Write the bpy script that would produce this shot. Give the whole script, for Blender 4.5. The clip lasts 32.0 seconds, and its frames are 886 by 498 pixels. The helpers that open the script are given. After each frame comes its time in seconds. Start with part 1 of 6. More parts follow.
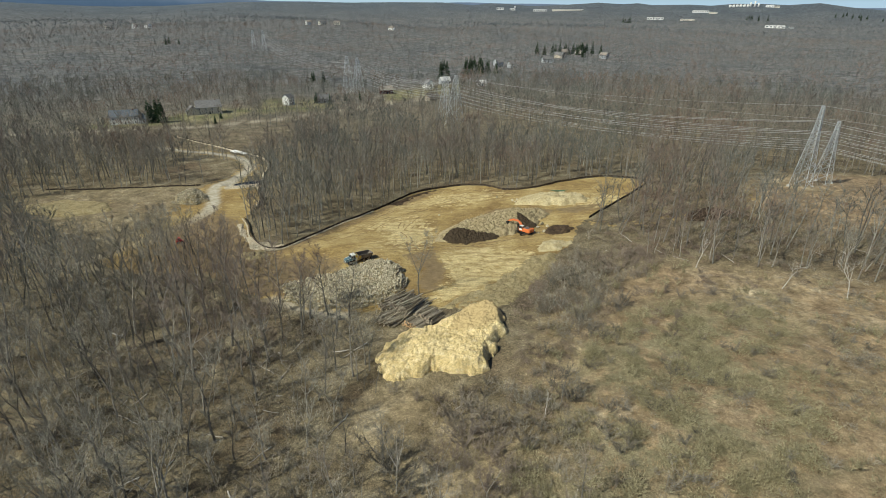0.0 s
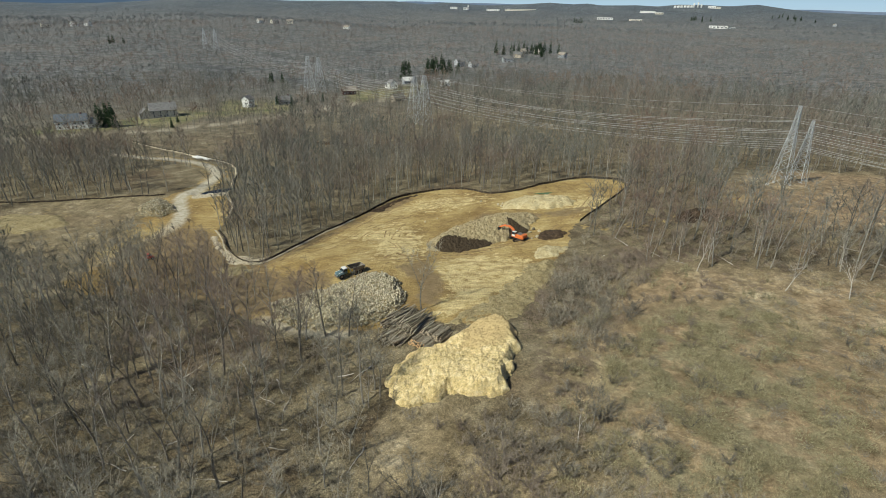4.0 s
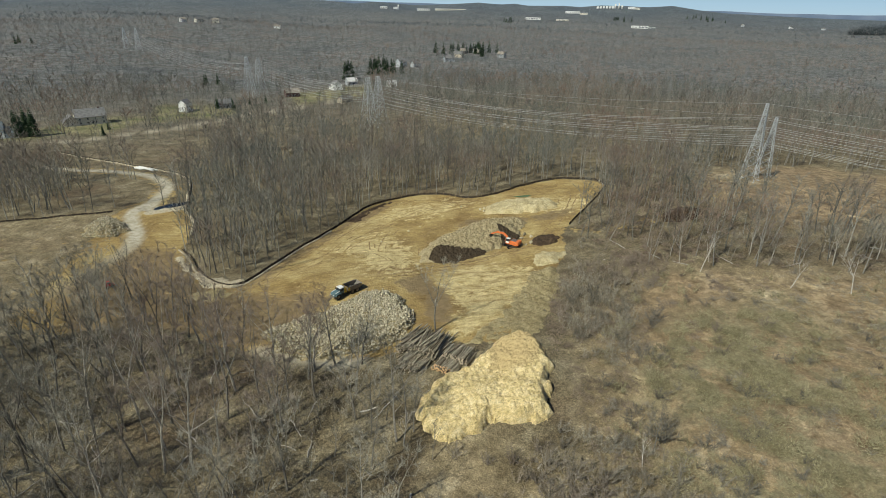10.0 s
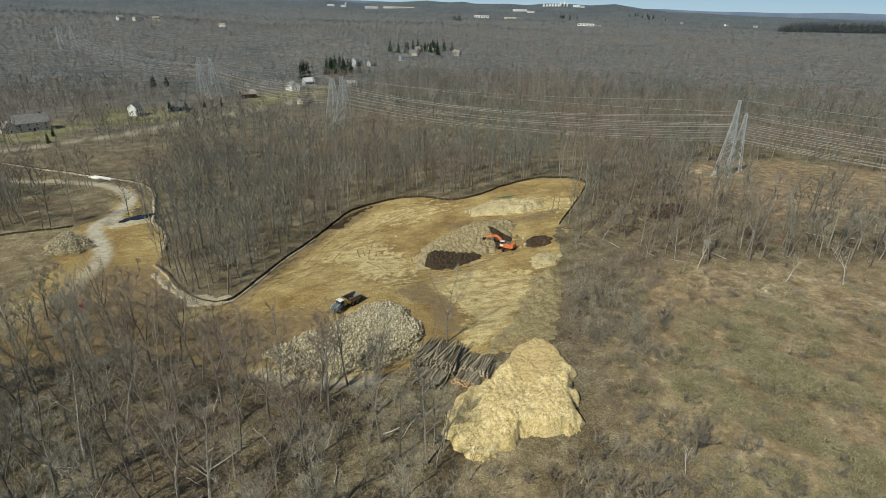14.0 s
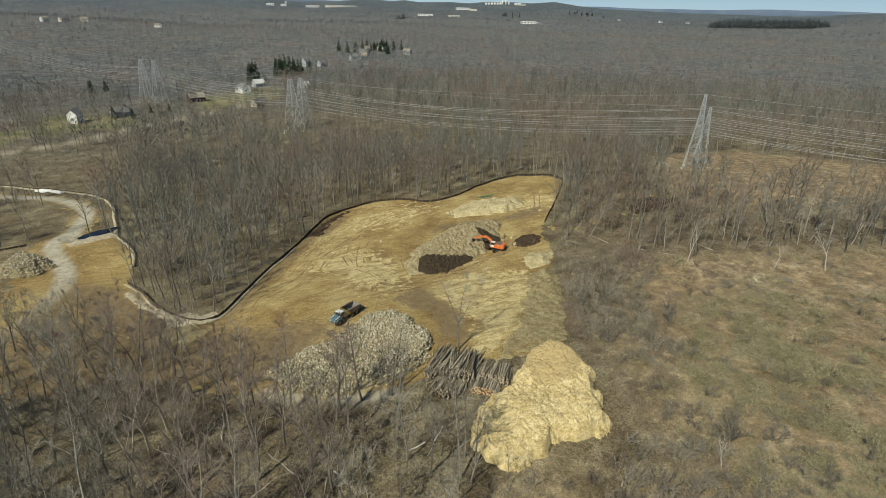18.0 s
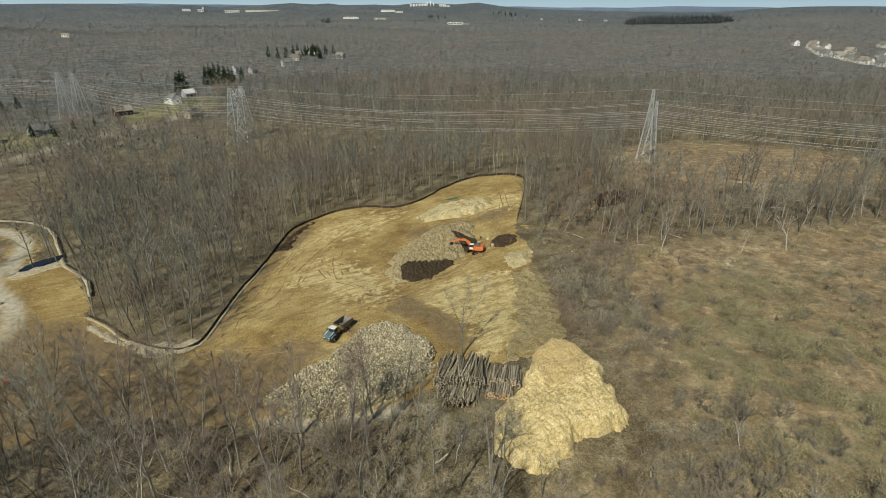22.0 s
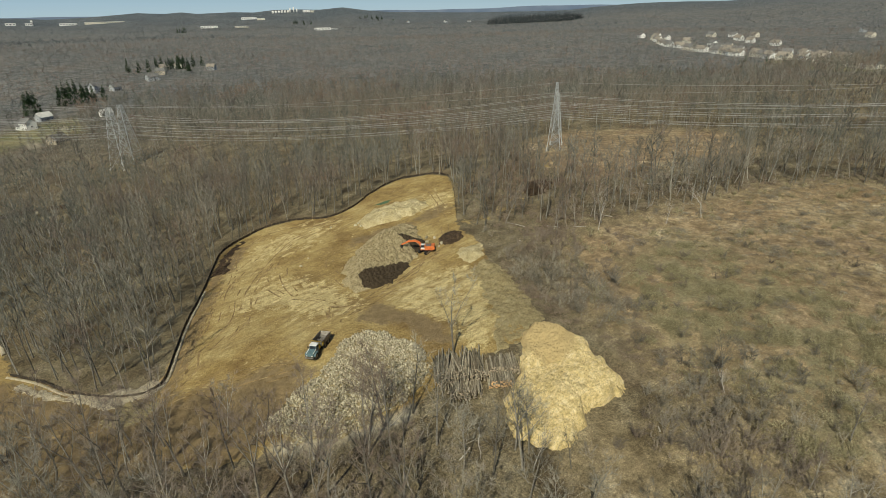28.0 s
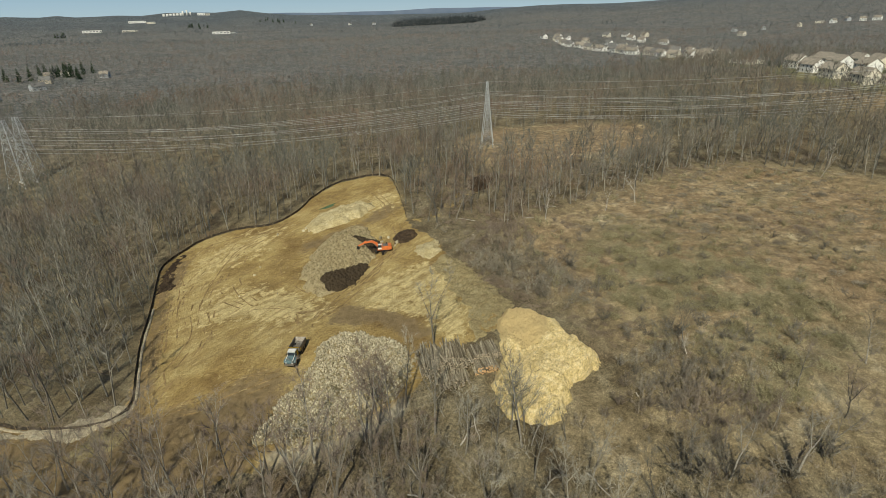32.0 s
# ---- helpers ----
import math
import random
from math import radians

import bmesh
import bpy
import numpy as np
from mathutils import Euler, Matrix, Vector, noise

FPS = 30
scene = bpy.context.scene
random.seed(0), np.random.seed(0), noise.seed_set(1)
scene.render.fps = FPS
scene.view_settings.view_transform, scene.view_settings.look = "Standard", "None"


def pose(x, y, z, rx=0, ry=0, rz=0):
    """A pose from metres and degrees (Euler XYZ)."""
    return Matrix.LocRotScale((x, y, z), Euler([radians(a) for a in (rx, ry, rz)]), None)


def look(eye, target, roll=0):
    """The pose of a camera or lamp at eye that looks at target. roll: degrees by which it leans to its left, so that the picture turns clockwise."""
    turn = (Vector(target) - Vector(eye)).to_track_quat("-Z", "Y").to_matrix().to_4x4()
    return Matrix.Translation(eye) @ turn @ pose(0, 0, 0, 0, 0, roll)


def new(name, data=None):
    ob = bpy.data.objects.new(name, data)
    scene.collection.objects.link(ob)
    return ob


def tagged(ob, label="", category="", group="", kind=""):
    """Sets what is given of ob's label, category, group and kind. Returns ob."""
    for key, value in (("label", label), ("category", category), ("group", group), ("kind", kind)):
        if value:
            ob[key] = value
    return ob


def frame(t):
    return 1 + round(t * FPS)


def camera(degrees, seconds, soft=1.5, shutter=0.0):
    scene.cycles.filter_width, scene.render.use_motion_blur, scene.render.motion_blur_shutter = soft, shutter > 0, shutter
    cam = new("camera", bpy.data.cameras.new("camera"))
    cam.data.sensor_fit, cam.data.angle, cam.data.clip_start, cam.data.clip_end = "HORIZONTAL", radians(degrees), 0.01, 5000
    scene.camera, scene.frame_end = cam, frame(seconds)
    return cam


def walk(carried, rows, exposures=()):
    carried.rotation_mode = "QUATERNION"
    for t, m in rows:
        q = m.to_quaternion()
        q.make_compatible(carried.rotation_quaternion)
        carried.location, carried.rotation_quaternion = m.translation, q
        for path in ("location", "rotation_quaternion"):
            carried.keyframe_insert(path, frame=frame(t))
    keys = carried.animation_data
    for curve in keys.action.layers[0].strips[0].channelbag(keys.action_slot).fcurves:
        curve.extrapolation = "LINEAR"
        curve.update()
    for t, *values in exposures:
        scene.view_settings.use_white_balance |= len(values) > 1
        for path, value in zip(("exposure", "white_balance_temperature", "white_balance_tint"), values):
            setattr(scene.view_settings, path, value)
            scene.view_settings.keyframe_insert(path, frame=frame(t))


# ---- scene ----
cam = camera(78.7, 32.0, soft=0.6)
PATH = [
    (0, (-1.34, -0.69, 71.70), (-1.36, 90.33, 30.23), 0.68),
    (0.5, (-2.66, 0.35, 71.68), (-1.90, 91.35, 30.17), 0.74),
    (1, (-4.02, 1.36, 71.67), (-2.49, 92.34, 30.13), 0.79),
    (1.5, (-5.29, 2.31, 71.64), (-2.27, 93.26, 30.11), 0.87),
    (2, (-6.71, 3.31, 71.59), (-2.49, 94.21, 30.06), 0.93),
    (2.5, (-8.16, 4.33, 71.59), (-3.17, 95.19, 30.07), 1.01),
    (3, (-9.59, 5.34, 71.61), (-3.60, 96.16, 30.12), 1.05),
    (3.5, (-11.06, 6.40, 71.60), (-4.24, 97.15, 30.11), 1.07),
    (5.5, (-16.66, 10.55, 71.49), (-6.18, 100.99, 30.06), 1.24),
    (6, (-18.02, 11.54, 71.41), (-6.64, 101.89, 30.00), 1.27),
    (6.5, (-19.44, 12.50, 71.37), (-7.07, 102.73, 29.96), 1.33),
    (7, (-20.91, 13.44, 71.29), (-7.46, 103.52, 29.90), 1.38),
    (7.5, (-22.38, 14.43, 71.19), (-7.79, 104.36, 29.84), 1.41),
    (8, (-23.80, 15.43, 71.16), (-8.36, 105.23, 29.82), 1.44),
    (8.5, (-25.21, 16.36, 71.03), (-8.88, 106.02, 29.71), 1.47),
    (9, (-26.51, 17.35, 70.95), (-9.41, 106.86, 29.61), 1.44),
    (9.5, (-27.91, 18.37, 70.86), (-9.77, 107.69, 29.53), 1.49),
    (10, (-29.28, 19.44, 70.81), (-10.26, 108.58, 29.46), 1.51),
    (10.5, (-30.68, 20.48, 70.83), (-10.86, 109.43, 29.42), 1.54),
    (11, (-32.10, 21.50, 70.87), (-11.33, 110.24, 29.46), 1.54),
    (11.5, (-33.52, 22.51, 70.93), (-11.89, 111.05, 29.51), 1.55),
    (12, (-34.81, 23.42, 70.92), (-12.27, 111.74, 29.51), 1.53),
    (12.5, (-36.15, 24.36, 70.93), (-12.66, 112.45, 29.53), 1.51),
    (13, (-37.52, 25.27, 70.89), (-12.96, 113.06, 29.46), 1.54),
    (13.5, (-38.96, 26.26, 70.86), (-13.14, 113.69, 29.41), 1.55),
    (14, (-40.41, 27.33, 70.83), (-13.33, 114.37, 29.36), 1.59),
    (14.5, (-41.92, 28.37, 70.78), (-13.97, 115.12, 29.28), 1.61),
    (16.5, (-46.97, 32.05, 70.41), (-14.97, 117.42, 28.89), 1.41),
    (17, (-48.39, 33.00, 70.35), (-15.52, 118.05, 28.84), 1.39),
    (17.5, (-49.72, 33.96, 70.36), (-15.87, 118.63, 28.84), 1.41),
    (18, (-50.98, 34.92, 70.48), (-15.50, 118.93, 28.99), 1.36),
    (18.5, (-52.30, 35.99, 70.65), (-15.31, 119.36, 29.20), 1.28),
    (19, (-53.60, 36.93, 70.73), (-15.57, 119.84, 29.32), 1.16),
    (19.5, (-54.94, 37.80, 70.71), (-15.75, 120.18, 29.34), 1.06),
    (20, (-56.26, 38.64, 70.64), (-15.86, 120.43, 29.30), 0.91),
    (20.5, (-57.58, 39.56, 70.68), (-15.96, 120.77, 29.40), 0.84),
    (21, (-58.93, 40.52, 70.64), (-16.13, 121.15, 29.45), 0.70),
    (21.5, (-60.22, 41.38, 70.65), (-16.20, 121.39, 29.55), 0.50),
    (22, (-61.57, 42.25, 70.69), (-16.05, 121.41, 29.63), 0.32),
    (22.5, (-62.95, 43.12, 70.80), (-15.73, 121.29, 29.77), 0.13),
    (23, (-64.36, 44.01, 70.88), (-15.60, 121.23, 29.88), -0.03),
    (23.5, (-65.76, 44.87, 70.93), (-15.60, 121.21, 30.00), -0.17),
    (24, (-67.17, 45.72, 70.96), (-15.85, 121.29, 30.07), -0.30),
    (24.5, (-68.61, 46.59, 70.95), (-15.94, 121.25, 30.13), -0.40),
    (25, (-70.00, 47.47, 70.96), (-16.07, 121.22, 30.19), -0.50),
    (25.5, (-71.42, 48.33, 70.96), (-16.20, 121.13, 30.23), -0.61),
    (27.5, (-77.00, 51.87, 70.73), (-16.61, 120.40, 30.12), -1.19),
    (28, (-78.28, 52.75, 70.60), (-16.53, 120.03, 30.01), -1.27),
    (28.5, (-79.65, 53.66, 70.50), (-16.31, 119.43, 29.92), -1.31),
    (29, (-80.90, 54.46, 70.41), (-16.28, 118.90, 29.80), -1.35),
    (29.5, (-82.25, 55.32, 70.34), (-16.20, 118.22, 29.68), -1.39),
    (30, (-83.61, 56.22, 70.37), (-15.93, 117.34, 29.76), -1.45),
    (30.5, (-85.04, 57.12, 70.40), (-16.23, 116.95, 29.85), -1.45),
    (31, (-86.43, 57.96, 70.38), (-16.77, 116.75, 29.83), -1.49),
    (31.5, (-87.82, 58.85, 70.47), (-17.23, 116.48, 29.92), -1.49),
    (32, (-89.23, 59.78, 70.64), (-17.42, 115.90, 30.17), -1.40),
]
walk(cam, [(t, look(eye, target, roll)) for t, eye, target, roll in PATH], [(0.0, 0.09, 6450, 3), (9.0, 0.04, 6430, 2), (14.0, -0.04, 6520, 2), (19.0, -0.06, 6720, 1), (25.0, -0.12, 6980, 2), (32.0, -0.15, 7020, 2)])

# ---------------------------------------------------------------- light
SUN_FROM = Vector((-0.85, -0.53, 0.0)).normalized()
SUN_UP = radians(45)
world = bpy.data.worlds.new("sky")
scene.world = world
world.use_nodes = True
wn = world.node_tree.nodes
sky = wn.new("ShaderNodeTexSky")
sky.sky_type = "NISHITA"
sky.sun_disc = False
sky.sun_elevation = SUN_UP
sky.sun_rotation = math.atan2(SUN_FROM.x, SUN_FROM.y)
sky.air_density, sky.dust_density, sky.ozone_density = 1.0, 0.3, 2.0
wn["Background"].inputs["Strength"].default_value = 0.06
cool = wn.new("ShaderNodeMix")
cool.data_type, cool.blend_type = "RGBA", "MULTIPLY"
cool.inputs[0].default_value = 1.0
cool.inputs[7].default_value = (0.88, 0.97, 1.16, 1)
world.node_tree.links.new(sky.outputs["Color"], cool.inputs[6])
world.node_tree.links.new(cool.outputs[2], wn["Background"].inputs["Color"])
sun_data = bpy.data.lights.new("sun", "SUN")
sun_data.energy, sun_data.angle, sun_data.color = 4.75, radians(0.53), (1.0, 0.95, 0.845)
sun = new("sun", sun_data)
sun.matrix_world = look((SUN_FROM * math.cos(SUN_UP) + Vector((0, 0, math.sin(SUN_UP)))) * 300, (0, 0, 0))

# ---------------------------------------------------------------- materials


class Nodes:
    """A small helper to write node materials in lines."""

    def __init__(self, name, rough=0.9, metal=0.0):
        self.mat = bpy.data.materials.new(name)
        self.mat.use_nodes = True
        self.tree = self.mat.node_tree
        self.bsdf = self.tree.nodes["Principled BSDF"]
        self.bsdf.inputs["Roughness"].default_value = rough
        self.bsdf.inputs["Metallic"].default_value = metal
        self.bsdf.inputs["Specular IOR Level"].default_value = 0.25
        self.place = self.tree.nodes.new("ShaderNodeNewGeometry").outputs["Position"]

    def link(self, a, b):
        self.tree.links.new(a, b)

    def noise(self, scale, detail=4.0, rough=0.6, stretch=None, turn=0.0, local=False):
        n = self.tree.nodes.new("ShaderNodeTexNoise")
        n.inputs["Scale"].default_value = scale
        n.inputs["Detail"].default_value = detail
        n.inputs["Roughness"].default_value = rough
        src = self.tree.nodes.new("ShaderNodeTexCoord").outputs["Object"] if local else self.place
        if stretch:
            m = self.tree.nodes.new("ShaderNodeMapping")
            m.inputs["Scale"].default_value = stretch
            m.inputs["Rotation"].default_value = (0, 0, radians(turn))
            self.link(src, m.inputs["Vector"])
            src = m.outputs["Vector"]
        self.link(src, n.inputs["Vector"])
        m = self.tree.nodes.new("ShaderNodeMapRange")
        m.inputs["From Min"].default_value, m.inputs["From Max"].default_value = 0.22, 0.78
        self.link(n.outputs["Fac"], m.inputs["Value"])
        return m.outputs["Result"]

    def cells(self, scale):
        n = self.tree.nodes.new("ShaderNodeTexVoronoi")
        n.inputs["Scale"].default_value = scale
        self.link(self.place, n.inputs["Vector"])
        return n.outputs["Distance"]

    def attr(self, name):
        n = self.tree.nodes.new("ShaderNodeAttribute")
        n.attribute_name = name
        return n.outputs["Fac"]

    def rand(self, island=False):
        if island:
            return self.tree.nodes.new("ShaderNodeNewGeometry").outputs["Random Per Island"]
        return self.tree.nodes.new("ShaderNodeObjectInfo").outputs["Random"]

    def ramp(self, fac, *stops):
        n = self.tree.nodes.new("ShaderNodeValToRGB")
        e = n.color_ramp.elements
        while len(e) < len(stops):
            e.new(0.5)
        for el, (p, c) in zip(e, stops):
            el.position = p
            el.color = (*c, 1) if len(c) == 3 else (c[0], c[0], c[0], 1)
        self.link(fac, n.inputs["Fac"])
        return n.outputs["Color"]

    def mix(self, fac, a, b, kind="MIX"):
        n = self.tree.nodes.new("ShaderNodeMix")
        n.data_type, n.blend_type = "RGBA", kind
        for value, socket in ((fac, n.inputs[0]), (a, n.inputs[6]), (b, n.inputs[7])):
            if isinstance(value, (int, float)):
                socket.default_value = value
            elif isinstance(value, tuple):
                socket.default_value = (*value, 1)
            else:
                self.link(value, socket)
        return n.outputs[2]

    def maths(self, op, a, b=0.0, clamp=False):
        n = self.tree.nodes.new("ShaderNodeMath")
        n.operation, n.use_clamp = op, clamp
        for value, socket in ((a, n.inputs[0]), (b, n.inputs[1])):
            if isinstance(value, (int, float)):
                socket.default_value = value
            else:
                self.link(value, socket)
        return n.outputs[0]

    def bump(self, height, dist, strength=0.6):
        n = self.tree.nodes.new("ShaderNodeBump")
        n.inputs["Distance"].default_value = dist
        n.inputs["Strength"].default_value = strength
        self.link(height, n.inputs["Height"])
        self.link(n.outputs["Normal"], self.bsdf.inputs["Normal"])

    def done(self, colour):
        self.link(colour, self.bsdf.inputs["Base Color"])
        return self.mat


def plain(name, c, rough=0.7, metal=0.0, vary=0.25, scale=3.0, wear=None):
    """One paint or metal, with grain and blotches."""
    n = Nodes(name, rough, metal)
    lo = tuple(v * (1 - vary) for v in c)
    hi = tuple(min(1, v * (1 + vary)) for v in c)
    a = n.ramp(n.noise(scale, 5), (0.3, lo), (0.7, hi))
    b = n.ramp(n.noise(scale * 7, 3), (0.3, (0.82, 0.82, 0.82)), (0.7, (1.0, 1.0, 1.0)))
    col = n.mix(1.0, a, b, "MULTIPLY")
    if wear:
        col = n.mix(n.ramp(n.noise(scale * 1.7, 6, 0.7), (0.52, (0,)), (0.68, (0.85,))), col, wear)
    n.bump(n.noise(scale * 5, 4), 0.01, 0.3)
    return n.done(col)


def bark(name, dark, light, stuff, red=0.0, stands=0.0):
    n = Nodes(name, 0.92)
    r = n.attr("tint") if stuff else n.rand()
    base = n.mix(r, dark, light)
    fine = n.ramp(n.noise(2.3, 4, 0.6), (0.3, (0.7, 0.7, 0.7)), (0.7, (1.15, 1.12, 1.1)))
    col = n.mix(1.0, base, fine, "MULTIPLY")
    if red:
        patch = n.ramp(n.noise(0.022, 3, 0.55), (0.5, (0,)), (0.66, (1,)))
        col = n.mix(n.maths("MULTIPLY", patch, red), col, (0.215, 0.138, 0.11))
    if stands:
        kind = n.ramp(n.noise(0.0075, 4, 0.6), (0.25, (0.78, 0.84, 0.86)), (0.45, (0.98, 1.0, 0.98)), (0.62, (1.14, 0.98, 0.88)), (0.8, (1.1, 1.06, 0.98)))
        col = n.mix(stands, col, n.mix(1.0, col, kind, "MULTIPLY"))
    return n.done(col)


BARK = bark("bark", (0.09, 0.082, 0.067), (0.38, 0.355, 0.3), False)
TWIG = bark("twigs", (0.12, 0.11, 0.086), (0.37, 0.35, 0.28), False, 0.5)
PALE = bark("bleached_wood", (0.38, 0.35, 0.3), (0.56, 0.53, 0.47), False)
WOODS = bark("woodland_bark", (0.115, 0.11, 0.095), (0.35, 0.34, 0.29), True, 0.1)
SPRAY = bark("woodland_twigs", (0.128, 0.126, 0.109), (0.262, 0.255, 0.217), True, 0.48, 0.9)
# Greyer copy of the woodland twigs, with distance haze in its colour.
HAZE_TWIG = bark("far_hazed_twigs", (0.17, 0.173, 0.167), (0.262, 0.265, 0.254), True, 0.34, 1.0)
# Blue-grey copy for the horizon trees; the blue is painted haze.
SLOPE_HAZE = bark("slope_hazed_twigs", (0.13, 0.148, 0.16), (0.2, 0.22, 0.234), True, 0.1, 0.7)
BUSH = bark("shrub_twigs", (0.14, 0.125, 0.098), (0.29, 0.265, 0.21), False, 0.3)
BUSHOLIVE = bark("shrub_twigs_olive", (0.225, 0.2, 0.112), (0.4, 0.36, 0.22), True)
BUSHGREY = bark("shrub_twigs_grey", (0.17, 0.15, 0.115), (0.38, 0.345, 0.265), True, 0.4)


def needles():
    n = Nodes("conifer_needles", 0.8)
    col = n.ramp(n.noise(1.2, 4), (0.25, (0.018, 0.036, 0.016)), (0.75, (0.06, 0.105, 0.038)))
    return n.done(n.mix(n.maths("MULTIPLY", n.rand(), 0.5), col, (0.03, 0.05, 0.028)))


NEEDLE = needles()


def grass_mat():
    n = Nodes("dry_grass_blades", 0.85)
    col = n.mix(n.attr("tint"), (0.22, 0.165, 0.085), (0.44, 0.36, 0.225))
    patch = n.ramp(n.noise(0.05, 3), (0.42, (0,)), (0.66, (1,)))
    return n.done(n.mix(n.maths("MULTIPLY", patch, 0.6), col, (0.30, 0.18, 0.085)))


GRASS = grass_mat()


def dirt_colour(n):
    """Graded subsoil: tan, ochre and brown, in drifts and blade marks."""
    big = n.ramp(n.noise(0.06, 7, 0.68), (0.25, (0.215, 0.14, 0.055)), (0.45, (0.355, 0.252, 0.099)), (0.6, (0.45, 0.34, 0.147)), (0.8, (0.525, 0.42, 0.203)))
    light = n.maths("ADD", n.attr("pale"), n.maths("MULTIPLY", n.maths("SUBTRACT", n.noise(0.3, 10, 0.84), 0.5), 2.6))
    big = n.mix(n.ramp(light, (0.42, (0,)), (0.58, (1,))), big, n.ramp(n.noise(0.3, 6, 0.7), (0.25, (0.5, 0.392, 0.182)), (0.75, (0.69, 0.57, 0.3))))
    streak = n.ramp(n.noise(1.0, 6, 0.7, (0.25, 0.8, 0.5), 35), (0.2, (0.82, 0.79, 0.75)), (0.55, (1.03, 1.03, 1.02)))
    fine = n.ramp(n.noise(1.6, 10, 0.85), (0.25, (0.5, 0.48, 0.43)), (0.6, (1.1, 1.1, 1.1)))
    col = n.mix(1.0, n.mix(1.0, big, streak, "MULTIPLY"), fine, "MULTIPLY")
    scrape = n.ramp(n.noise(0.5, 7, 0.7, (0.22, 1.0, 0.5), 35), (0.5, (0,)), (0.66, (0.6,)))
    col = n.mix(scrape, col, n.ramp(n.noise(1.2, 6, 0.8), (0.3, (0.19, 0.125, 0.05)), (0.7, (0.34, 0.24, 0.105))))
    wet = n.maths("ADD", n.attr("moist"), n.maths("MULTIPLY", n.maths("SUBTRACT", n.noise(0.24, 9, 0.8), 0.5), 1.1))
    return n.mix(n.ramp(wet, (0.38, (0,)), (0.62, (0.92,))), col, n.ramp(n.noise(0.5, 6, 0.7), (0.2, (0.15, 0.106, 0.055)), (0.8, (0.275, 0.2, 0.106))))


def ground_mat():
    n = Nodes("open_ground", 0.95)
    litter = n.ramp(n.noise(0.14, 5, 0.65), (0.2, (0.115, 0.089, 0.052)), (0.5, (0.195, 0.158, 0.096)), (0.8, (0.31, 0.265, 0.175)))
    reddish = n.ramp(n.noise(0.03, 4), (0.55, (0,)), (0.8, (0.5,)))
    litter = n.mix(reddish, litter, (0.19, 0.13, 0.08))
    field = n.ramp(n.noise(0.1, 7, 0.72), (0.2, (0.18, 0.145, 0.085)), (0.42, (0.29, 0.233, 0.138)), (0.6, (0.385, 0.313, 0.193)), (0.79, (0.62, 0.54, 0.38)))
    rust = n.ramp(n.noise(0.03, 5, 0.65), (0.22, (0.15,)), (0.5, (0.9,)))
    rust = n.maths("MULTIPLY", rust, n.attr("rust"))
    field = n.mix(rust, field, n.ramp(n.noise(0.3, 5, 0.7), (0.3, (0.232, 0.164, 0.097)), (0.75, (0.365, 0.272, 0.168))))
    tuft = n.ramp(n.noise(0.28, 7, 0.75), (0.2, (0.5, 0.48, 0.43)), (0.5, (0.98, 0.97, 0.94)), (0.76, (1.5, 1.48, 1.42)))
    field = n.mix(1.0, field, tuft, "MULTIPLY")
    olive = n.maths("MULTIPLY", n.ramp(n.noise(0.11, 5, 0.65), (0.42, (0,)), (0.58, (0.75,))), n.attr("olive"))
    field = n.mix(olive, field, n.ramp(n.noise(0.9, 5, 0.7), (0.3, (0.18, 0.168, 0.095)), (0.7, (0.3, 0.275, 0.165))))
    col = n.mix(n.attr("field"), litter, field)
    # Distance haze mixed into the canopy colour: grey, then blue farther out.
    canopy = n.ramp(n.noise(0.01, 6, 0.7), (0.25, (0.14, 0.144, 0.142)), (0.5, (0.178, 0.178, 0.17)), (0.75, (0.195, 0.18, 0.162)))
    canopy = n.mix(n.attr("far_haze"), canopy, n.ramp(n.noise(0.006, 5, 0.6), (0.3, (0.098, 0.116, 0.132)), (0.7, (0.14, 0.152, 0.16))))
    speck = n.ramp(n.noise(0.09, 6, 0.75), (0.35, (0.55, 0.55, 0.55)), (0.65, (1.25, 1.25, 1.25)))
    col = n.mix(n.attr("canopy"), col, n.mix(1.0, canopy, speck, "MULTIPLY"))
    lawn = n.ramp(n.noise(0.06, 5), (0.3, (0.15, 0.155, 0.07)), (0.7, (0.3, 0.265, 0.15)))
    col = n.mix(n.attr("lawn"), col, lawn)
    fine = n.ramp(n.noise(1.7, 6, 0.75), (0.28, (0.55, 0.55, 0.55)), (0.72, (1.3, 1.3, 1.28)))
    calm = n.maths("SUBTRACT", 1.0, n.maths("MULTIPLY", n.attr("field"), 0.55))
    col = n.mix(calm, col, n.mix(1.0, col, fine, "MULTIPLY"))
    grit = n.ramp(n.noise(4.0, 6, 0.8), (0.3, (0.48, 0.47, 0.45)), (0.55, (1.0, 1.0, 1.0)), (0.72, (1.6, 1.58, 1.5)))
    col = n.mix(calm, col, n.mix(1.0, col, grit, "MULTIPLY"))
    edge = n.maths("ADD", n.attr("dirt"), n.maths("MULTIPLY", n.maths("SUBTRACT", n.noise(0.35, 5, 0.7), 0.5), 1.1))
    edge = n.ramp(edge, (0.42, (0,)), (0.58, (1,)))
    col = n.mix(edge, col, dirt_colour(n))
    grey = n.ramp(n.noise(0.6, 6, 0.7), (0.25, (0.36, 0.315, 0.22)), (0.75, (0.56, 0.51, 0.4)))
    col = n.mix(n.attr("gravel"), col, grey)
    n.bump(n.noise(1.1, 8, 0.75), 0.35, 0.8)
    return n.done(col)


GROUND = ground_mat()


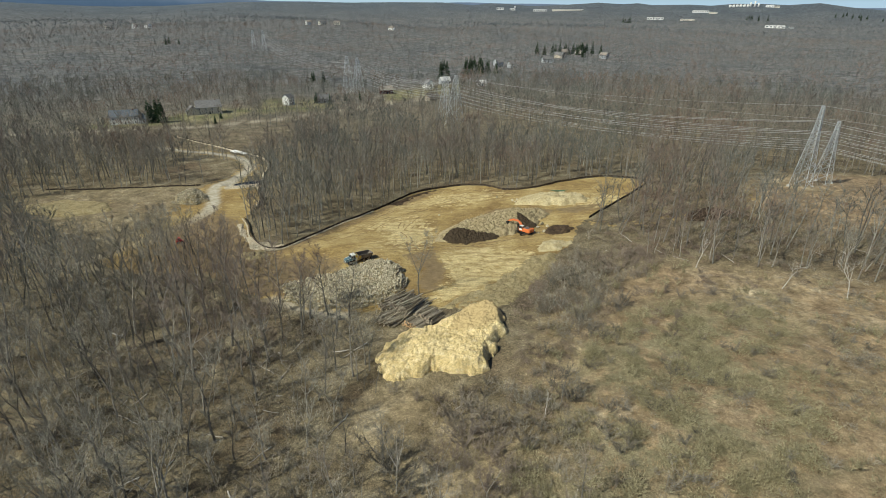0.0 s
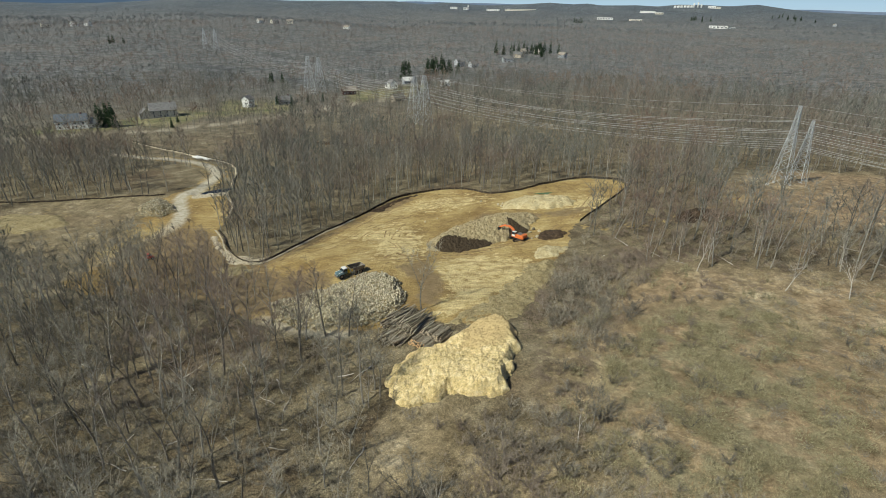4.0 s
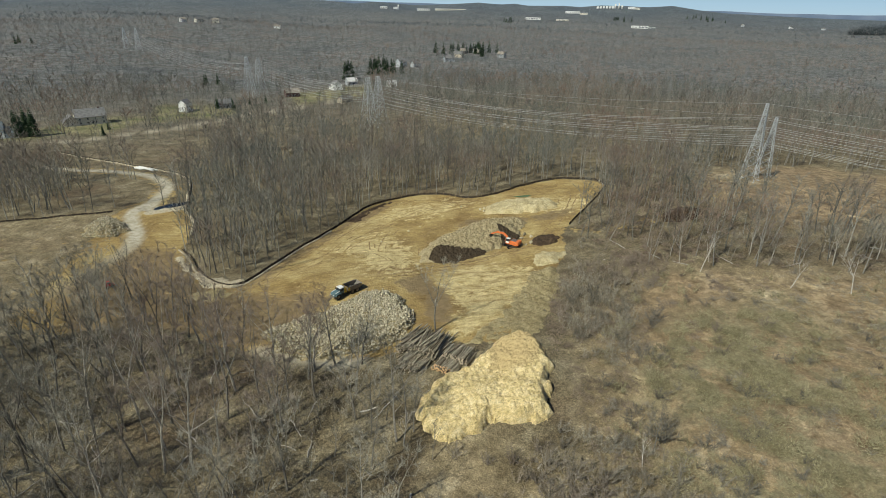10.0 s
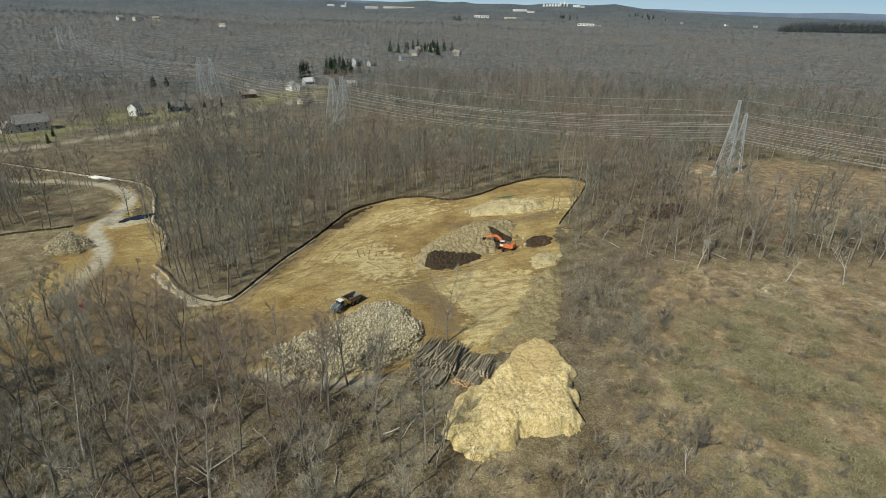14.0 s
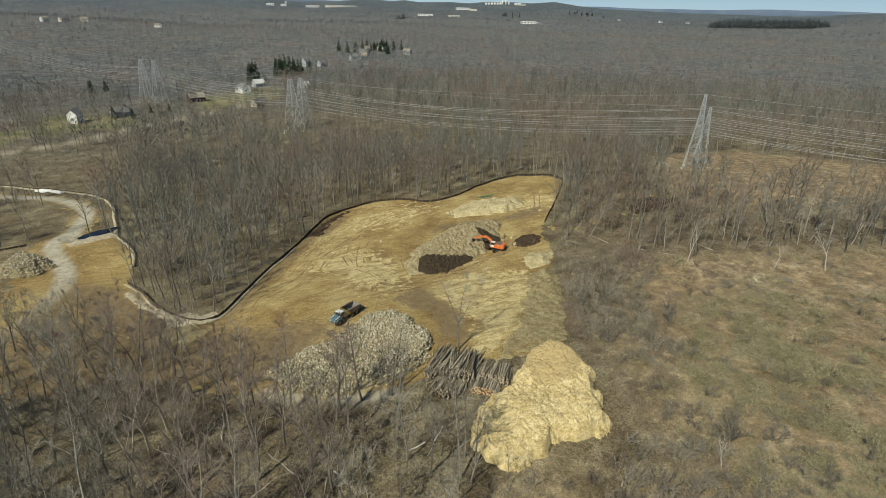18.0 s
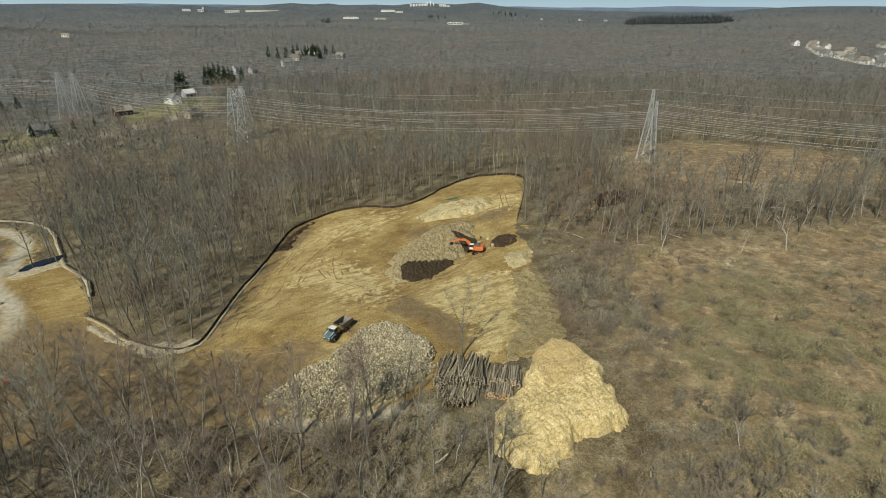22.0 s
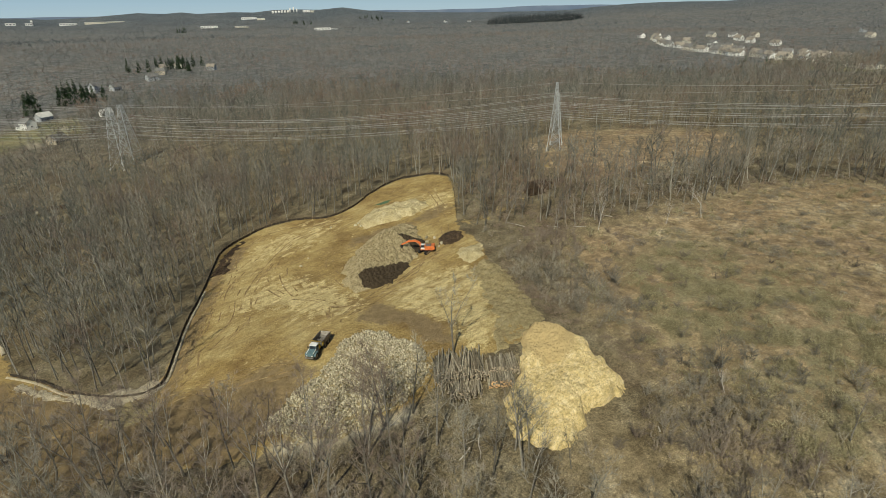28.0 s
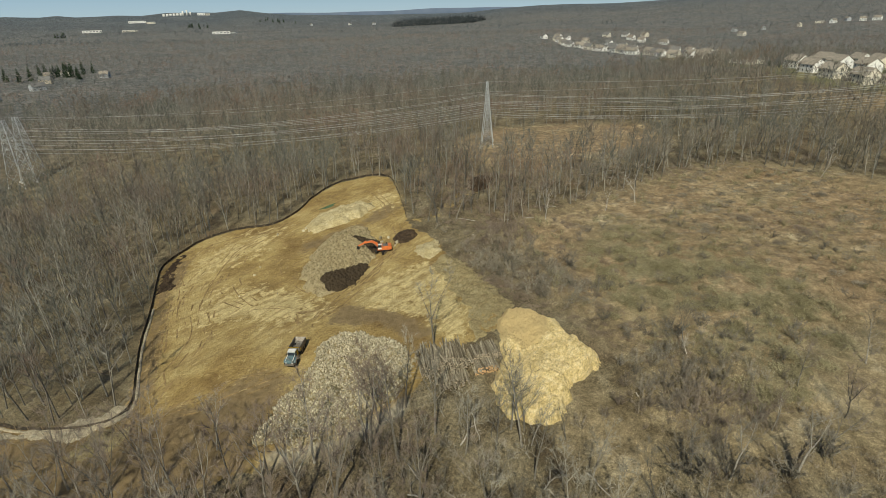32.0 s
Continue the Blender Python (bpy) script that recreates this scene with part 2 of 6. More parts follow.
def soil_mat(name, lo, mid, hi, scale=0.8, damp=None):
    n = Nodes(name, 0.95)
    col = n.ramp(n.noise(scale, 9, 0.8), (0.3, lo), (0.5, mid), (0.72, hi))
    crumb = n.ramp(n.noise(3.0, 9, 0.88), (0.28, (0.42, 0.4, 0.36)), (0.5, (0.95, 0.95, 0.94)), (0.7, (1.15, 1.15, 1.15)))
    col = n.mix(1.0, col, crumb, "MULTIPLY")
    if damp:
        e = n.maths("ADD", n.attr("moist"), n.maths("MULTIPLY", n.maths("SUBTRACT", n.noise(0.8, 5, 0.7), 0.5), 0.7))
        col = n.mix(n.ramp(e, (0.42, (0,)), (0.55, (1,))), col, damp)
    n.bump(n.noise(1.8, 9, 0.78), 0.35, 0.9)
    return n.done(col)


CHIPS = soil_mat("wood_chips", (0.6, 0.455, 0.2), (0.79, 0.625, 0.315), (0.9, 0.755, 0.45), 0.7, (0.57, 0.43, 0.21))
SPOIL = soil_mat("grey_spoil", (0.28, 0.22, 0.122), (0.38, 0.308, 0.175), (0.48, 0.405, 0.245), 0.5, (0.06, 0.043, 0.025))
RIDGE = soil_mat("pale_clay", (0.44, 0.35, 0.18), (0.56, 0.465, 0.26), (0.66, 0.575, 0.36), 0.5)
DARKSOIL = soil_mat("dark_soil", (0.045, 0.03, 0.018), (0.075, 0.05, 0.03), (0.13, 0.088, 0.05), 0.9)
BANKSOIL = soil_mat("brown_bank_soil", (0.265, 0.208, 0.105), (0.355, 0.288, 0.15), (0.45, 0.378, 0.215), 0.35)
STRAW = soil_mat("pale_straw_mulch", (0.4, 0.335, 0.225), (0.54, 0.465, 0.33), (0.68, 0.6, 0.45), 1.0)


def stone_mat(name, island):
    n = Nodes(name, 0.9)
    r = n.rand(island)
    col = n.mix(r, (0.27, 0.235, 0.155), (0.62, 0.56, 0.41))
    fine = n.ramp(n.noise(1.6, 6, 0.7), (0.3, (0.72, 0.7, 0.66)), (0.7, (1.1, 1.1, 1.1)))
    n.bump(n.noise(2.5, 6, 0.7), 0.12, 0.7)
    return n.done(n.mix(1.0, col, fine, "MULTIPLY"))


STONE, STONES = stone_mat("fieldstone", False), stone_mat("fieldstone_joined", True)


def log_mat():
    n = Nodes("log_bark", 0.95)
    col = n.mix(n.rand(), (0.13, 0.105, 0.07), (0.45, 0.4, 0.3))
    fine = n.ramp(n.noise(2.0, 6, 0.75), (0.3, (0.6, 0.58, 0.55)), (0.7, (1.15, 1.15, 1.15)))
    n.bump(n.noise(6.0, 5, 0.7), 0.05, 0.7)
    return n.done(n.mix(1.0, col, fine, "MULTIPLY"))


LOGBARK = log_mat()
OLDCUT = plain("weathered_cut_wood", (0.4, 0.33, 0.24), 0.85, 0, 0.3, 2.0)
RUT = plain("rutted_subsoil", (0.265, 0.18, 0.08), 0.95, 0, 0.35, 0.5, (0.42, 0.32, 0.165))
CUTWOOD = plain("cut_wood", (0.56, 0.36, 0.185), 0.8, 0, 0.3, 2.0)
ORANGE = plain("orange_paint", (0.72, 0.18, 0.045), 0.45, 0, 0.12, 1.5, (0.33, 0.16, 0.08))
BLACK = plain("dark_rubber", (0.028, 0.026, 0.024), 0.8, 0, 0.4, 2.0)
STEEL = plain("worn_steel", (0.24, 0.22, 0.19), 0.5, 0.4, 0.3, 2.0, (0.2, 0.14, 0.09))
TEAL = plain("teal_paint", (0.105, 0.17, 0.185), 0.4, 0, 0.15, 1.5)
WHITE = plain("white_paint", (0.74, 0.73, 0.69), 0.5, 0, 0.08, 1.0)
YELLOW = plain("yellow_paint", (0.72, 0.5, 0.05), 0.45, 0, 0.12, 1.5, (0.42, 0.3, 0.12))
REDPAINT = plain("red_paint", (0.55, 0.03, 0.04), 0.45, 0, 0.15, 1.5)
FENCE = plain("fence_fabric", (0.042, 0.034, 0.026), 0.85, 0, 0.35, 0.8, (0.13, 0.1, 0.065))
POST = plain("fence_post", (0.36, 0.28, 0.17), 0.9, 0, 0.3, 3.0)
GALV = plain("galvanised_steel", (0.52, 0.54, 0.54), 0.5, 0.25, 0.15, 0.6)
WIRE = plain("aluminium_wire", (0.55, 0.55, 0.52), 0.5, 0.3, 0.05, 1.0)
GLASS = plain("window_glass", (0.035, 0.045, 0.055), 0.12, 0, 0.2, 0.5)
POLE = plain("weathered_pole", (0.33, 0.29, 0.23), 0.9, 0, 0.2, 2.0)
CONCRETE = plain("pale_concrete", (0.55, 0.53, 0.48), 0.9, 0, 0.15, 0.6)
SIDING = {
    "white": plain("white_siding", (0.84, 0.83, 0.79), 0.7, 0, 0.06, 0.4),
    "grey": plain("grey_siding", (0.42, 0.44, 0.45), 0.7, 0, 0.08, 0.4),
    "cream": plain("cream_siding", (0.7, 0.65, 0.54), 0.7, 0, 0.08, 0.4),
    "tan": plain("tan_siding", (0.50, 0.43, 0.33), 0.7, 0, 0.08, 0.4),
    "red": plain("barn_red", (0.12, 0.065, 0.055), 0.8, 0, 0.15, 0.4),
}
ROOFS = {
    "grey": plain("grey_shingles", (0.2, 0.195, 0.185), 0.9, 0, 0.2, 0.7),
    "brown": plain("brown_shingles", (0.33, 0.29, 0.235), 0.9, 0, 0.2, 0.7),
    "slate": plain("slate_shingles", (0.12, 0.135, 0.15), 0.85, 0, 0.2, 0.7),
    "pale": plain("pale_roof", (0.62, 0.61, 0.57), 0.8, 0, 0.08, 0.3),
}


def water_mat(name, c):
    n = Nodes(name, 0.16)
    n.bsdf.inputs["Specular IOR Level"].default_value = 0.3
    col = n.ramp(n.noise(0.3, 3), (0.3, tuple(v * 0.8 for v in c)), (0.7, c))
    n.bump(n.noise(3.0, 3), 0.01, 0.2)
    return n.done(col)


POND, GREENWATER = water_mat("pond_water", (0.012, 0.016, 0.024)), water_mat("green_water", (0.11, 0.17, 0.085))

# ---------------------------------------------------------------- lie of the land


# heights of the hills on the horizon, by compass bearing
CREST_AZ = [-60, -37, -34.9, -31.5, -27.3, -24.2, -20.4, -15.4, -9.2, -4.9, -0.3, 2.6, 4.3, 6, 8, 10.9, 12.8, 14.7, 16.2, 17.8, 19.5, 22.1, 23.4, 25.2, 27.3, 29.4, 32.2, 34, 36, 44, 53.5, 55.9, 57.8, 60.5, 63.4, 67.2, 70, 74, 80, 90]
CREST_Z = [50, 50, 37, 26, 22, 37, 58, 66, 66, 72, 74, 58, 72, 68, 58, 66, 76, 86, 74, 84, 70, 81, 66, 86, 90, 79, 95, 76, 58, 41, 38, 58, 70, 80, 84, 80, 88, 98, 104, 100]


def relief(x, y):
    """Height of the open ground, in metres, over the plan (arrays)."""
    x, y = np.asarray(x, float), np.asarray(y, float)
    t = np.tanh

    def hump(cx, cy, sx, sy):
        return np.exp(-((x - cx) ** 2 / sx**2 + (y - cy) ** 2 / sy**2))

    a, b = t((x - 15) / 60), t((y - 230) / 110)
    z = -4.47 + 6.09 * a - 7.44 * b - 0.45 * a * b + 3.0 * hump(4, 120, 26, 20) + 2.28 * hump(40, 75, 60, 40)
    z += 1.06 * t((x - 200) / 250) - 2.78 * t((x + 150) / 150) + 5.78 * hump(-105, 285, 60, 60) + 5.02 * hump(135, 215, 55, 55) + 4.0 * hump(-25, 155, 30, 30)
    z += 17.0 * hump(430, 90, 150, 130)
    r = np.hypot(x, y)
    az = np.degrees(np.arctan2(x, y))
    roll = 9 * np.sin(x / 310 + 1.0) * np.cos(y / 270 + 0.4) + 5 * np.sin(x / 130 + y / 170)
    z += roll * np.clip((r - 550) / 700, 0, 1)
    near_edge = np.interp(az, [-90, 50, 58, 90, 180], [2700, 2900, 1900, 1500, 1500])
    far = np.clip((r - near_edge) / (4150 - near_edge), 0, 1)
    far = far * far * (3 - 2 * far)
    slope = 34 * np.exp(-(((az + 20) / 14) ** 2)) * np.clip((r - 900) / 700, 0, 1) * np.clip((2600 - r) / 900, 0, 1)
    return (z + slope) * (1 - far) + np.interp(az, CREST_AZ, CREST_Z) * far


def height(x, y):
    return float(relief(x, y))


def inside(x, y, ring, soft):
    """1 inside a ring of plan points, 0 outside, with a soft edge (arrays)."""
    x, y = np.asarray(x, float), np.asarray(y, float)
    best = np.full(x.shape, 1e9)
    odd = np.zeros(x.shape, bool)
    for (ax, ay), (bx, by) in zip(ring, ring[1:] + ring[:1]):
        dx, dy = bx - ax, by - ay
        u = np.clip(((x - ax) * dx + (y - ay) * dy) / (dx * dx + dy * dy), 0, 1)
        best = np.minimum(best, np.hypot(x - ax - u * dx, y - ay - u * dy))
        cross = (ay > y) != (by > y)
        with np.errstate(divide="ignore", invalid="ignore"):
            odd ^= cross & (x < ax + (y - ay) * dx / (dy if dy else 1e-9))
    d = np.where(odd, best, -best)
    return np.clip(d / soft + 0.5, 0, 1)


def near_line(x, y, line, half, soft):
    x, y = np.asarray(x, float), np.asarray(y, float)
    best = np.full(x.shape, 1e9)
    for (ax, ay), (bx, by) in zip(line, line[1:]):
        dx, dy = bx - ax, by - ay
        u = np.clip(((x - ax) * dx + (y - ay) * dy) / (dx * dx + dy * dy), 0, 1)
        best = np.minimum(best, np.hypot(x - ax - u * dx, y - ay - u * dy))
    return np.clip((half - best) / soft + 0.5, 0, 1)


def smooth_line(pts, step=3.0):
    """A rounded line through plan points, evenly cut."""
    out = []
    n = len(pts)
    for i in range(n - 1):
        p0, p1, p2, p3 = (Vector(pts[max(0, min(n - 1, i + k))]) for k in (-1, 0, 1, 2))
        m = max(1, int((p2 - p1).length / step))
        for k in range(m):
            s = k / m
            q = 0.5 * ((2 * p1) + (p2 - p0) * s + (2 * p0 - 5 * p1 + 4 * p2 - p3) * s * s + (3 * p1 - p0 - 3 * p2 + p3) * s**3)
            out.append((q.x, q.y))
    return out + [tuple(pts[-1])]


FENCE_LINE = [(53, 188), (65, 201), (78, 216), (88, 230), (86, 242), (73, 249), (57, 246), (43, 239), (28, 237), (19, 248), (7, 253), (-3, 250), (-14, 244), (-23, 231), (-32, 216), (-44, 197), (-51, 184), (-58, 172), (-65, 174), (-73, 185), (-78, 197), (-83, 206)]
WEST_FENCE = [(-190, 243), (-172, 243), (-155, 244), (-136, 245.5), (-124, 246), (-118, 247.5)]
BACK_FENCE = [(-190, 380), (-166, 362), (-144, 345), (-115, 316), (-100.5, 296), (-95, 281), (-93, 268), (-91, 256), (-90, 247), (-86, 239), (-83, 230), (-82, 218)]
DIRT_RING = FENCE_LINE + [(-83, 222), (-87, 240), (-91, 250), (-104, 248), (-112, 252), (-119, 247), (-130, 245), (-155, 243), (-176, 241), (-190, 215), (-158, 186), (-129, 164), (-102, 152), (-79, 153), (-68, 146), (-59, 137.8), (-46.1, 129.6), (-32.3, 123), (-19.2, 121.6), (-10.3, 124.2), (-0.5, 119.4), (6.2, 116.7), (14, 122.7), (21.1, 132.8), (28.5, 144.3), (32, 151.8), (38.5, 160.4), (43.8, 169.7), (47, 180)]
ROAD = [(-185, 345), (-158, 331), (-150, 329), (-133, 317), (-117, 301), (-105.6, 281), (-104, 268), (-106, 255), (-110, 246), (-107, 234), (-102.5, 223), (-101, 212), (-103, 201), (-106, 192), (-112, 176), (-122, 158)]
LOOP = [(-152, 320), (-131, 302), (-115, 288), (-107, 272), (-112, 254), (-126, 250), (-138, 258), (-148, 285)]
STREET = [(-420, 330), (-330, 365), (-259, 390), (-230, 404), (-197, 412), (-140, 456), (-100, 502), (-59, 541), (-24, 572), (10, 640)]
FIELD_RING = [(12, 78), (15.6, 89.7), (20.5, 102.8), (27.4, 117.7), (38.5, 130.6), (61.7, 145.7), (92, 137), (116, 126), (146, 118), (172, 96), (176, 60), (160, 30), (120, 10), (84, 20), (52, 43), (30, 62)]
GLADE = [(-76, 388), (-48, 386), (-34, 374), (-40, 352), (-66, 350), (-74, 366)]
CLEAR = [(-20, 76), (-14, 91), (-3, 91.5), (-1, 85), (-4, 78), (-12, 72)]
OLIVE_RING = [(24, 78), (26, 93), (40, 112), (62, 120), (78, 112), (72, 88), (64, 66), (40, 52), (18, 52), (8, 66)]
FIELD_TWO = [(112, 190), (130, 225), (170, 250), (216, 246), (238, 190), (236, 158), (200, 136), (160, 146), (120, 165)]
OPEN_BRUSH = [(-180, 352), (-148, 335), (-116, 308), (-106, 286), (-92, 296), (-92, 340), (-108, 385), (-128, 425), (-190, 398), (-250, 372)]
LAWNS = [[(-275, 395), (-262, 440), (-215, 445), (-212, 425)], [(-235, 440), (-215, 500), (-170, 500), (-185, 430)], [(-165, 478), (-178, 545), (-120, 545), (-104, 510)], [(-60, 560), (-70, 640), (20, 660), (10, 590)], [(345, 40), (352, 84), (396, 120), (470, 130), (520, 90), (480, 20)], [(590, 175), (770, 320), (800, 310), (620, 160)]]

# ---------------------------------------------------------------- mesh helpers


class Geo:
    """Points and faces that become one mesh."""

    def __init__(self):
        self.v, self.f, self.m = [], [], []

    def face(self, idx, mat=0):
        self.f.append(idx)
        self.m.append(mat)

    def rod(self, p, q, r0, r1, n=3, cap=False, mat=0):
        p, q = Vector(p), Vector(q)
        d = (q - p).normalized()
        a = d.cross(Vector((0.3, 0.9, 0.2)) if abs(d.z) > 0.8 else Vector((0, 0, 1))).normalized()
        b = d.cross(a)
        k = len(self.v)
        for c, r in ((p, r0), (q, r1)):
            for i in range(n):
                s = 2 * math.pi * i / n
                self.v.append(c + a * (r * math.cos(s)) + b * (r * math.sin(s)))
        for i in range(n):
            j = (i + 1) % n
            self.face((k + i, k + j, k + n + j, k + n + i), mat)
        if cap:
            self.face(tuple(range(k, k + n)), mat)
            self.face(tuple(range(k + 2 * n - 1, k + n - 1, -1)), mat)

    def tube(self, pts, radii, n=3, mat=0):
        """One unbroken round bar through points."""
        k = len(self.v)
        for i, p in enumerate(pts):
            d = (Vector(pts[min(i + 1, len(pts) - 1)]) - Vector(pts[max(i - 1, 0)])).normalized()
            a = d.cross(Vector((0.3, 0.9, 0.2)) if abs(d.z) > 0.8 else Vector((0, 0, 1))).normalized()
            b = d.cross(a)
            for j in range(n):
                s = 2 * math.pi * j / n
                self.v.append(Vector(p) + a * (radii[i] * math.cos(s)) + b * (radii[i] * math.sin(s)))
        for i in range(len(pts) - 1):
            for j in range(n):
                m = (j + 1) % n
                self.face((k + i * n + j, k + i * n + m, k + (i + 1) * n + m, k + (i + 1) * n + j), mat)
        e = k + (len(pts) - 1) * n
        self.face(tuple(range(k, k + n)), mat)
        self.face(tuple(range(e + n - 1, e - 1, -1)), mat)

    def blade(self, p, q, w, side):
        p, q = Vector(p), Vector(q)
        k = len(self.v)
        self.v += [p + side * w, p - side * w, q]
        self.face((k, k + 1, k + 2))

    def box(self, c, size, turn=0.0, taper=1.0, mat=0):
        cx, cy, cz = c
        sx, sy, sz = (s / 2 for s in size)
        co, si = math.cos(turn), math.sin(turn)
        k = len(self.v)
        for z in (-1, 1):
            g = taper if z > 0 else 1.0
            for x, y in ((-1, -1), (1, -1), (1, 1), (-1, 1)):
                px, py = x * sx * g, y * sy * g
                self.v.append(Vector((cx + px * co - py * si, cy + px * si + py * co, cz + z * sz)))
        for q in ((0, 3, 2, 1), (4, 5, 6, 7), (0, 1, 5, 4), (1, 2, 6, 5), (2, 3, 7, 6), (3, 0, 4, 7)):
            self.face(tuple(k + i for i in q), mat)

    def slab(self, outline, thick, axis="y", at=0.0, mat=0):
        """An outline in x and z (or x and y) drawn out to a thickness, centred on at."""
        k, n = len(self.v), len(outline)
        for s in (-0.5, 0.5):
            for a, b in outline:
                self.v.append(Vector((a, at + s * thick, b)) if axis == "y" else Vector((a, b, at + s * thick)))
        self.face(tuple(range(k, k + n)), mat)
        self.face(tuple(range(k + 2 * n - 1, k + n - 1, -1)), mat)
        for i in range(n):
            j = (i + 1) % n
            self.face((k + i, k + n + i, k + n + j, k + j), mat)

    def data(self, name, *mats, smooth=False, bevel=0.0):
        me = bpy.data.meshes.new(name)
        me.from_pydata(self.v, [], self.f)
        for m in mats:
            me.materials.append(m)
        if len(mats) > 1:
            me.polygons.foreach_set("material_index", self.m)
        bm = bmesh.new()
        bm.from_mesh(me)
        if bevel:
            bmesh.ops.bevel(bm, geom=list(bm.edges), offset=bevel, segments=1, affect="EDGES", clamp_overlap=True)
        bmesh.ops.recalc_face_normals(bm, faces=list(bm.faces))
        bm.to_mesh(me)
        bm.free()
        if smooth:
            me.polygons.foreach_set("use_smooth", [True] * len(me.polygons))
        return me


def part(name, geo, mats, parent, label="", smooth=False, bevel=0.0, at=None):
    """Links a geometry as one mesh object under a thing or a part."""
    me = geo if isinstance(geo, bpy.types.Mesh) else geo.data(name, *(mats if isinstance(mats, tuple) else (mats,)), smooth=smooth, bevel=bevel)
    ob = new(name, me)
    ob.parent = parent
    if at is not None:
        ob.matrix_basis = at
    return tagged(ob, label)


def thing(name, at, label, category, group="", kind=""):
    ob = new(name)
    ob.empty_display_size = 0.3
    ob.matrix_basis = at
    return tagged(ob, label, category, group, kind)


def fast_mesh(name, v, tri, mat, tint=None, attrs=None, smooth=False):
    """A mesh of many triangles from arrays."""
    me = bpy.data.meshes.new(name)
    v, tri = np.asarray(v, np.float32), np.asarray(tri, np.int32)
    k = tri.shape[1]
    me.vertices.add(len(v))
    me.vertices.foreach_set("co", v.ravel())
    me.loops.add(tri.size)
    me.loops.foreach_set("vertex_index", tri.ravel())
    me.polygons.add(len(tri))
    me.polygons.foreach_set("loop_start", np.arange(0, tri.size, k, dtype=np.int32))
    if smooth:
        me.polygons.foreach_set("use_smooth", np.ones(len(tri), bool))
    me.update(calc_edges=True)
    me.materials.append(mat)
    for key, values in (attrs or {}).items():
        me.attributes.new(key, "FLOAT", "POINT").data.foreach_set("value", np.asarray(values, np.float32))
    if tint is not None:
        me.attributes.new("tint", "FLOAT", "POINT").data.foreach_set("value", np.asarray(tint, np.float32))
    return me


def as_arrays(geo):
    v = np.array([tuple(p) for p in geo.v], float).reshape(-1, 3)
    t = []
    for f in geo.f:
        for i in range(1, len(f) - 1):
            t.append((f[0], f[i], f[i + 1]))
    return v, np.array(t, int).reshape(-1, 3)


def scatter(kinds, places, rng):
    """Joins many turned and scaled copies of a few kinds into arrays. places: x, y, z, scale."""
    vs, ts, tints, base = [], [], [], 0
    for x, y, z, s in places:
        v, t = kinds[int(rng.integers(len(kinds)))]
        a = rng.uniform(0, 2 * math.pi)
        c, d = math.cos(a), math.sin(a)
        lean = rng.normal(0, 0.035, 2)
        w = np.empty_like(v)
        sz = s * rng.uniform(0.9, 1.12)
        w[:, 0] = (v[:, 0] * c - v[:, 1] * d) * s + v[:, 2] * lean[0] * s + x
        w[:, 1] = (v[:, 0] * d + v[:, 1] * c) * s + v[:, 2] * lean[1] * s + y
        w[:, 2] = v[:, 2] * sz + z
        vs.append(w)
        ts.append(t + base)
        base += len(v)
        tints.append(np.full(len(v), rng.uniform(0, 1)))
    return np.concatenate(vs), np.concatenate(ts), np.concatenate(tints)


# ---------------------------------------------------------------- the ground


def spread(lo, hi, step, reach, grow):
    core = list(np.arange(lo, hi + step / 2, step))
    d, a, b = step, [], []
    p, q = core[0], core[-1]
    while p > -reach or q < reach:
        d *= grow
        p, q = p - d, q + d
        a.append(max(p, -reach - 60))
        b.append(min(q, reach + 60))
        if d > 4000:
            break
    low = [v for v in a if v > -reach]
    high = [v for v in b if v < reach]
    return np.array(low[::-1] + core + high)


gx, gy = spread(-190, 240, 1.6, 4700, 1.1), spread(45, 330, 1.6, 4700, 1.1)
GX, GY = np.meshgrid(gx, gy)
PX, PY = GX.ravel(), GY.ravel()
Z = relief(PX, PY)
dirt = inside(PX, PY, DIRT_RING, 3.0)
track = near_line(PX, PY, smooth_line([(50, 184), (64, 178), (84, 182), (104, 190), (126, 204)]), 5.0, 6.0) * 0.38
west = np.clip((-108 - PX) / 12, 0, 1) * np.clip((255 - PY) / 10, 0, 1)
dirt = dirt * (1 - 0.78 * west)
dirt = np.maximum(dirt, track)
apron = near_line(PX, PY, smooth_line([(-49, 132.7), (-40.1, 126.9), (-32, 123), (-26, 121)]), 1.3, 2.2)
road = near_line(PX, PY, smooth_line(ROAD), 2.7, 1.5) * np.clip((PY - 188) / 30, 0.25, 1)
dirt = np.maximum(dirt, 0.5 * near_line(PX, PY, smooth_line(ROAD), 7.0, 5.0) * np.clip((PY - 240) / 15, 0, 1))
street = 0.55 * near_line(PX, PY, smooth_line(STREET, 8), 3.0, 2.0)
field = np.maximum(inside(PX, PY, FIELD_RING, 14.0), inside(PX, PY, FIELD_TWO, 14.0))
field = np.maximum(field, inside(PX, PY, [(335, 30), (345, 95), (318, 100), (300, 60), (310, 20)], 24.0) * 0.9)
field = np.maximum(field, 0.8 * inside(PX, PY, [(-4, 82), (12, 80), (30, 62), (52, 43), (84, 20), (60, 16), (30, 30), (4, 48), (-8, 64)], 14.0))
field = np.maximum(field, 0.8 * inside(PX, PY, CLEAR, 8.0))
rust = np.clip(np.maximum(1.3 * inside(PX, PY, FIELD_TWO, 20.0), np.clip((PX + 10) / 70, 0.3, 1) * field), 0, 1)
field = np.maximum(field, 0.35 * west * inside(PX, PY, [(-190, 150), (-190, 262), (-100, 262), (-100, 150)], 20.0))
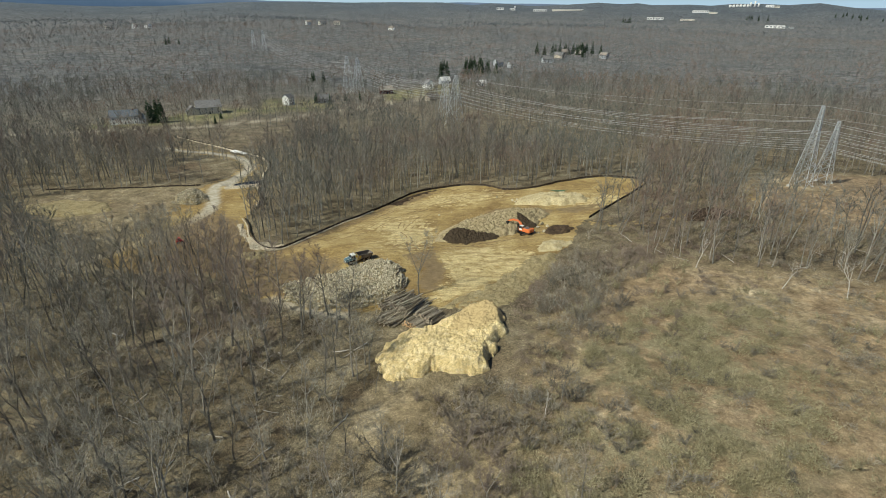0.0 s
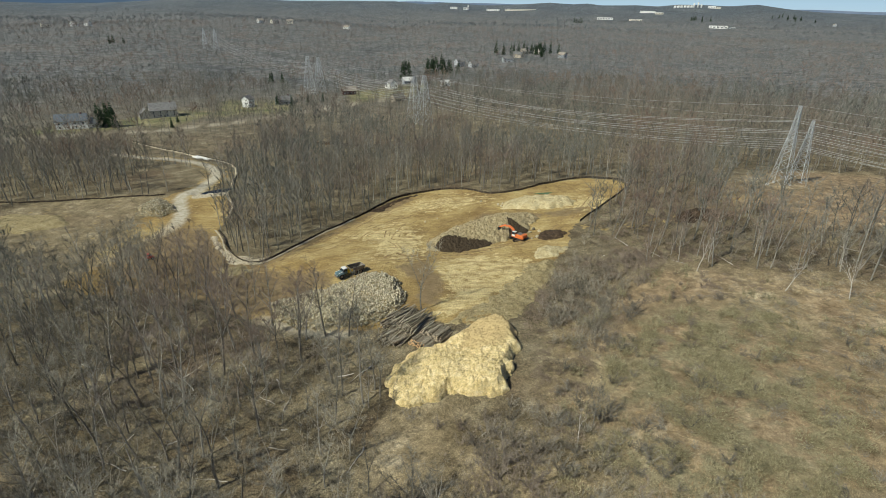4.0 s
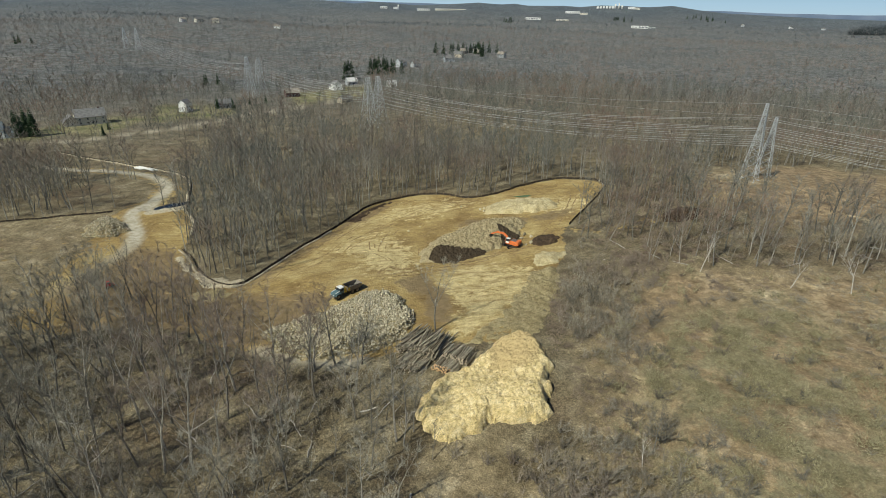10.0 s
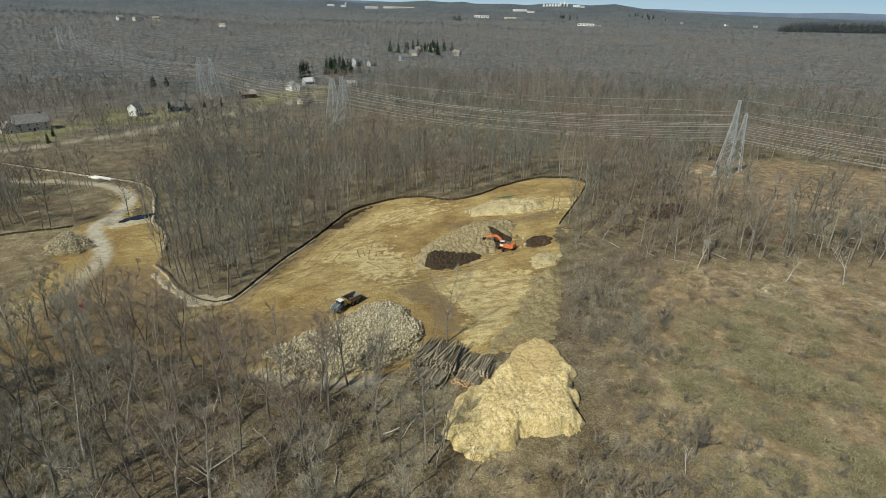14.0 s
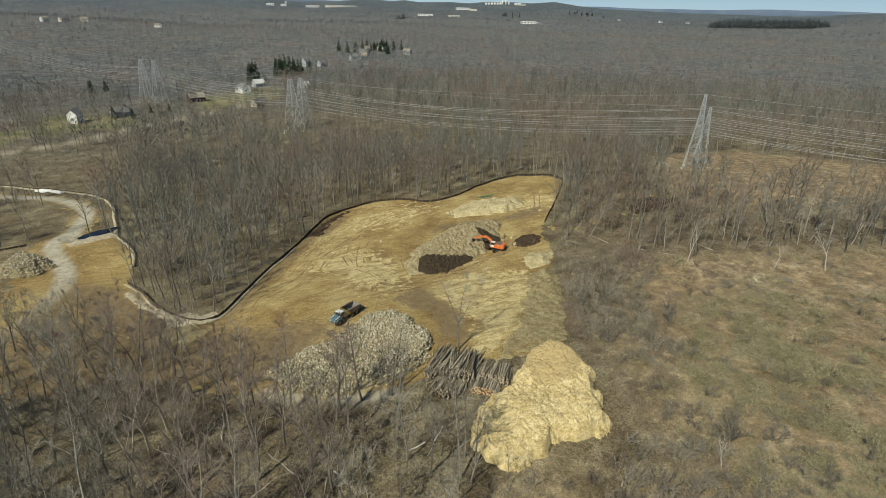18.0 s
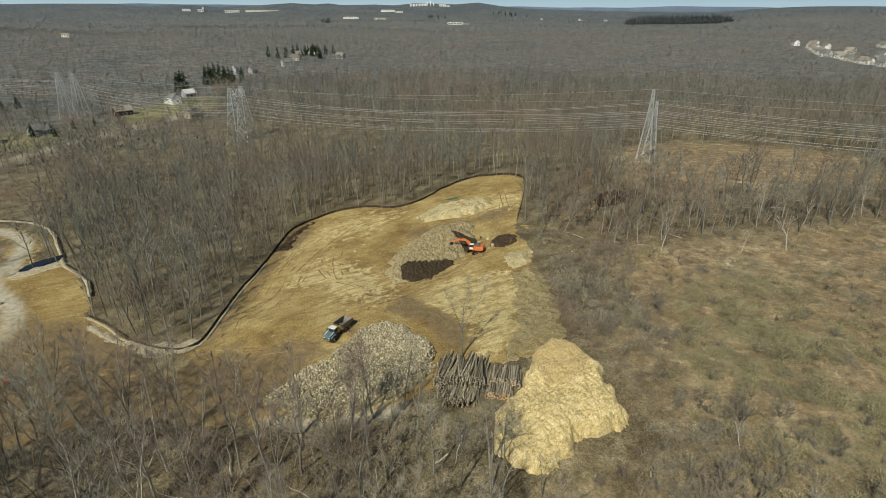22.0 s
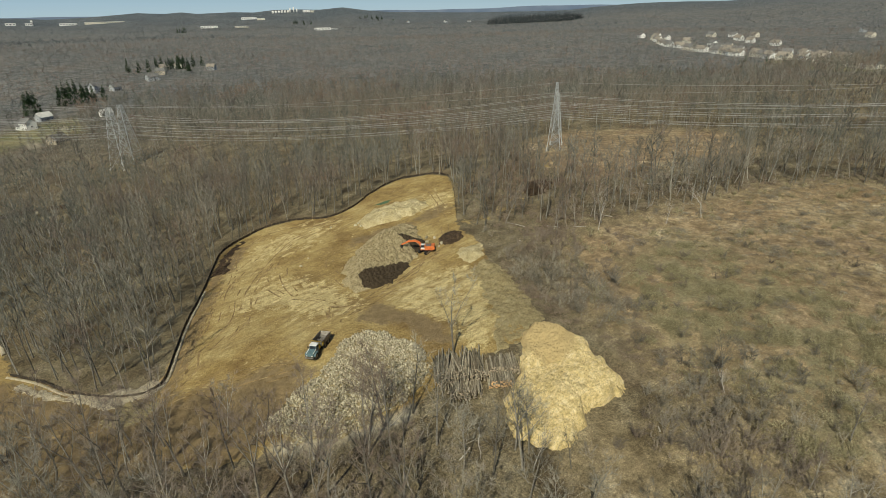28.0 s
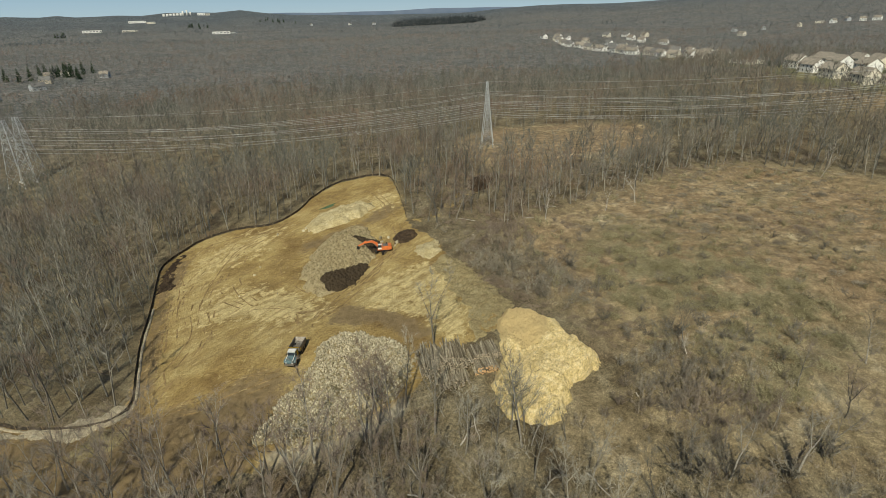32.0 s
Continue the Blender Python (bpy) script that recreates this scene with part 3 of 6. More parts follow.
olive = inside(PX, PY, OLIVE_RING, 26.0)
lawn = np.zeros_like(PX)
for ring in LAWNS:
    lawn = np.maximum(lawn, inside(PX, PY, ring, 8.0))
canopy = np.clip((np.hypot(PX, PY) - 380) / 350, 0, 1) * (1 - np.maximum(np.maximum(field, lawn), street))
moist = np.maximum(inside(PX, PY, [(-14.5, 156.6), (-7.3, 145.5), (-8.2, 132.2), (-5.7, 127.6), (-1.5, 136), (-1.3, 149.7), (-4.7, 160.6)], 7), inside(PX, PY, [(-78, 154), (-56, 133.8), (-44.1, 139.5), (-32.2, 147.1), (-36.1, 155.4), (-50, 159.8), (-66, 167)], 14))
moist = np.maximum(moist, 0.8 * inside(PX, PY, [(-100, 214), (-85, 206), (-73, 184), (-62, 171), (-48, 159.8), (-58, 137.8), (-100, 150), (-112, 180)], 12))
moist = np.maximum(moist, inside(PX, PY, [(-24, 228), (-10, 244), (-6, 240), (-20, 222)], 5))
moist = np.maximum(moist, inside(PX, PY, [(20, 210), (40, 204), (62, 206), (60, 196), (30, 196), (14, 204)], 10) * 0.8)
rough = np.array([noise.fractal(Vector((a * 0.09, b * 0.09, 3.1)), 1.0, 2.0, 4) if abs(a) < 260 and 30 < b < 345 else 0.0 for a, b in zip(PX, PY)])
Z = Z + rough * (0.35 * dirt + 0.45 * (1 - dirt)) * (1 - road)
pale = np.maximum(0.8 * inside(PX, PY, [(-2.1, 153), (1.3, 160.6), (13.4, 165), (27.3, 159), (27.7, 148.5), (14, 135.2), (-1.4, 121.3), (-4, 126.4), (0.5, 137.1), (-0.5, 147.4)], 6), 0.85 * inside(PX, PY, [(-34, 195), (-15, 206), (-8, 196), (-4.2, 175.5), (-9.5, 162.8), (-18.4, 160.9), (-24, 184)], 12))
pale = np.maximum(pale, 0.6 * inside(PX, PY, [(-16, 222), (-4, 240), (20, 240), (30, 230), (10, 218)], 12))
pale = np.maximum(pale, 0.7 * inside(PX, PY, [(60, 198), (74, 214), (60, 222), (52, 204)], 10))
moist = np.maximum(moist, 0.75 * near_line(PX, PY, [(-58, 168), (-50, 181), (-42, 195), (-30, 214), (-21, 229), (-12, 240)], 3.0, 7.0))
ditch = near_line(PX, PY, [(-104, 250.5), (-98, 254.5), (-92, 258.5)], 3.2, 3.5)
Z = Z - 1.6 * ditch
nx, ny = len(gx), len(gy)
idx = np.arange(nx * ny).reshape(ny, nx)
quads = np.stack([idx[:-1, :-1], idx[:-1, 1:], idx[1:, 1:], idx[1:, :-1]], -1).reshape(-1, 4)
# The haze painted on the far canopy sets in from 2900 m out.
ground = new("ground", fast_mesh("ground", np.stack([PX, PY, Z], -1), quads, GROUND, None, dict(dirt=dirt, gravel=np.maximum(np.maximum(road, street), apron), field=field, rust=rust, olive=olive, far_haze=np.clip((np.hypot(PX, PY) - 2900) / 700, 0, 1), lawn=lawn, canopy=canopy, moist=moist, pale=pale), True))
tagged(ground, "rolling ground of leaf litter, dry grass and graded tan subsoil", "ground", "", "structure")


def on_ground(x, y):
    """Height of the finished ground sheet near the site."""
    i = int(np.clip(np.searchsorted(gx, x) - 1, 0, nx - 2))
    j = int(np.clip(np.searchsorted(gy, y) - 1, 0, ny - 2))
    u, w = (x - gx[i]) / (gx[i + 1] - gx[i]), (y - gy[j]) / (gy[j + 1] - gy[j])
    q = Z.reshape(ny, nx)
    return float((q[j, i] * (1 - u) + q[j, i + 1] * u) * (1 - w) + (q[j + 1, i] * (1 - u) + q[j + 1, i + 1] * u) * w)


def ground_at(x, y):
    """The same, for arrays."""
    x, y = np.asarray(x, float), np.asarray(y, float)
    i, j = np.clip(np.searchsorted(gx, x) - 1, 0, nx - 2), np.clip(np.searchsorted(gy, y) - 1, 0, ny - 2)
    u, w = (x - gx[i]) / (gx[i + 1] - gx[i]), (y - gy[j]) / (gy[j + 1] - gy[j])
    q = Z.reshape(ny, nx)
    return (q[j, i] * (1 - u) + q[j, i + 1] * u) * (1 - w) + (q[j + 1, i] * (1 - u) + q[j + 1, i + 1] * u) * w


# ---------------------------------------------------------------- heaps


def heap(name, ring, tall, soft, mat, label, category, step=0.6, rough=0.35, bumps=(), damp=None, grain=0.35, seed=0.0, power=0.7, crumbs=0.0, wander=1.6):
    """A heap of loose stuff: a rough height field over a plan ring, with steep edges."""
    xs, ys = [p[0] for p in ring], [p[1] for p in ring]
    ax, ay = np.arange(min(xs) - 2, max(xs) + 2, step), np.arange(min(ys) - 2, max(ys) + 2, step)
    X, Y = np.meshgrid(ax, ay)
    wob = np.array([noise.fractal(Vector((a * 0.22, b * 0.22, 7 + seed)), 0.8, 2.0, 5) for a, b in zip(X.ravel(), Y.ravel())]).reshape(X.shape)
    wob2 = np.array([noise.fractal(Vector((a * 0.22, b * 0.22, 17 + seed)), 0.8, 2.0, 5) for a, b in zip(X.ravel(), Y.ravel())]).reshape(X.shape)
    cover = inside(X + wob * wander, Y + wob2 * wander, ring, soft * 2)
    up = np.clip((cover - 0.5) * 2, 0, 1) ** power
    shape = np.full(X.shape, tall)
    for cx, cy, r, dz in bumps:
        shape = shape + dz * np.exp(-((X - cx) ** 2 + (Y - cy) ** 2) / r**2)
    fine = np.array([noise.fractal(Vector((a * grain, b * grain, 2 + seed)), 0.8, 2.0, 5) for a, b in zip(X.ravel(), Y.ravel())]).reshape(X.shape)
    if crumbs:
        fine = fine + np.array([noise.fractal(Vector((a * 1.9, b * 1.9, 5 + seed)), 0.7, 2.0, 3) for a, b in zip(X.ravel(), Y.ravel())]).reshape(X.shape) * crumbs
    H = up * np.maximum(shape + rough * fine * 2.2, 0.05)
    base = relief(X, Y)
    V = np.stack([X, Y, base + H - np.where(up > 0.001, 0.0, 0.7)], -1).reshape(-1, 3)
    n, m = X.shape
    q = np.arange(n * m).reshape(n, m)
    F = np.stack([q[:-1, :-1], q[:-1, 1:], q[1:, 1:], q[1:, :-1]], -1).reshape(-1, 4)
    on = (up.ravel() > 0.001)[F].any(1)
    F = F[on]
    used = np.unique(F)
    remap = np.full(n * m, -1)
    remap[used] = np.arange(len(used))
    wet = np.zeros(len(used))
    if damp:
        for ring2, s in damp:
            wet = np.maximum(wet, inside(X, Y, ring2, s).ravel()[used])
    ob = new(name, fast_mesh(name, V[used], remap[F], mat, None, dict(moist=wet), True))

    def top(x, y):
        i, j = int(np.clip(round((x - ax[0]) / step), 0, m - 1)), int(np.clip(round((y - ay[0]) / step), 0, n - 1))
        return float(base[j, i] + H[j, i]), float(up[j, i])

    return tagged(ob, label, category), top


CHIP_RING = [(-16.3, 101), (-15.4, 96.5), (-13, 93.2), (-9, 92.4), (-5.6, 93.2), (-3, 94.6), (-0.6, 94), (3, 92.6), (6.5, 92), (8.8, 94), (9, 98), (11, 101.5), (13.3, 106), (13.8, 112.5), (13, 117), (10, 119), (5.5, 118), (2, 115.6), (-1.5, 112.8), (-6, 110.4), (-11, 108.6), (-14.6, 105)]
heap("wood_chip_mound", CHIP_RING, 2.3, 1.5, CHIPS, "tall rough mound of pale yellow wood chips and subsoil", "mound", 0.22, 0.17, [(-5, 99.5, 5.5, 1.5), (4.6, 98, 4.5, 1.5), (8, 106, 3.5, 0.7), (10, 113.5, 4, 0.9), (-11.5, 101, 4, -0.7), (0.2, 99, 2.2, -0.5), (2, 107, 3, -0.7), (-2.2, 109.5, 4, -1.0), (4.5, 115, 4, -0.9)], [([(0.7, 107.5), (2.4, 117.7), (10, 120.5), (17.7, 116.9), (13.5, 109.7), (7.2, 105.3)], 4)], 0.55, 1.0, 0.58, 0.7, 1.15)
SPOIL_RING = [(-4.3, 171.3), (-3.2, 179.6), (4, 190), (14, 197), (26, 203), (37, 203), (40, 196), (35, 189), (33, 183), (26.8, 177.7), (19.7, 174.6), (13.6, 170.3), (3.5, 168.1)]
heap("spoil_mound", SPOIL_RING, 2.2, 4.5, SPOIL, "broad heap of grey-brown spoil with dark damp faces", "mound", 0.35, 0.3, [(12, 186, 7, 1.6), (24, 191, 7, 2.2), (3.8, 177.6, 4, 1.0), (11.7, 173.4, 5, -0.9), (29, 181, 5, -1.3)], [([(-1.3, 170.7), (0.8, 177.1), (5.8, 177.6), (11.7, 176), (17.8, 175.1), (20.7, 172.5), (11.5, 168.1), (2.5, 167)], 1.6), ([(26, 190), (26, 184), (24.8, 177.7), (32.8, 177.8), (33, 184), (30, 187)], 1.6)], 1.0, 2.0, 0.6, 0.9)
RIDGE_RING = [(28, 213), (31, 221), (40, 225), (52, 222), (59, 214), (57, 208), (48, 206), (38, 208)]
heap("clay_ridge", RIDGE_RING, 1.7, 3.0, RIDGE, "low pale ridge of dug clay and stones", "mound", 0.7, 0.3, [(45, 213, 8, 0.8)], None, 0.35, 3.0)
heap("dark_soil_heap", [(32.8, 175.7), (36, 181), (42, 182), (46, 178), (42.8, 173.8), (36.8, 172.7)], 1.1, 2.5, DARKSOIL, "small heap of dark damp soil beside the excavator", "mound", 0.5, 0.3, (), None, 0.4, 4.0)
heap("dark_soil_heap", [(84, 179), (88, 186), (98, 189), (104, 184), (98, 178), (90, 176)], 1.8, 3.5, DARKSOIL, "old heap of dark soil among bare trees", "mound", 0.7, 0.3, (), None, 0.4, 5.0)
heap("soil_bank", [(-2.3, 119.6), (5.1, 125), (13, 135.2), (20.3, 145.8), (27.1, 155.8), (35.3, 157.2), (33.9, 148.8), (29.2, 139), (21.8, 127.6), (14.1, 118.1), (4.5, 115)], 0.3, 3.0, BANKSOIL, "low brown bank of soil along the brush", "bank", 0.5, 0.3, [(27.5, 145.2, 4, 1.0), (32.1, 153.9, 3, 0.8)], None, 0.6, 6.0, 0.7, 0.5)
heap("soil_bank", [(29.2, 157), (37.5, 159.3), (41.7, 165.6), (35.7, 168.6), (29.5, 164.3)], 1.0, 2.5, RIDGE, "small rounded pile of pale soil", "mound", 0.6, 0.25, (), None, 0.4, 6.5)
heap("soil_strip", [(-27, 225), (-16, 240), (-5, 248), (-3, 245.5), (-12, 238), (-22, 223)], 0.35, 1.6, DARKSOIL, "strip of dark churned soil along the silt fence", "mound", 0.6, 0.2, (), None, 0.5, 9.0)
heap("soil_bank", [(-74, 384), (-58, 384), (-40, 376), (-38, 370), (-56, 375), (-72, 379)], 1.2, 3.0, DARKSOIL, "long low bank of dark soil in a woodland clearing", "bank", 0.8, 0.3, (), None, 0.4, 5.5)
heap("soil_pile", [(-182, 216), (-170, 226), (-150, 224), (-140, 212), (-156, 204), (-172, 206)], 1.3, 4.0, BANKSOIL, "low pile of brown stripped topsoil", "mound", 1.0, 0.3, (), None, 0.4, 7.0)
for ring, mat, label in (
    ([(-70, 173), (-62, 170), (-56, 173), (-60, 176), (-68, 179), (-76, 189), (-81, 200), (-84, 199), (-78, 187)], STRAW, "strip of pale straw mulch along the silt fence"),
    ([(-72, 170), (-66, 172), (-60, 166), (-64, 160), (-71, 164)], BANKSOIL, "patch of grey stony soil beside the fence"),
    ([(-106.5, 245), (-100, 248.4), (-91, 252.6), (-89.5, 248), (-97, 244.4), (-104, 241.6)], STRAW, "pale sandy apron beside the pond"),
):
    heap("mulch_strip", ring, 0.35, 1.5, mat, label, "mulch", 0.6, 0.12, (), None, 0.5, 8.0)

# a water-filled hole at the back of the site, and the dark pond by the road
for name, cx, cy, rx, ry, turn, mat, label in (("puddle", 50, 229, 3.4, 1.3, -0.2, GREENWATER, "small pool of green water in the clay"), ("pond", -98, 254.6, 7.4, 2.7, 0.6, POND, "narrow dark pond beside the gravel road"), ("puddle", -12.5, 167, 2.6, 0.9, -0.9, RUT, "wet rut of dark mud across the site"), ("puddle", -17.5, 164.5, 2.6, 0.5, 1.2, RUT, "narrow wet rut of dark mud")):
    g = Geo()
    n = 28
    ring = []
    for i in range(n):
        a = 2 * math.pi * i / n
        w = 1 + 0.18 * math.sin(3 * a + cx) + 0.1 * math.sin(5 * a)
        px, py = rx * w * math.cos(a), ry * w * math.sin(a)
        ring.append((cx + px * math.cos(turn) - py * math.sin(turn), cy + px * math.sin(turn) + py * math.cos(turn)))
    level = {"pond": on_ground(cx, cy) + 0.35}.get(name, on_ground(cx, cy) + 0.12)
    if name == "pond":
        g.slab(ring, 0.3, "z", level)
    else:
        for a, b in ring:
            g.v.append(Vector((a, b, on_ground(a, b) + 0.06)))
        g.v.append(Vector((cx, cy, on_ground(cx, cy) + 0.1)))
        for i in range(n):
            g.face((i, (i + 1) % n, n))
    tagged(new(name, g.data(name, mat)), label, "water", "", "structure")

# ---------------------------------------------------------------- tyre tracks pressed into the subsoil
tr = np.random.default_rng(12)


def tyre_tracks(line, gauge, width, mat, gaps, label):
    """A pair of uneven wheel marks along a curved line, broken here and there."""
    pts = [Vector(p) for p in smooth_line(line, 0.9)]
    g = Geo()
    for s in (-1, 1):
        last = None
        shift = tr.uniform(0, 50)
        for i, p in enumerate(pts):
            d = (pts[min(i + 1, len(pts) - 1)] - pts[max(i - 1, 0)]).normalized()
            side = Vector((-d.y, d.x))
            on = noise.noise(Vector((i * 0.11, shift, 1.0))) > gaps
            w = width * (0.6 + 0.8 * abs(noise.noise(Vector((i * 0.3, shift, 5.0)))) + 0.1)
            c = p + side * (s * gauge / 2 + 0.25 * noise.noise(Vector((i * 0.09, shift, 9.0))))
            if not on:
                last = None
                continue
            k = len(g.v)
            for q in (c - side * w, c + side * w):
                g.v.append(Vector((q.x, q.y, on_ground(q.x, q.y) + 0.05)))
            if last is not None:
                g.face((last, last + 1, k + 1, k))
            last = k
    if g.f:
        tagged(new("tyre_track", g.data("tyre_track", mat)), label, "tyre track", "", "structure")


for line, copies, spread_by, mat in (
    ([(-64, 168), (-48, 177), (-36, 186), (-22, 208), (-4, 224), (12, 232), (30, 230)], 6, 5.0, RUT),
    ([(-52, 172), (-42, 192), (-28, 214), (-14, 234), (4, 246), (18, 240)], 4, 2.5, RUT),
    ([(-30.2, 151.1), (-20.4, 158.9), (-14.2, 173.4), (-16, 190), (-12, 212), (4, 226)], 2, 3.0, RUT),
    ([(-14.5, 158.7), (-0.6, 163.8), (11.5, 167.1), (25.7, 171.5), (41.8, 172.8), (52, 182)], 5, 2.2, RUT),
    ([(-6.4, 167), (-4.1, 181.7), (2, 198), (14, 208), (30, 210)], 1, 2.0, RUT),
    ([(-34.2, 151.3), (-46, 159.7), (-58, 166), (-70, 168), (-86, 176), (-98, 196)], 4, 2.5, RUT),
    ([(36, 172), (50, 188), (62, 204), (70, 222), (64, 238), (50, 240)], 3, 3.0, RUT),
):
    for k in range(copies):
        ox, oy = tr.normal(0, spread_by, 2)
        bent = [(a + ox + tr.normal(0, 1.2), b + oy + tr.normal(0, 1.2)) for a, b in line]
        bent = [p for p in bent if inside(p[0], p[1], DIRT_RING, 4.0) > 0.9]
        if len(bent) > 2:
            tyre_tracks(bent, tr.uniform(1.8, 2.4), 0.24, mat, tr.uniform(-0.1, 0.2), "pair of worn wheel tracks pressed into bare subsoil")

# ---------------------------------------------------------------- bare trees


def bare_tree(rng, H, limbs, seconds, twigs, leaders=1, sides=5, fine=1.0):
    """A leafless tree: trunk, leaders and limbs in one mesh, branches and twigs in another."""
    wood, spray = Geo(), Geo()
    r0 = 0.0095 * H + 0.045
    drift = Vector((rng.normal(0, 0.05), rng.normal(0, 0.05), 0))

    def stem(o, d, length, r, cuts, tip, lift):
        pts, rad, p = [o], [r], o
        for i in range(cuts):
            d = (d + Vector((rng.normal(0, 0.06), rng.normal(0, 0.06), lift))).normalized()
            p = p + d * (length / cuts)
            pts.append(p)
            rad.append(r + (r * tip - r) * (i + 1) / cuts)
        return pts, rad

    low = 0.92 if leaders == 1 else rng.uniform(0.26, 0.5)
    pts, rad = stem(Vector((0, 0, -0.4)), (Vector((0, 0, 1)) + drift).normalized(), H * low, r0, 6, 0.14 if leaders == 1 else 0.72, 0.02)
    wood.tube(pts, rad, sides)
    stems = [(pts, rad, 0.34, limbs)] if leaders == 1 else [(pts, rad, 0.6, 2)]
    turn = rng.uniform(0, 6.28)
    for k in range(leaders if leaders > 1 else 0):
        turn += 6.28 / leaders + rng.normal(0, 0.35)
        out = rng.uniform(0.25, 0.6)
        d = Vector((math.cos(turn) * out, math.sin(turn) * out, 1)).normalized()
        q, w = stem(pts[-1], d, H * (1 - low) * rng.uniform(0.82, 1.12), rad[-1] * rng.uniform(0.6, 0.78), 5, 0.14, 0.07)
        wood.tube(q, w, 4)
        stems.append((q, w, 0.18, max(4, limbs // leaders + 1)))
    for pts, rad, first, count in stems:
        n = len(pts) - 1
        for k in range(count):
            s = min(0.98, first + (0.98 - first) * ((k + rng.uniform(0, 1)) / count))
            i = min(n - 1, int(s * n))
            o, ro = pts[i].lerp(pts[i + 1], s * n - i), rad[i] + (rad[i + 1] - rad[i]) * (s * n - i)
            turn += 2.4 + rng.normal(0, 0.4)
            d = Vector((math.cos(turn), math.sin(turn), rng.uniform(0.6, 1.5) + (0.5 if s > 0.75 else 0))).normalized()
            length = H * (0.32 * (1.08 - s) + 0.11) * rng.uniform(0.65, 1.25) * (1.0 if leaders == 1 else 0.75)
            q, w = stem(o, d, length, min(ro * 0.62, 0.011 * length + 0.028), 3, 0.2, 0.1)
            wood.tube(q, w, 3)
            for j in range(seconds):
                u = 0.2 + 0.8 * (j + rng.uniform(0, 1)) / seconds
                i = min(2, int(u * 3))
                b = q[i].lerp(q[i + 1], min(1, u * 3 - i))
                dd = ((q[3] - q[0]).normalized() * 0.7 + Vector((rng.normal(0, 0.55), rng.normal(0, 0.55), rng.normal(0.3, 0.3)))).normalized()
                sl = length * rng.uniform(0.25, 0.5) * (1.2 - 0.5 * u)
                c = b + dd * sl
                spray.rod(b, c, 0.02 * fine + 0.004 * sl, 0.008, 3)
                for m in range(twigs):
                    t0 = b.lerp(c, rng.uniform(0.2, 1.0))
                    td = (dd * 0.8 + Vector((rng.normal(0, 0.55), rng.normal(0, 0.55), rng.normal(0.3, 0.4)))).normalized()
                    side = td.cross(Vector((rng.normal(), rng.normal(), rng.normal()))).normalized()
                    spray.blade(t0, t0 + td * rng.uniform(0.5, 1.4) * (0.5 + H / 30), 0.016 * fine, side)
    return wood, spray


def sparse_tree(rng, H, limbs, twigs, width):
    """A leafless tree of few faces, for the woods farther off: a pale trunk that divides into rising limbs."""
    g = Geo()
    q = Geo()
    r0 = 0.009 * H + 0.04
    top = Vector((rng.normal(0, 0.045) * H, rng.normal(0, 0.045) * H, H * 0.92))
    mid = top * 0.5 + Vector((rng.normal(0, 0.025) * H, rng.normal(0, 0.025) * H, 0))
    g.rod((0, 0, -0.4), mid, r0, r0 * 0.7, 3)
    g.rod(mid, top, r0 * 0.7, r0 * 0.15, 3)
    heart = Vector((0, 0, H * 0.2))
    turn = rng.uniform(0, 6.28)
    for k in range(limbs):
        s = 0.36 + 0.6 * (k + rng.uniform(0, 1)) / limbs
        o = mid.lerp(top, s * 2 - 1) if s > 0.5 else mid * (s * 2)
        turn += 2.4 + rng.normal(0, 0.4)
        d = Vector((math.cos(turn), math.sin(turn), rng.uniform(0.7, 1.9))).normalized()
        length = H * (0.36 * (1.1 - s) + 0.11) * rng.uniform(0.75, 1.2)
        e = o + d * length
        g.blade(o, e, r0 * 0.42, d.cross(Vector((rng.normal(), rng.normal(), rng.normal()))).normalized())
        for i in range(twigs):
            b = o.lerp(e, rng.uniform(0.2, 1))
            td = (d * 0.6 + Vector((rng.normal(0, 0.65), rng.normal(0, 0.65), rng.normal(0.55, 0.45)))).normalized()
            q.blade(b, b + td * rng.uniform(0.05, 0.13) * H, width, td.cross((b - heart).normalized() + Vector((rng.normal(0, 0.35), rng.normal(0, 0.35), rng.normal(0, 0.35)))).normalized())
    return as_arrays(g), as_arrays(q)


def shrub(rng, H, stems, twigs, width=0.014, thin=False):
    g = Geo()
    for k in range(stems):
        a = rng.uniform(0, 6.28)
        d = Vector((math.cos(a) * rng.uniform(0.15, 0.85), math.sin(a) * rng.uniform(0.15, 0.85), 1)).normalized()
        o = Vector((rng.normal(0, 0.25), rng.normal(0, 0.25), -0.1))
        m = o + d * H * rng.uniform(0.35, 0.6)
        e = m + (d + Vector((rng.normal(0, 0.3), rng.normal(0, 0.3), rng.normal(0, 0.2)))).normalized() * H * rng.uniform(0.3, 0.5)
        if thin:
            g.blade(o, e, 0.035, Vector((-d.y, d.x, 0.1)).normalized())
        else:
            g.tube([o, m, e], [0.03, 0.02, 0.006], 3)
        for i in range(twigs):
            b = o.lerp(m, rng.uniform(0.4, 1)) if rng.uniform() < 0.4 else m.lerp(e, rng.uniform(0, 1))
            td = (d + Vector((rng.normal(0, 0.8), rng.normal(0, 0.8), rng.normal(0, 0.5)))).normalized()
            g.blade(b, b + td * rng.uniform(0.3, 0.8) * (0.4 + H / 5), width, td.cross(Vector((rng.normal(), rng.normal(), rng.normal()))).normalized())
    return g


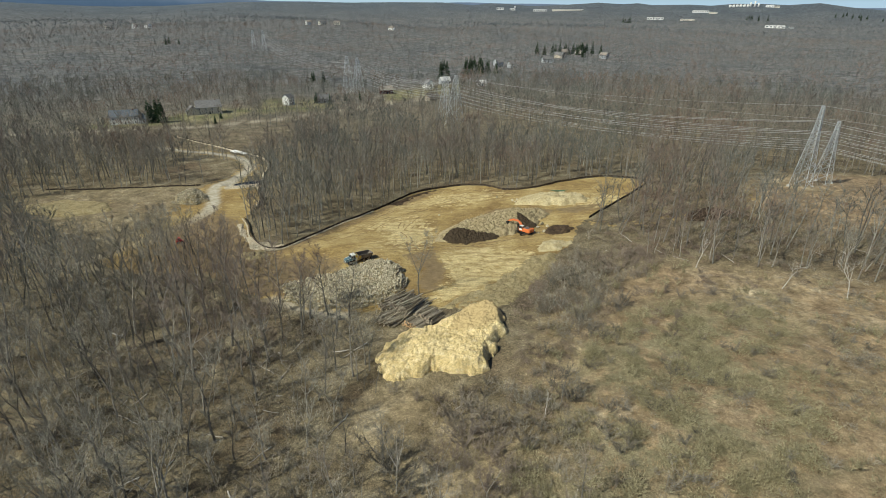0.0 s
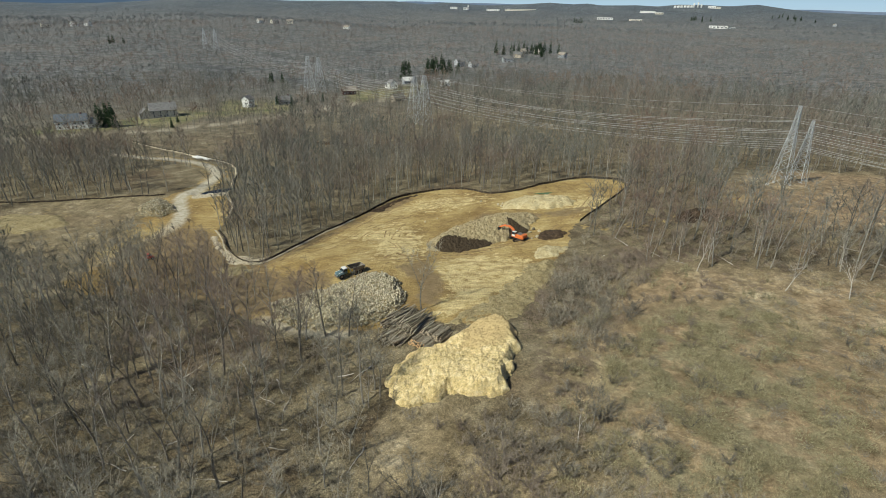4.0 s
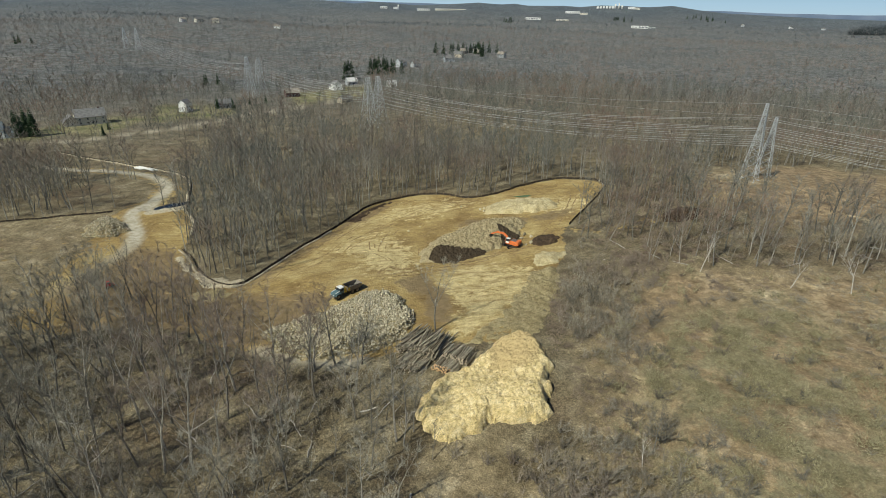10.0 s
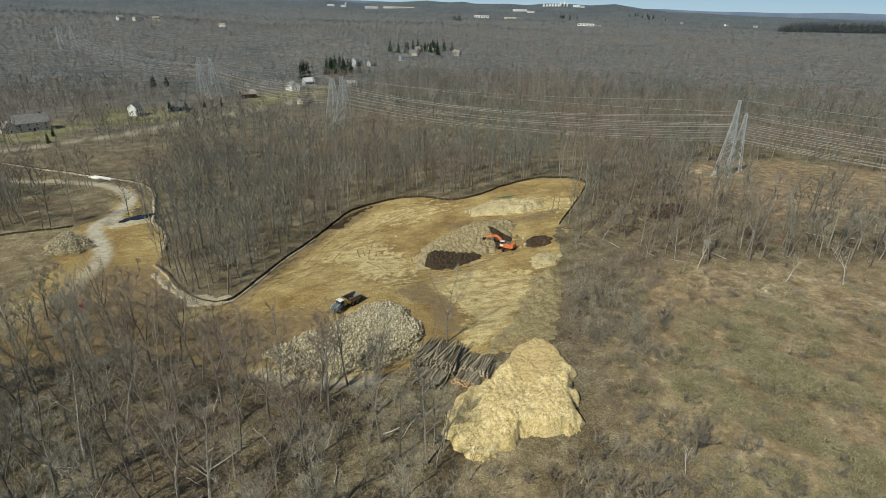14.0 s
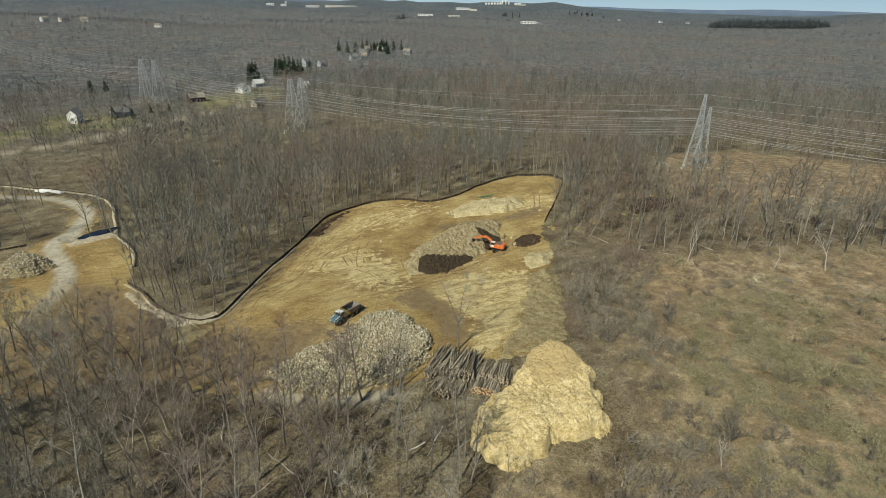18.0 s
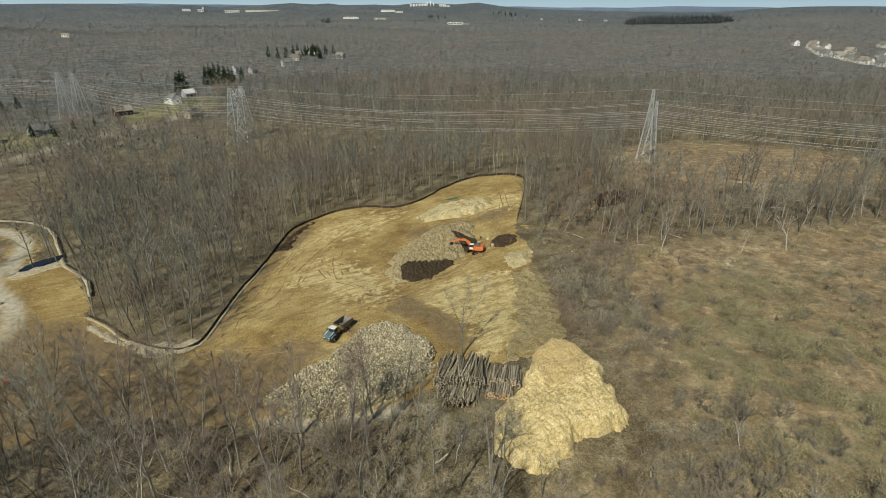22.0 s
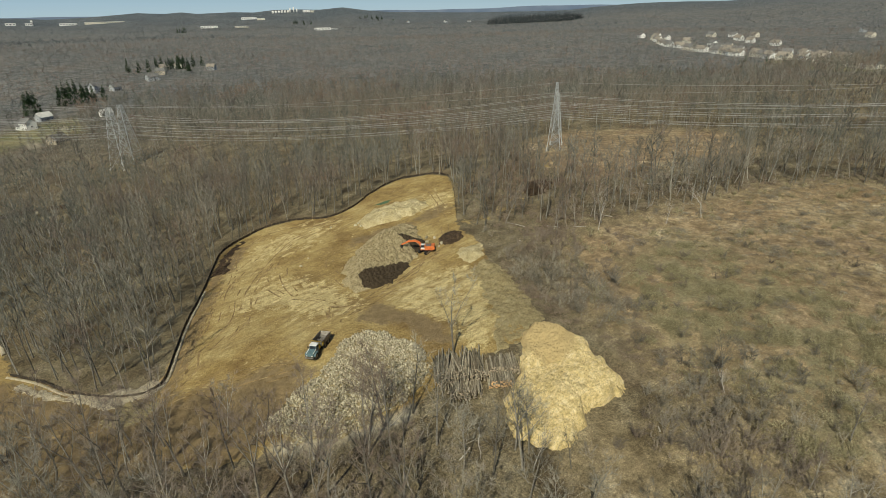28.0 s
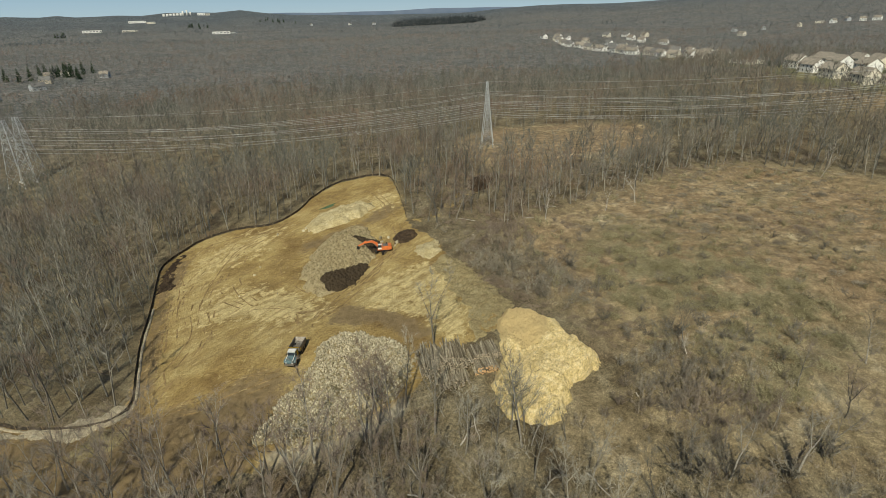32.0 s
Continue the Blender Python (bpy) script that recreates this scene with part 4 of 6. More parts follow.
rng = np.random.default_rng(7)
TREES = []
for i in range(9):
    w, s = bare_tree(rng, 17.0, 13, 5, 13, (1, 3, 2, 1, 4, 3, 2, 1, 3)[i], 5, 0.92)
    TREES.append((w.data("trunk", BARK), s.data("crown", TWIG)))
SNAGS = []
for i in range(3):
    w, s = bare_tree(rng, 13.0, 9, 2, 2, (1, 2, 3)[i], 5, 1.6)
    SNAGS.append((w.data("trunk", PALE), s.data("crown", PALE)))
SAPLINGS = []
for i in range(5):
    w, s = bare_tree(rng, 8.0, 9, 3, 6, (1, 1, 2, 1, 3)[i], 4, 1.0)
    SAPLINGS.append((w.data("trunk", BARK), s.data("crown", TWIG)))
SHRUBS = [shrub(rng, 2.4, 10, 26, 0.026).data("bush", BUSH) for i in range(6)]


def plant_tree(x, y, tall, kind, label, group, turn=None, lean=(0, 0)):
    wood, spray = kind
    size = tall / (13.0 if kind in SNAGS else 8.0 if kind in SAPLINGS else 17.0)
    at = Matrix.Translation((x, y, on_ground(x, y))) @ Euler((lean[0], lean[1], rng.uniform(0, 6.28) if turn is None else turn)).to_matrix().to_4x4() @ Matrix.Diagonal((size, size, size * rng.uniform(0.93, 1.08), 1))
    name = "sapling" if kind in SAPLINGS else "tree"
    ob = thing(name, at, label, name, group)
    part("trunk", wood, None, ob)
    part("crown", spray, None, ob)
    return ob


def blocked(x, y):
    """Where no tree stands near the camera: the site, the field, the heaps."""
    return bool(inside(x, y, DIRT_RING, 3.0) > 0.2 or inside(x, y, CLEAR, 2.0) > 0.5 or near_line(x, y, ROAD, 6, 1) > 0 or near_line(x, y, STREET, 7, 1) > 0 or inside(x, y, FIELD_RING, 4.0) > 0.5 or inside(x, y, FIELD_TWO, 4.0) > 0.5 or inside(x, y, CHIP_RING, 6.0) > 0.1)


taken = []


def free(x, y, gap):
    for a, b in taken:
        if abs(a - x) < gap and abs(b - y) < gap and (a - x) ** 2 + (b - y) ** 2 < gap * gap:
            return False
    taken.append((x, y))
    return True


# single trees that stand out, by plan place and height
MARKED = [(-7.6, 126.9, 13), (-31.4, 121.9, 15), (-36.2, 121.3, 14), (-27.4, 111.1, 14), (-45.1, 125.6, 16), (-52, 129.7, 13), (-64, 140, 15), (-70, 152, 12), (-82, 150, 14), (21, 80, 7), (-20.8, 95.9, 14), (-18.6, 99.6, 12), (-17.4, 97.4, 10), (-47.5, 116.7, 15), (-37.3, 119, 14), (-25.6, 120, 13), (-53, 110.3, 16), (-56.6, 97.1, 17), (-41.6, 103.1, 15), (-11.2, 69.3, 9), (-8.5, 63.6, 10), (-2.6, 55.2, 11), (5, 51.7, 10)]
for x, y, tall in MARKED:
    free(x, y, 1.0)
    plant_tree(x, y, tall * 1.42, TREES[int(rng.integers(9))], "bare grey deciduous tree at the edge of the clearing", "edge trees", None, (rng.normal(0, 0.06), rng.normal(0, 0.06)))
for x, y, tall, lean in ((-19.6, 94.6, 11, 0.1), (18, 78, 6, 0.3), (88, 125, 9, 0.35), (101, 119, 12, -0.3), (72, 140, 11, 0.1), (126, 128, 12, 0.15), (176, 112, 14, 0.2), (163, 68, 13, 0.25)):
    free(x, y, 1.0)
    plant_tree(x, y, tall, SNAGS[int(rng.integers(3))], "bleached leaning dead tree with broken limbs", "dead trees", None, (lean * 0.5, lean))
count = 0
for k in range(6000):
    if count >= 150:
        break
    x, y = rng.uniform(-112, 8), rng.uniform(38, 156)
    edge = -2 if y > 84 else -10
    if x > edge or x < -45 - 0.62 * y or blocked(x, y) or (y > 86 and x > -62 and rng.uniform() < 0.8) or (x > -42 and y < 86 and rng.uniform() < 0.75) or (-24 < x < 16 and 100 < y < 136) or not free(x, y, 5.0):
        continue
    plant_tree(x, y, rng.uniform(14, 23) * (0.7 if x > -42 and y < 86 else 1), TREES[int(rng.integers(9))], "slender bare deciduous tree in leafless woodland", "woodland trees", None, (rng.normal(0, 0.05), rng.normal(0, 0.05)))
    count += 1
for x, y in ((20, 58), (34, 48), (46, 40), (6, 60), (-2, 66), (16, 50)):
    if free(x, y, 1.0):
        plant_tree(x, y, rng.uniform(8, 13), TREES[int(rng.integers(9))], "bare spreading tree at the edge of the field", "edge trees", None, (rng.normal(0, 0.08), rng.normal(0, 0.08)))
count = 0
for k in range(900):
    if count >= 24:
        break
    x, y = rng.uniform(-116, -48), rng.uniform(136, 182)
    if inside(x, y, [(-116, 150), (-110, 180), (-86, 172), (-64, 157), (-50, 141), (-60, 136), (-80, 150)], 2.0) < 0.5 or near_line(x, y, ROAD, 5, 1) > 0 or math.hypot(x + 97, y - 178.5) < 5 or not free(x, y, 4.2):
        continue
    plant_tree(x, y, rng.uniform(13, 20), TREES[int(rng.integers(9))], "bare deciduous tree at the edge of the bare subsoil", "edge trees", None, (rng.normal(0, 0.07), rng.normal(0, 0.07)))
    count += 1
count = 0
for k in range(4000):
    if count >= 165:
        break
    x, y = rng.uniform(-108, 0), rng.uniform(44, 154)
    if x > (-4 if y > 84 else -8) or x < -45 - 0.62 * y or blocked(x, y) or (-16 < x < 16 and 90 < y < 136) or not free(x, y, 2.4):
        continue
    plant_tree(x, y, rng.uniform(3.5, 8.5), SAPLINGS[int(rng.integers(5))], "thin bare sapling under taller woodland trees", "saplings", None, (rng.normal(0, 0.12), rng.normal(0, 0.12)))
    count += 1
BELT = smooth_line([(60, 166), (66, 158), (74, 150), (88, 142), (108, 133), (128, 130), (150, 122), (174, 106), (186, 80), (184, 50)], 2.0)
count = 0
for k in range(4000):
    if count >= 60:
        break
    bx, by = BELT[int(rng.integers(len(BELT)))]
    x, y = bx + rng.normal(0, 5), by + rng.normal(3, 5)
    if inside(x, y, DIRT_RING, 3.0) > 0.2 or inside(x, y, FIELD_RING, 3.0) > 0.7 or math.hypot(x - 170, y - 148) < 13 or not free(x, y, 3.6):
        continue
    plant_tree(x, y, rng.uniform(9, 16), TREES[int(rng.integers(9))], "leaning bare tree in an overgrown hedgerow", "hedgerow trees", None, (rng.normal(0, 0.1), rng.normal(0, 0.1)))
    count += 1

# the woods beyond: trees of fewer faces, joined
MID = [sparse_tree(rng, 16.0, 11, 17, 0.045) for i in range(12)]
BACK = [sparse_tree(rng, 16.0, 8, 9, 0.14) for i in range(12)]


def speck_tree(rng, H, limbs, twigs, width):
    """A tree of a few blades, for the far woods."""
    g, q = Geo(), Geo()
    heart = Vector((0, 0, -H * 0.35))
    top = Vector((rng.normal(0, 0.05) * H, rng.normal(0, 0.05) * H, H * 0.9))
    g.blade((0, 0, 0), top, 0.07, Vector((1, 0, 0)))
    g.blade((0, 0, 0), top, 0.07, Vector((0, 1, 0)))
    for k in range(limbs):
        a = 2.4 * k + rng.uniform(0, 1)
        o = top * rng.uniform(0.35, 0.9)
        d = Vector((math.cos(a), math.sin(a), rng.uniform(0.1, 1.2))).normalized()
        e = o + d * H * rng.uniform(0.2, 0.32)
        for i in range(twigs):
            b = o.lerp(e, rng.uniform(0.1, 1))
            td = (d * 0.4 + Vector((rng.normal(0, 0.6), rng.normal(0, 0.6), rng.normal(0.6, 0.5)))).normalized()
            q.blade(b, b + td * rng.uniform(0.08, 0.16) * H, width, td.cross((b - heart).normalized() + Vector((rng.normal(0, 0.18), rng.normal(0, 0.18), rng.normal(0, 0.18)))).normalized())
    return as_arrays(g), as_arrays(q)


FAR = [speck_tree(rng, 16.0, 6, 3, 0.4) for i in range(10)]
HORIZON = [speck_tree(rng, 16.0, 4, 3, 1.0) for i in range(8)]
EYE = (-45.0, 30.0)


def blocked_many(x, y):
    no = (inside(x, y, DIRT_RING, 3.0) > 0.2) | (near_line(x, y, ROAD, 6, 1) > 0) | (near_line(x, y, STREET, 7, 1) > 0) | (inside(x, y, FIELD_RING, 4.0) > 0.5) | (inside(x, y, FIELD_TWO, 4.0) > 0.5) | (inside(x, y, CHIP_RING, 6.0) > 0.1) | (inside(x, y, OPEN_BRUSH, 6.0) > 0.5) | (inside(x, y, LOOP, 6.0) > 0.5) | (inside(x, y, GLADE, 4.0) > 0.5) | (inside(x, y, [(10, 83.9), (9, 114.5), (10, 123.7), (20, 137.3), (32, 150.8), (43.8, 169.7), (62, 168), (72, 148), (38.5, 120.8), (25.4, 95.6)], 3.0) > 0.4)
    for ring in LAWNS:
        no |= inside(x, y, ring, 8.0) > 0.4
    return no


def density(x, y):
    """Thinner stands along the power line and in the scrub by the belt."""
    off = np.abs((x - 150) * -0.83 - (y - 216) * 0.56)
    along = (x - 150) * 0.56 - (y - 216) * 0.83
    cut = (along > -700) & (along < 400)
    d = np.where((x > 40) & (x < 150) & (y > 140) & (y < 215), 0.45, 1.0)
    return np.where(cut & (off < 16), 0.12, np.where(cut & (off < 22), 0.5, d))


def woods(name, kinds, count, r0, r1, gap, label, tall, twig=SPRAY):
    m = count * 4
    r, a = rng.uniform(r0, r1, m), np.radians(rng.uniform(-48, 98, m))
    x, y = EYE[0] + r * np.sin(a), EYE[1] + r * np.cos(a)
    ok = (rng.uniform(0, 1, m) < density(x, y)) & ~blocked_many(x, y)
    x, y = x[ok], y[ok]
    z = ground_at(x, y)
    cell = {(int(p // gap), int(q // gap)) for p, q in taken}
    places = []
    for px, py, pz in zip(x, y, z):
        key = (int(px // gap), int(py // gap))
        if key in cell:
            continue
        cell.add(key)
        places.append((px, py, pz, rng.uniform(*tall) / 16.0))
        if len(places) >= count:
            break
    v, t, tint = scatter([q for q, _ in kinds], places, np.random.default_rng(5))
    parent = thing(name, Matrix.Identity(4), label, "woodland", "", "stuff")
    part("trunk", fast_mesh("trunk", v, t, WOODS, tint), None, parent)
    v, t, tint = scatter([q for _, q in kinds], places, np.random.default_rng(5))
    part("crown", fast_mesh("crown", v, t, twig, tint), None, parent)


woods("woodland", MID, 2600, 105, 330, 5.3, "leafless grey-brown woodland round the clearing", (13, 22))
woods("woodland", BACK, 4600, 330, 640, 6.5, "leafless grey-brown woodland beyond the clearing", (12, 20))
woods("far_woodland", FAR, 19500, 640, 1800, 7.6, "bare reddish woodland stretching into the distance, greyed with painted haze", (11, 18), HAZE_TWIG)
woods("far_woodland", HORIZON, 8000, 1800, 3400, 16.0, "bare woodland on the far slopes, blue-grey with painted haze", (13, 22), SLOPE_HAZE)

# ---------------------------------------------------------------- stones and logs


def rock_mesh(seed, mat):
    r = random.Random(seed)
    bm = bmesh.new()
    bmesh.ops.create_icosphere(bm, subdivisions=1, radius=0.5)
    sx, sy, sz = r.uniform(0.8, 1.25), r.uniform(0.7, 1.1), r.uniform(0.5, 0.85)
    for v in bm.verts:
        k = r.uniform(0.7, 1.25)
        v.co = Vector((v.co.x * sx * k, v.co.y * sy * k, v.co.z * sz * k))
    me = bpy.data.meshes.new("stone")
    bm.to_mesh(me)
    bm.free()
    me.materials.append(mat)
    return me


ROCKS = [rock_mesh(i, STONE) for i in range(10)]
ROCK_ARRAYS = []
for me in ROCKS:
    ROCK_ARRAYS.append((np.array([tuple(v.co) for v in me.vertices]), np.array([tuple(p.vertices) for p in me.polygons])))


def stone_pile(name, ring, tall, soft, label, count, single, size, seed, bumps=(), power=0.8):
    r = random.Random(seed)
    # Core in darker spoil colour, painting shade into gaps between stones.
    core, top = heap(name, ring, tall, soft, SPOIL, label, "stone pile", 0.7, 0.12, bumps, None, 0.4, seed, power)
    xs, ys = [p[0] for p in ring], [p[1] for p in ring]
    spots = []
    while len(spots) < count:
        x, y = r.uniform(min(xs) - 1, max(xs) + 1), r.uniform(min(ys) - 1, max(ys) + 1)
        z, up = top(x, y)
        if up < 0.02:
            continue
        s = size * r.uniform(0.55, 1.0) * (1.35 if r.random() < 0.12 else 1)
        spots.append((x, y, z + s * r.uniform(0.0, 0.62), s, r.uniform(0, 6.28), r.uniform(0, 6.28), r.randrange(10)))
    spots.sort(key=lambda q: q[1] + 0.4 * q[0])
    for x, y, z, s, a, b, k in spots[:single]:
        ob = new("stone", ROCKS[k])
        ob.parent = core
        ob.matrix_basis = Matrix.LocRotScale((x, y, z), Euler((a, b, a + b)), (s, s, s))
    vs, ts, base = [], [], 0
    for x, y, z, s, a, b, k in spots[single:]:
        v, t = ROCK_ARRAYS[k]
        m = np.array(Euler((a, b, a + b)).to_matrix())
        vs.append(v @ m.T * s + (x, y, z))
        ts.append(t + base)
        base += len(v)
    if vs:
        rest = new("stones", fast_mesh("stones", np.concatenate(vs), np.concatenate(ts), STONES))
        rest.parent = core
        tagged(rest, "", "", "", "stuff")


ROCK_RING = [(-49, 138.7), (-43.1, 142), (-34.2, 143.2), (-26.4, 146.8), (-21, 150.1), (-16.7, 148.8), (-14, 143.8), (-12.4, 138.2), (-11.3, 132.6), (-13.8, 126.7), (-21, 124.3), (-34.3, 124.6), (-46.1, 130.6)]
stone_pile("stone_pile", ROCK_RING, 1.95, 2.2, "wide pile of grey and buff fieldstones", 6400, 295, 0.64, 11, [(-18.8, 142.1, 6, 0.7), (-26.5, 136.6, 9, 0.2), (-42.1, 135.5, 8, -0.9)])
stone_pile("stone_pile", [(-122, 228), (-120, 237), (-115.5, 238.5), (-109, 233), (-106, 226), (-109, 221), (-113.5, 219.5), (-119, 222)], 3.0, 4.5, "small round pile of fieldstones beside the gravel road", 1000, 110, 0.72, 12)
for i, (x, y, s) in enumerate(((33, 182, 1.3), (35, 184.5, 1.6), (36.5, 182, 1.2), (30.8, 176.7, 1.4), (32.3, 175.2, 1.1), (34.3, 176.2, 1.5), (19.8, 140.3, 0.9), (21.5, 141.5, 0.7), (28, 218, 1.4), (29, 216, 1.2), (30, 219, 1.0), (22, 226, 1.2), (-3, 205, 1.1), (2, 209, 0.8), (-14, 197, 0.9), (44, 221, 1.2), (50, 219, 1.4), (54, 221, 1.2), (-8, 186, 0.7))):
    ob = new("boulder", ROCKS[i % 10])
    ob.matrix_basis = Matrix.LocRotScale((x, y, on_ground(x, y) + s * 0.2), Euler((i, i * 2, i * 3)), (s, s, s))
    tagged(ob, "loose pale fieldstone lying on bare subsoil", "boulder", "loose boulders")

ob = new("boulder", ROCKS[3])
ob.matrix_basis = Matrix.LocRotScale((-54.5, 368, on_ground(-54.5, 368) + 1.1), Euler((0.2, 0.1, 0.6)), (6.5, 4.2, 4.0))
tagged(ob, "large pale boulder in a woodland clearing", "boulder", "loose boulders")

AXIS = Vector((0.67, 0.74, 0)).normalized()
CROSS = Vector((0.74, -0.67, 0))


def log_mesh(seed, ends, sides=8):
    r = random.Random(seed)
    g = Geo()
    cuts, rad = 4, [0.25 * (1 - 0.22 * i / 4) * r.uniform(0.93, 1.07) for i in range(5)]
    bow = [Vector((0, r.uniform(-0.06, 0.06), r.uniform(-0.05, 0.05))) for i in range(5)]
    for i in range(5):
        for k in range(sides):
            a = 2 * math.pi * k / sides
            g.v.append(Vector((-0.5 + i / 4, 0, 0)) + bow[i] + Vector((0, rad[i] * math.cos(a), rad[i] * math.sin(a))))
    for i in range(cuts):
        for k in range(sides):
            j = (k + 1) % sides
            g.face((i * sides + k, i * sides + j, (i + 1) * sides + j, (i + 1) * sides + k), 0)
    g.face(tuple(range(sides)), 1)
    g.face(tuple(range(5 * sides - 1, 4 * sides - 1, -1)), 1)
    return g.data("log", LOGBARK, ends)


LOGS = [log_mesh(i, OLDCUT) for i in range(8)]
FRESH = [log_mesh(i, CUTWOOD) for i in range(8)]
lr = random.Random(4)


def log_stack(label, centre, across, rows, length, fat, mess, kinds):
    """Felled logs in layers; across: how many lie side by side in the lowest layer."""
    base = thing("log_pile", Matrix.Identity(4), label, "log pile", "log piles")
    for layer in range(rows):
        n = across - layer
        for i in range(n):
            off = (i - (n - 1) / 2) * fat * 1.02
            slide = lr.gauss(0, mess * 1.2)
            yaw = math.atan2(AXIS.y, AXIS.x) + lr.gauss(0, 0.05 + mess * 0.12)
            c = Vector((*centre, 0)) + CROSS * off + AXIS * slide
            z = on_ground(c.x, c.y) + fat * 0.45 + layer * fat * 0.84 + lr.uniform(0, mess * 0.3)
            d = fat * lr.uniform(0.75, 1.15) / 0.5
            ob = new("log", kinds[lr.randrange(8)])
            ob.parent = base
            ob.matrix_basis = Matrix.LocRotScale((c.x, c.y, z), Euler((lr.uniform(0, 6.28), lr.gauss(0, mess * 0.06), yaw)), (length * lr.uniform(0.82, 1.12), d, d))


log_stack("heap of long weathered grey logs thrown together", (-11.2, 121.7), 31, 7, 7.6, 0.35, 0.75, LOGS)
log_stack("heap of long weathered grey logs thrown together", (-13.9, 117.1), 21, 5, 6.0, 0.33, 0.75, LOGS)
log_stack("neat stack of brown logs with orange sawn ends", (-7.8, 112.6), 12, 4, 4.6, 0.46, 0.14, FRESH)
log_stack("neat stack of brown weathered logs", (-4.8, 114.9), 15, 5, 5.0, 0.47, 0.14, LOGS)

# ---------------------------------------------------------------- machines


def rot_slab(outline, thick, at=0.0):
    g = Geo()
    g.slab(outline, thick, "y", at)
    return g


def rounded(w, h, r, cx=0.0, cz=0.0, n=5):
    out = []
    for sx, sz, a0 in ((1, 1, 0), (-1, 1, 90), (-1, -1, 180), (1, -1, 270)):
        for i in range(n):
            a = radians(a0 + 90 * i / (n - 1))
            out.append((cx + sx * (w / 2 - r) + r * math.cos(a), cz + sz * (h / 2 - r) + r * math.sin(a)))
    return out


def beam(points, widths):
    """A bent arm in x and z: outline from a centre line and depths."""
    up, down = [], []
    for i, (p, w) in enumerate(zip(points, widths)):
        a, b = points[max(0, i - 1)], points[min(len(points) - 1, i + 1)]
        d = Vector((b[0] - a[0], b[1] - a[1])).normalized()
        up.append((p[0] - d.y * w / 2, p[1] + d.x * w / 2))
        down.append((p[0] + d.y * w / 2, p[1] - d.x * w / 2))
    return up + down[::-1]


def excavator(x, y, body_turn, track_turn):
    ob = thing("excavator", Matrix.Translation((x, y, on_ground(x, y))), "orange tracked excavator digging at a spoil heap", "excavator")
    tt = Euler((0, 0, track_turn)).to_matrix().to_4x4()
    bt = Euler((0, 0, body_turn)).to_matrix().to_4x4()
    for s in (-1, 1):
        tr = part("track", rot_slab(rounded(4.6, 1.0, 0.48, 0, 0.5), 0.65, s * 1.25), BLACK, ob, "black crawler track", bevel=0.04, at=tt)
        fr = Geo()
        fr.slab(rounded(3.5, 0.5, 0.2, 0, 0.5), 0.12, "y", s * 1.6)
        part("track_frame", fr, STEEL, tr)
        for i in range(18):
            u = -2.0 + i * 4.0 / 17
            pad = Geo()
            pad.box((u, s * 1.25, 1.02), (0.16, 0.68, 0.06))
            part("track_shoe", pad, BLACK, tr)
    car = Geo()
    car.box((0, 0, 0.75), (2.2, 1.9, 0.5))
    part("undercarriage", car, BLACK, ob, bevel=0.06, at=tt)
    turn = Geo()
    turn.rod((0, 0, 0.95), (0, 0, 1.2), 0.85, 0.85, 14, True)
    part("slew_ring", turn, BLACK, ob)
    deck = Geo()
    deck.box((-0.5, 0, 1.35), (4.2, 2.8, 0.3))
    part("deck", deck, ORANGE, ob, bevel=0.04, at=bt)
    cw = Geo()
    cw.slab([(-3.1, 1.35), (-3.1, 2.35), (-2.9, 2.6), (-2.0, 2.6), (-2.0, 1.3), (-2.8, 1.25)], 2.8)
    part("counterweight", cw, ORANGE, ob, bevel=0.1, at=bt)
    hood = Geo()
    hood.box((-0.95, 0.0, 2.0), (2.1, 2.75, 1.0), 0, 0.94)
    hd = part("engine_hood", hood, ORANGE, ob, "orange engine hood with grey top", bevel=0.06, at=bt)
    gr = Geo()
    gr.box((-1.0, 0, 2.53), (1.7, 2.1, 0.08))
    part("hood_cover", gr, STEEL, hd)
    ex = Geo()
    ex.rod((-1.5, -0.6, 2.5), (-1.5, -0.6, 3.1), 0.09, 0.09, 8, True)
    part("exhaust", ex, BLACK, hd)
    cab = Geo()
    cab.slab([(0.1, 1.5), (1.55, 1.5), (1.75, 2.1), (1.35, 3.05), (0.15, 3.05)], 1.0, "y", 0.85)
    cb = part("cab", cab, GLASS, ob, "glazed cab with white roof", bevel=0.04, at=bt)
    roof = Geo()
    roof.box((0.72, 0.85, 3.1), (1.35, 1.1, 0.12))
    part("cab_roof", roof, WHITE, cb, bevel=0.03)
    for px, pz, qx, qz in ((0.12, 1.5, 0.16, 3.05), (1.74, 2.1, 1.34, 3.05), (1.54, 1.5, 1.74, 2.1)):
        for s in (0.34, 1.36):
            po = Geo()
            po.rod((px, s, pz), (qx, s, qz), 0.06, 0.06, 4, True)
            part("cab_pillar", po, ORANGE, cb)
    door = Geo()
    door.box((0.8, 1.37, 1.85), (1.2, 0.04, 0.6))
    part("cab_door", door, WHITE, cb)
    boom = rot_slab(beam([(0.9, 1.7), (2.0, 3.3), (3.3, 4.0), (5.6, 3.7)], [0.55, 0.8, 0.75, 0.42]), 0.5, -0.1)
    bm_ = part("boom", boom, ORANGE, ob, bevel=0.04, at=bt)
    stick = rot_slab(beam([(5.1, 4.2), (5.7, 3.7), (7.9, 2.6)], [0.3, 0.6, 0.32]), 0.4, -0.1)
    st = part("stick", stick, ORANGE, ob, bevel=0.03, at=bt)
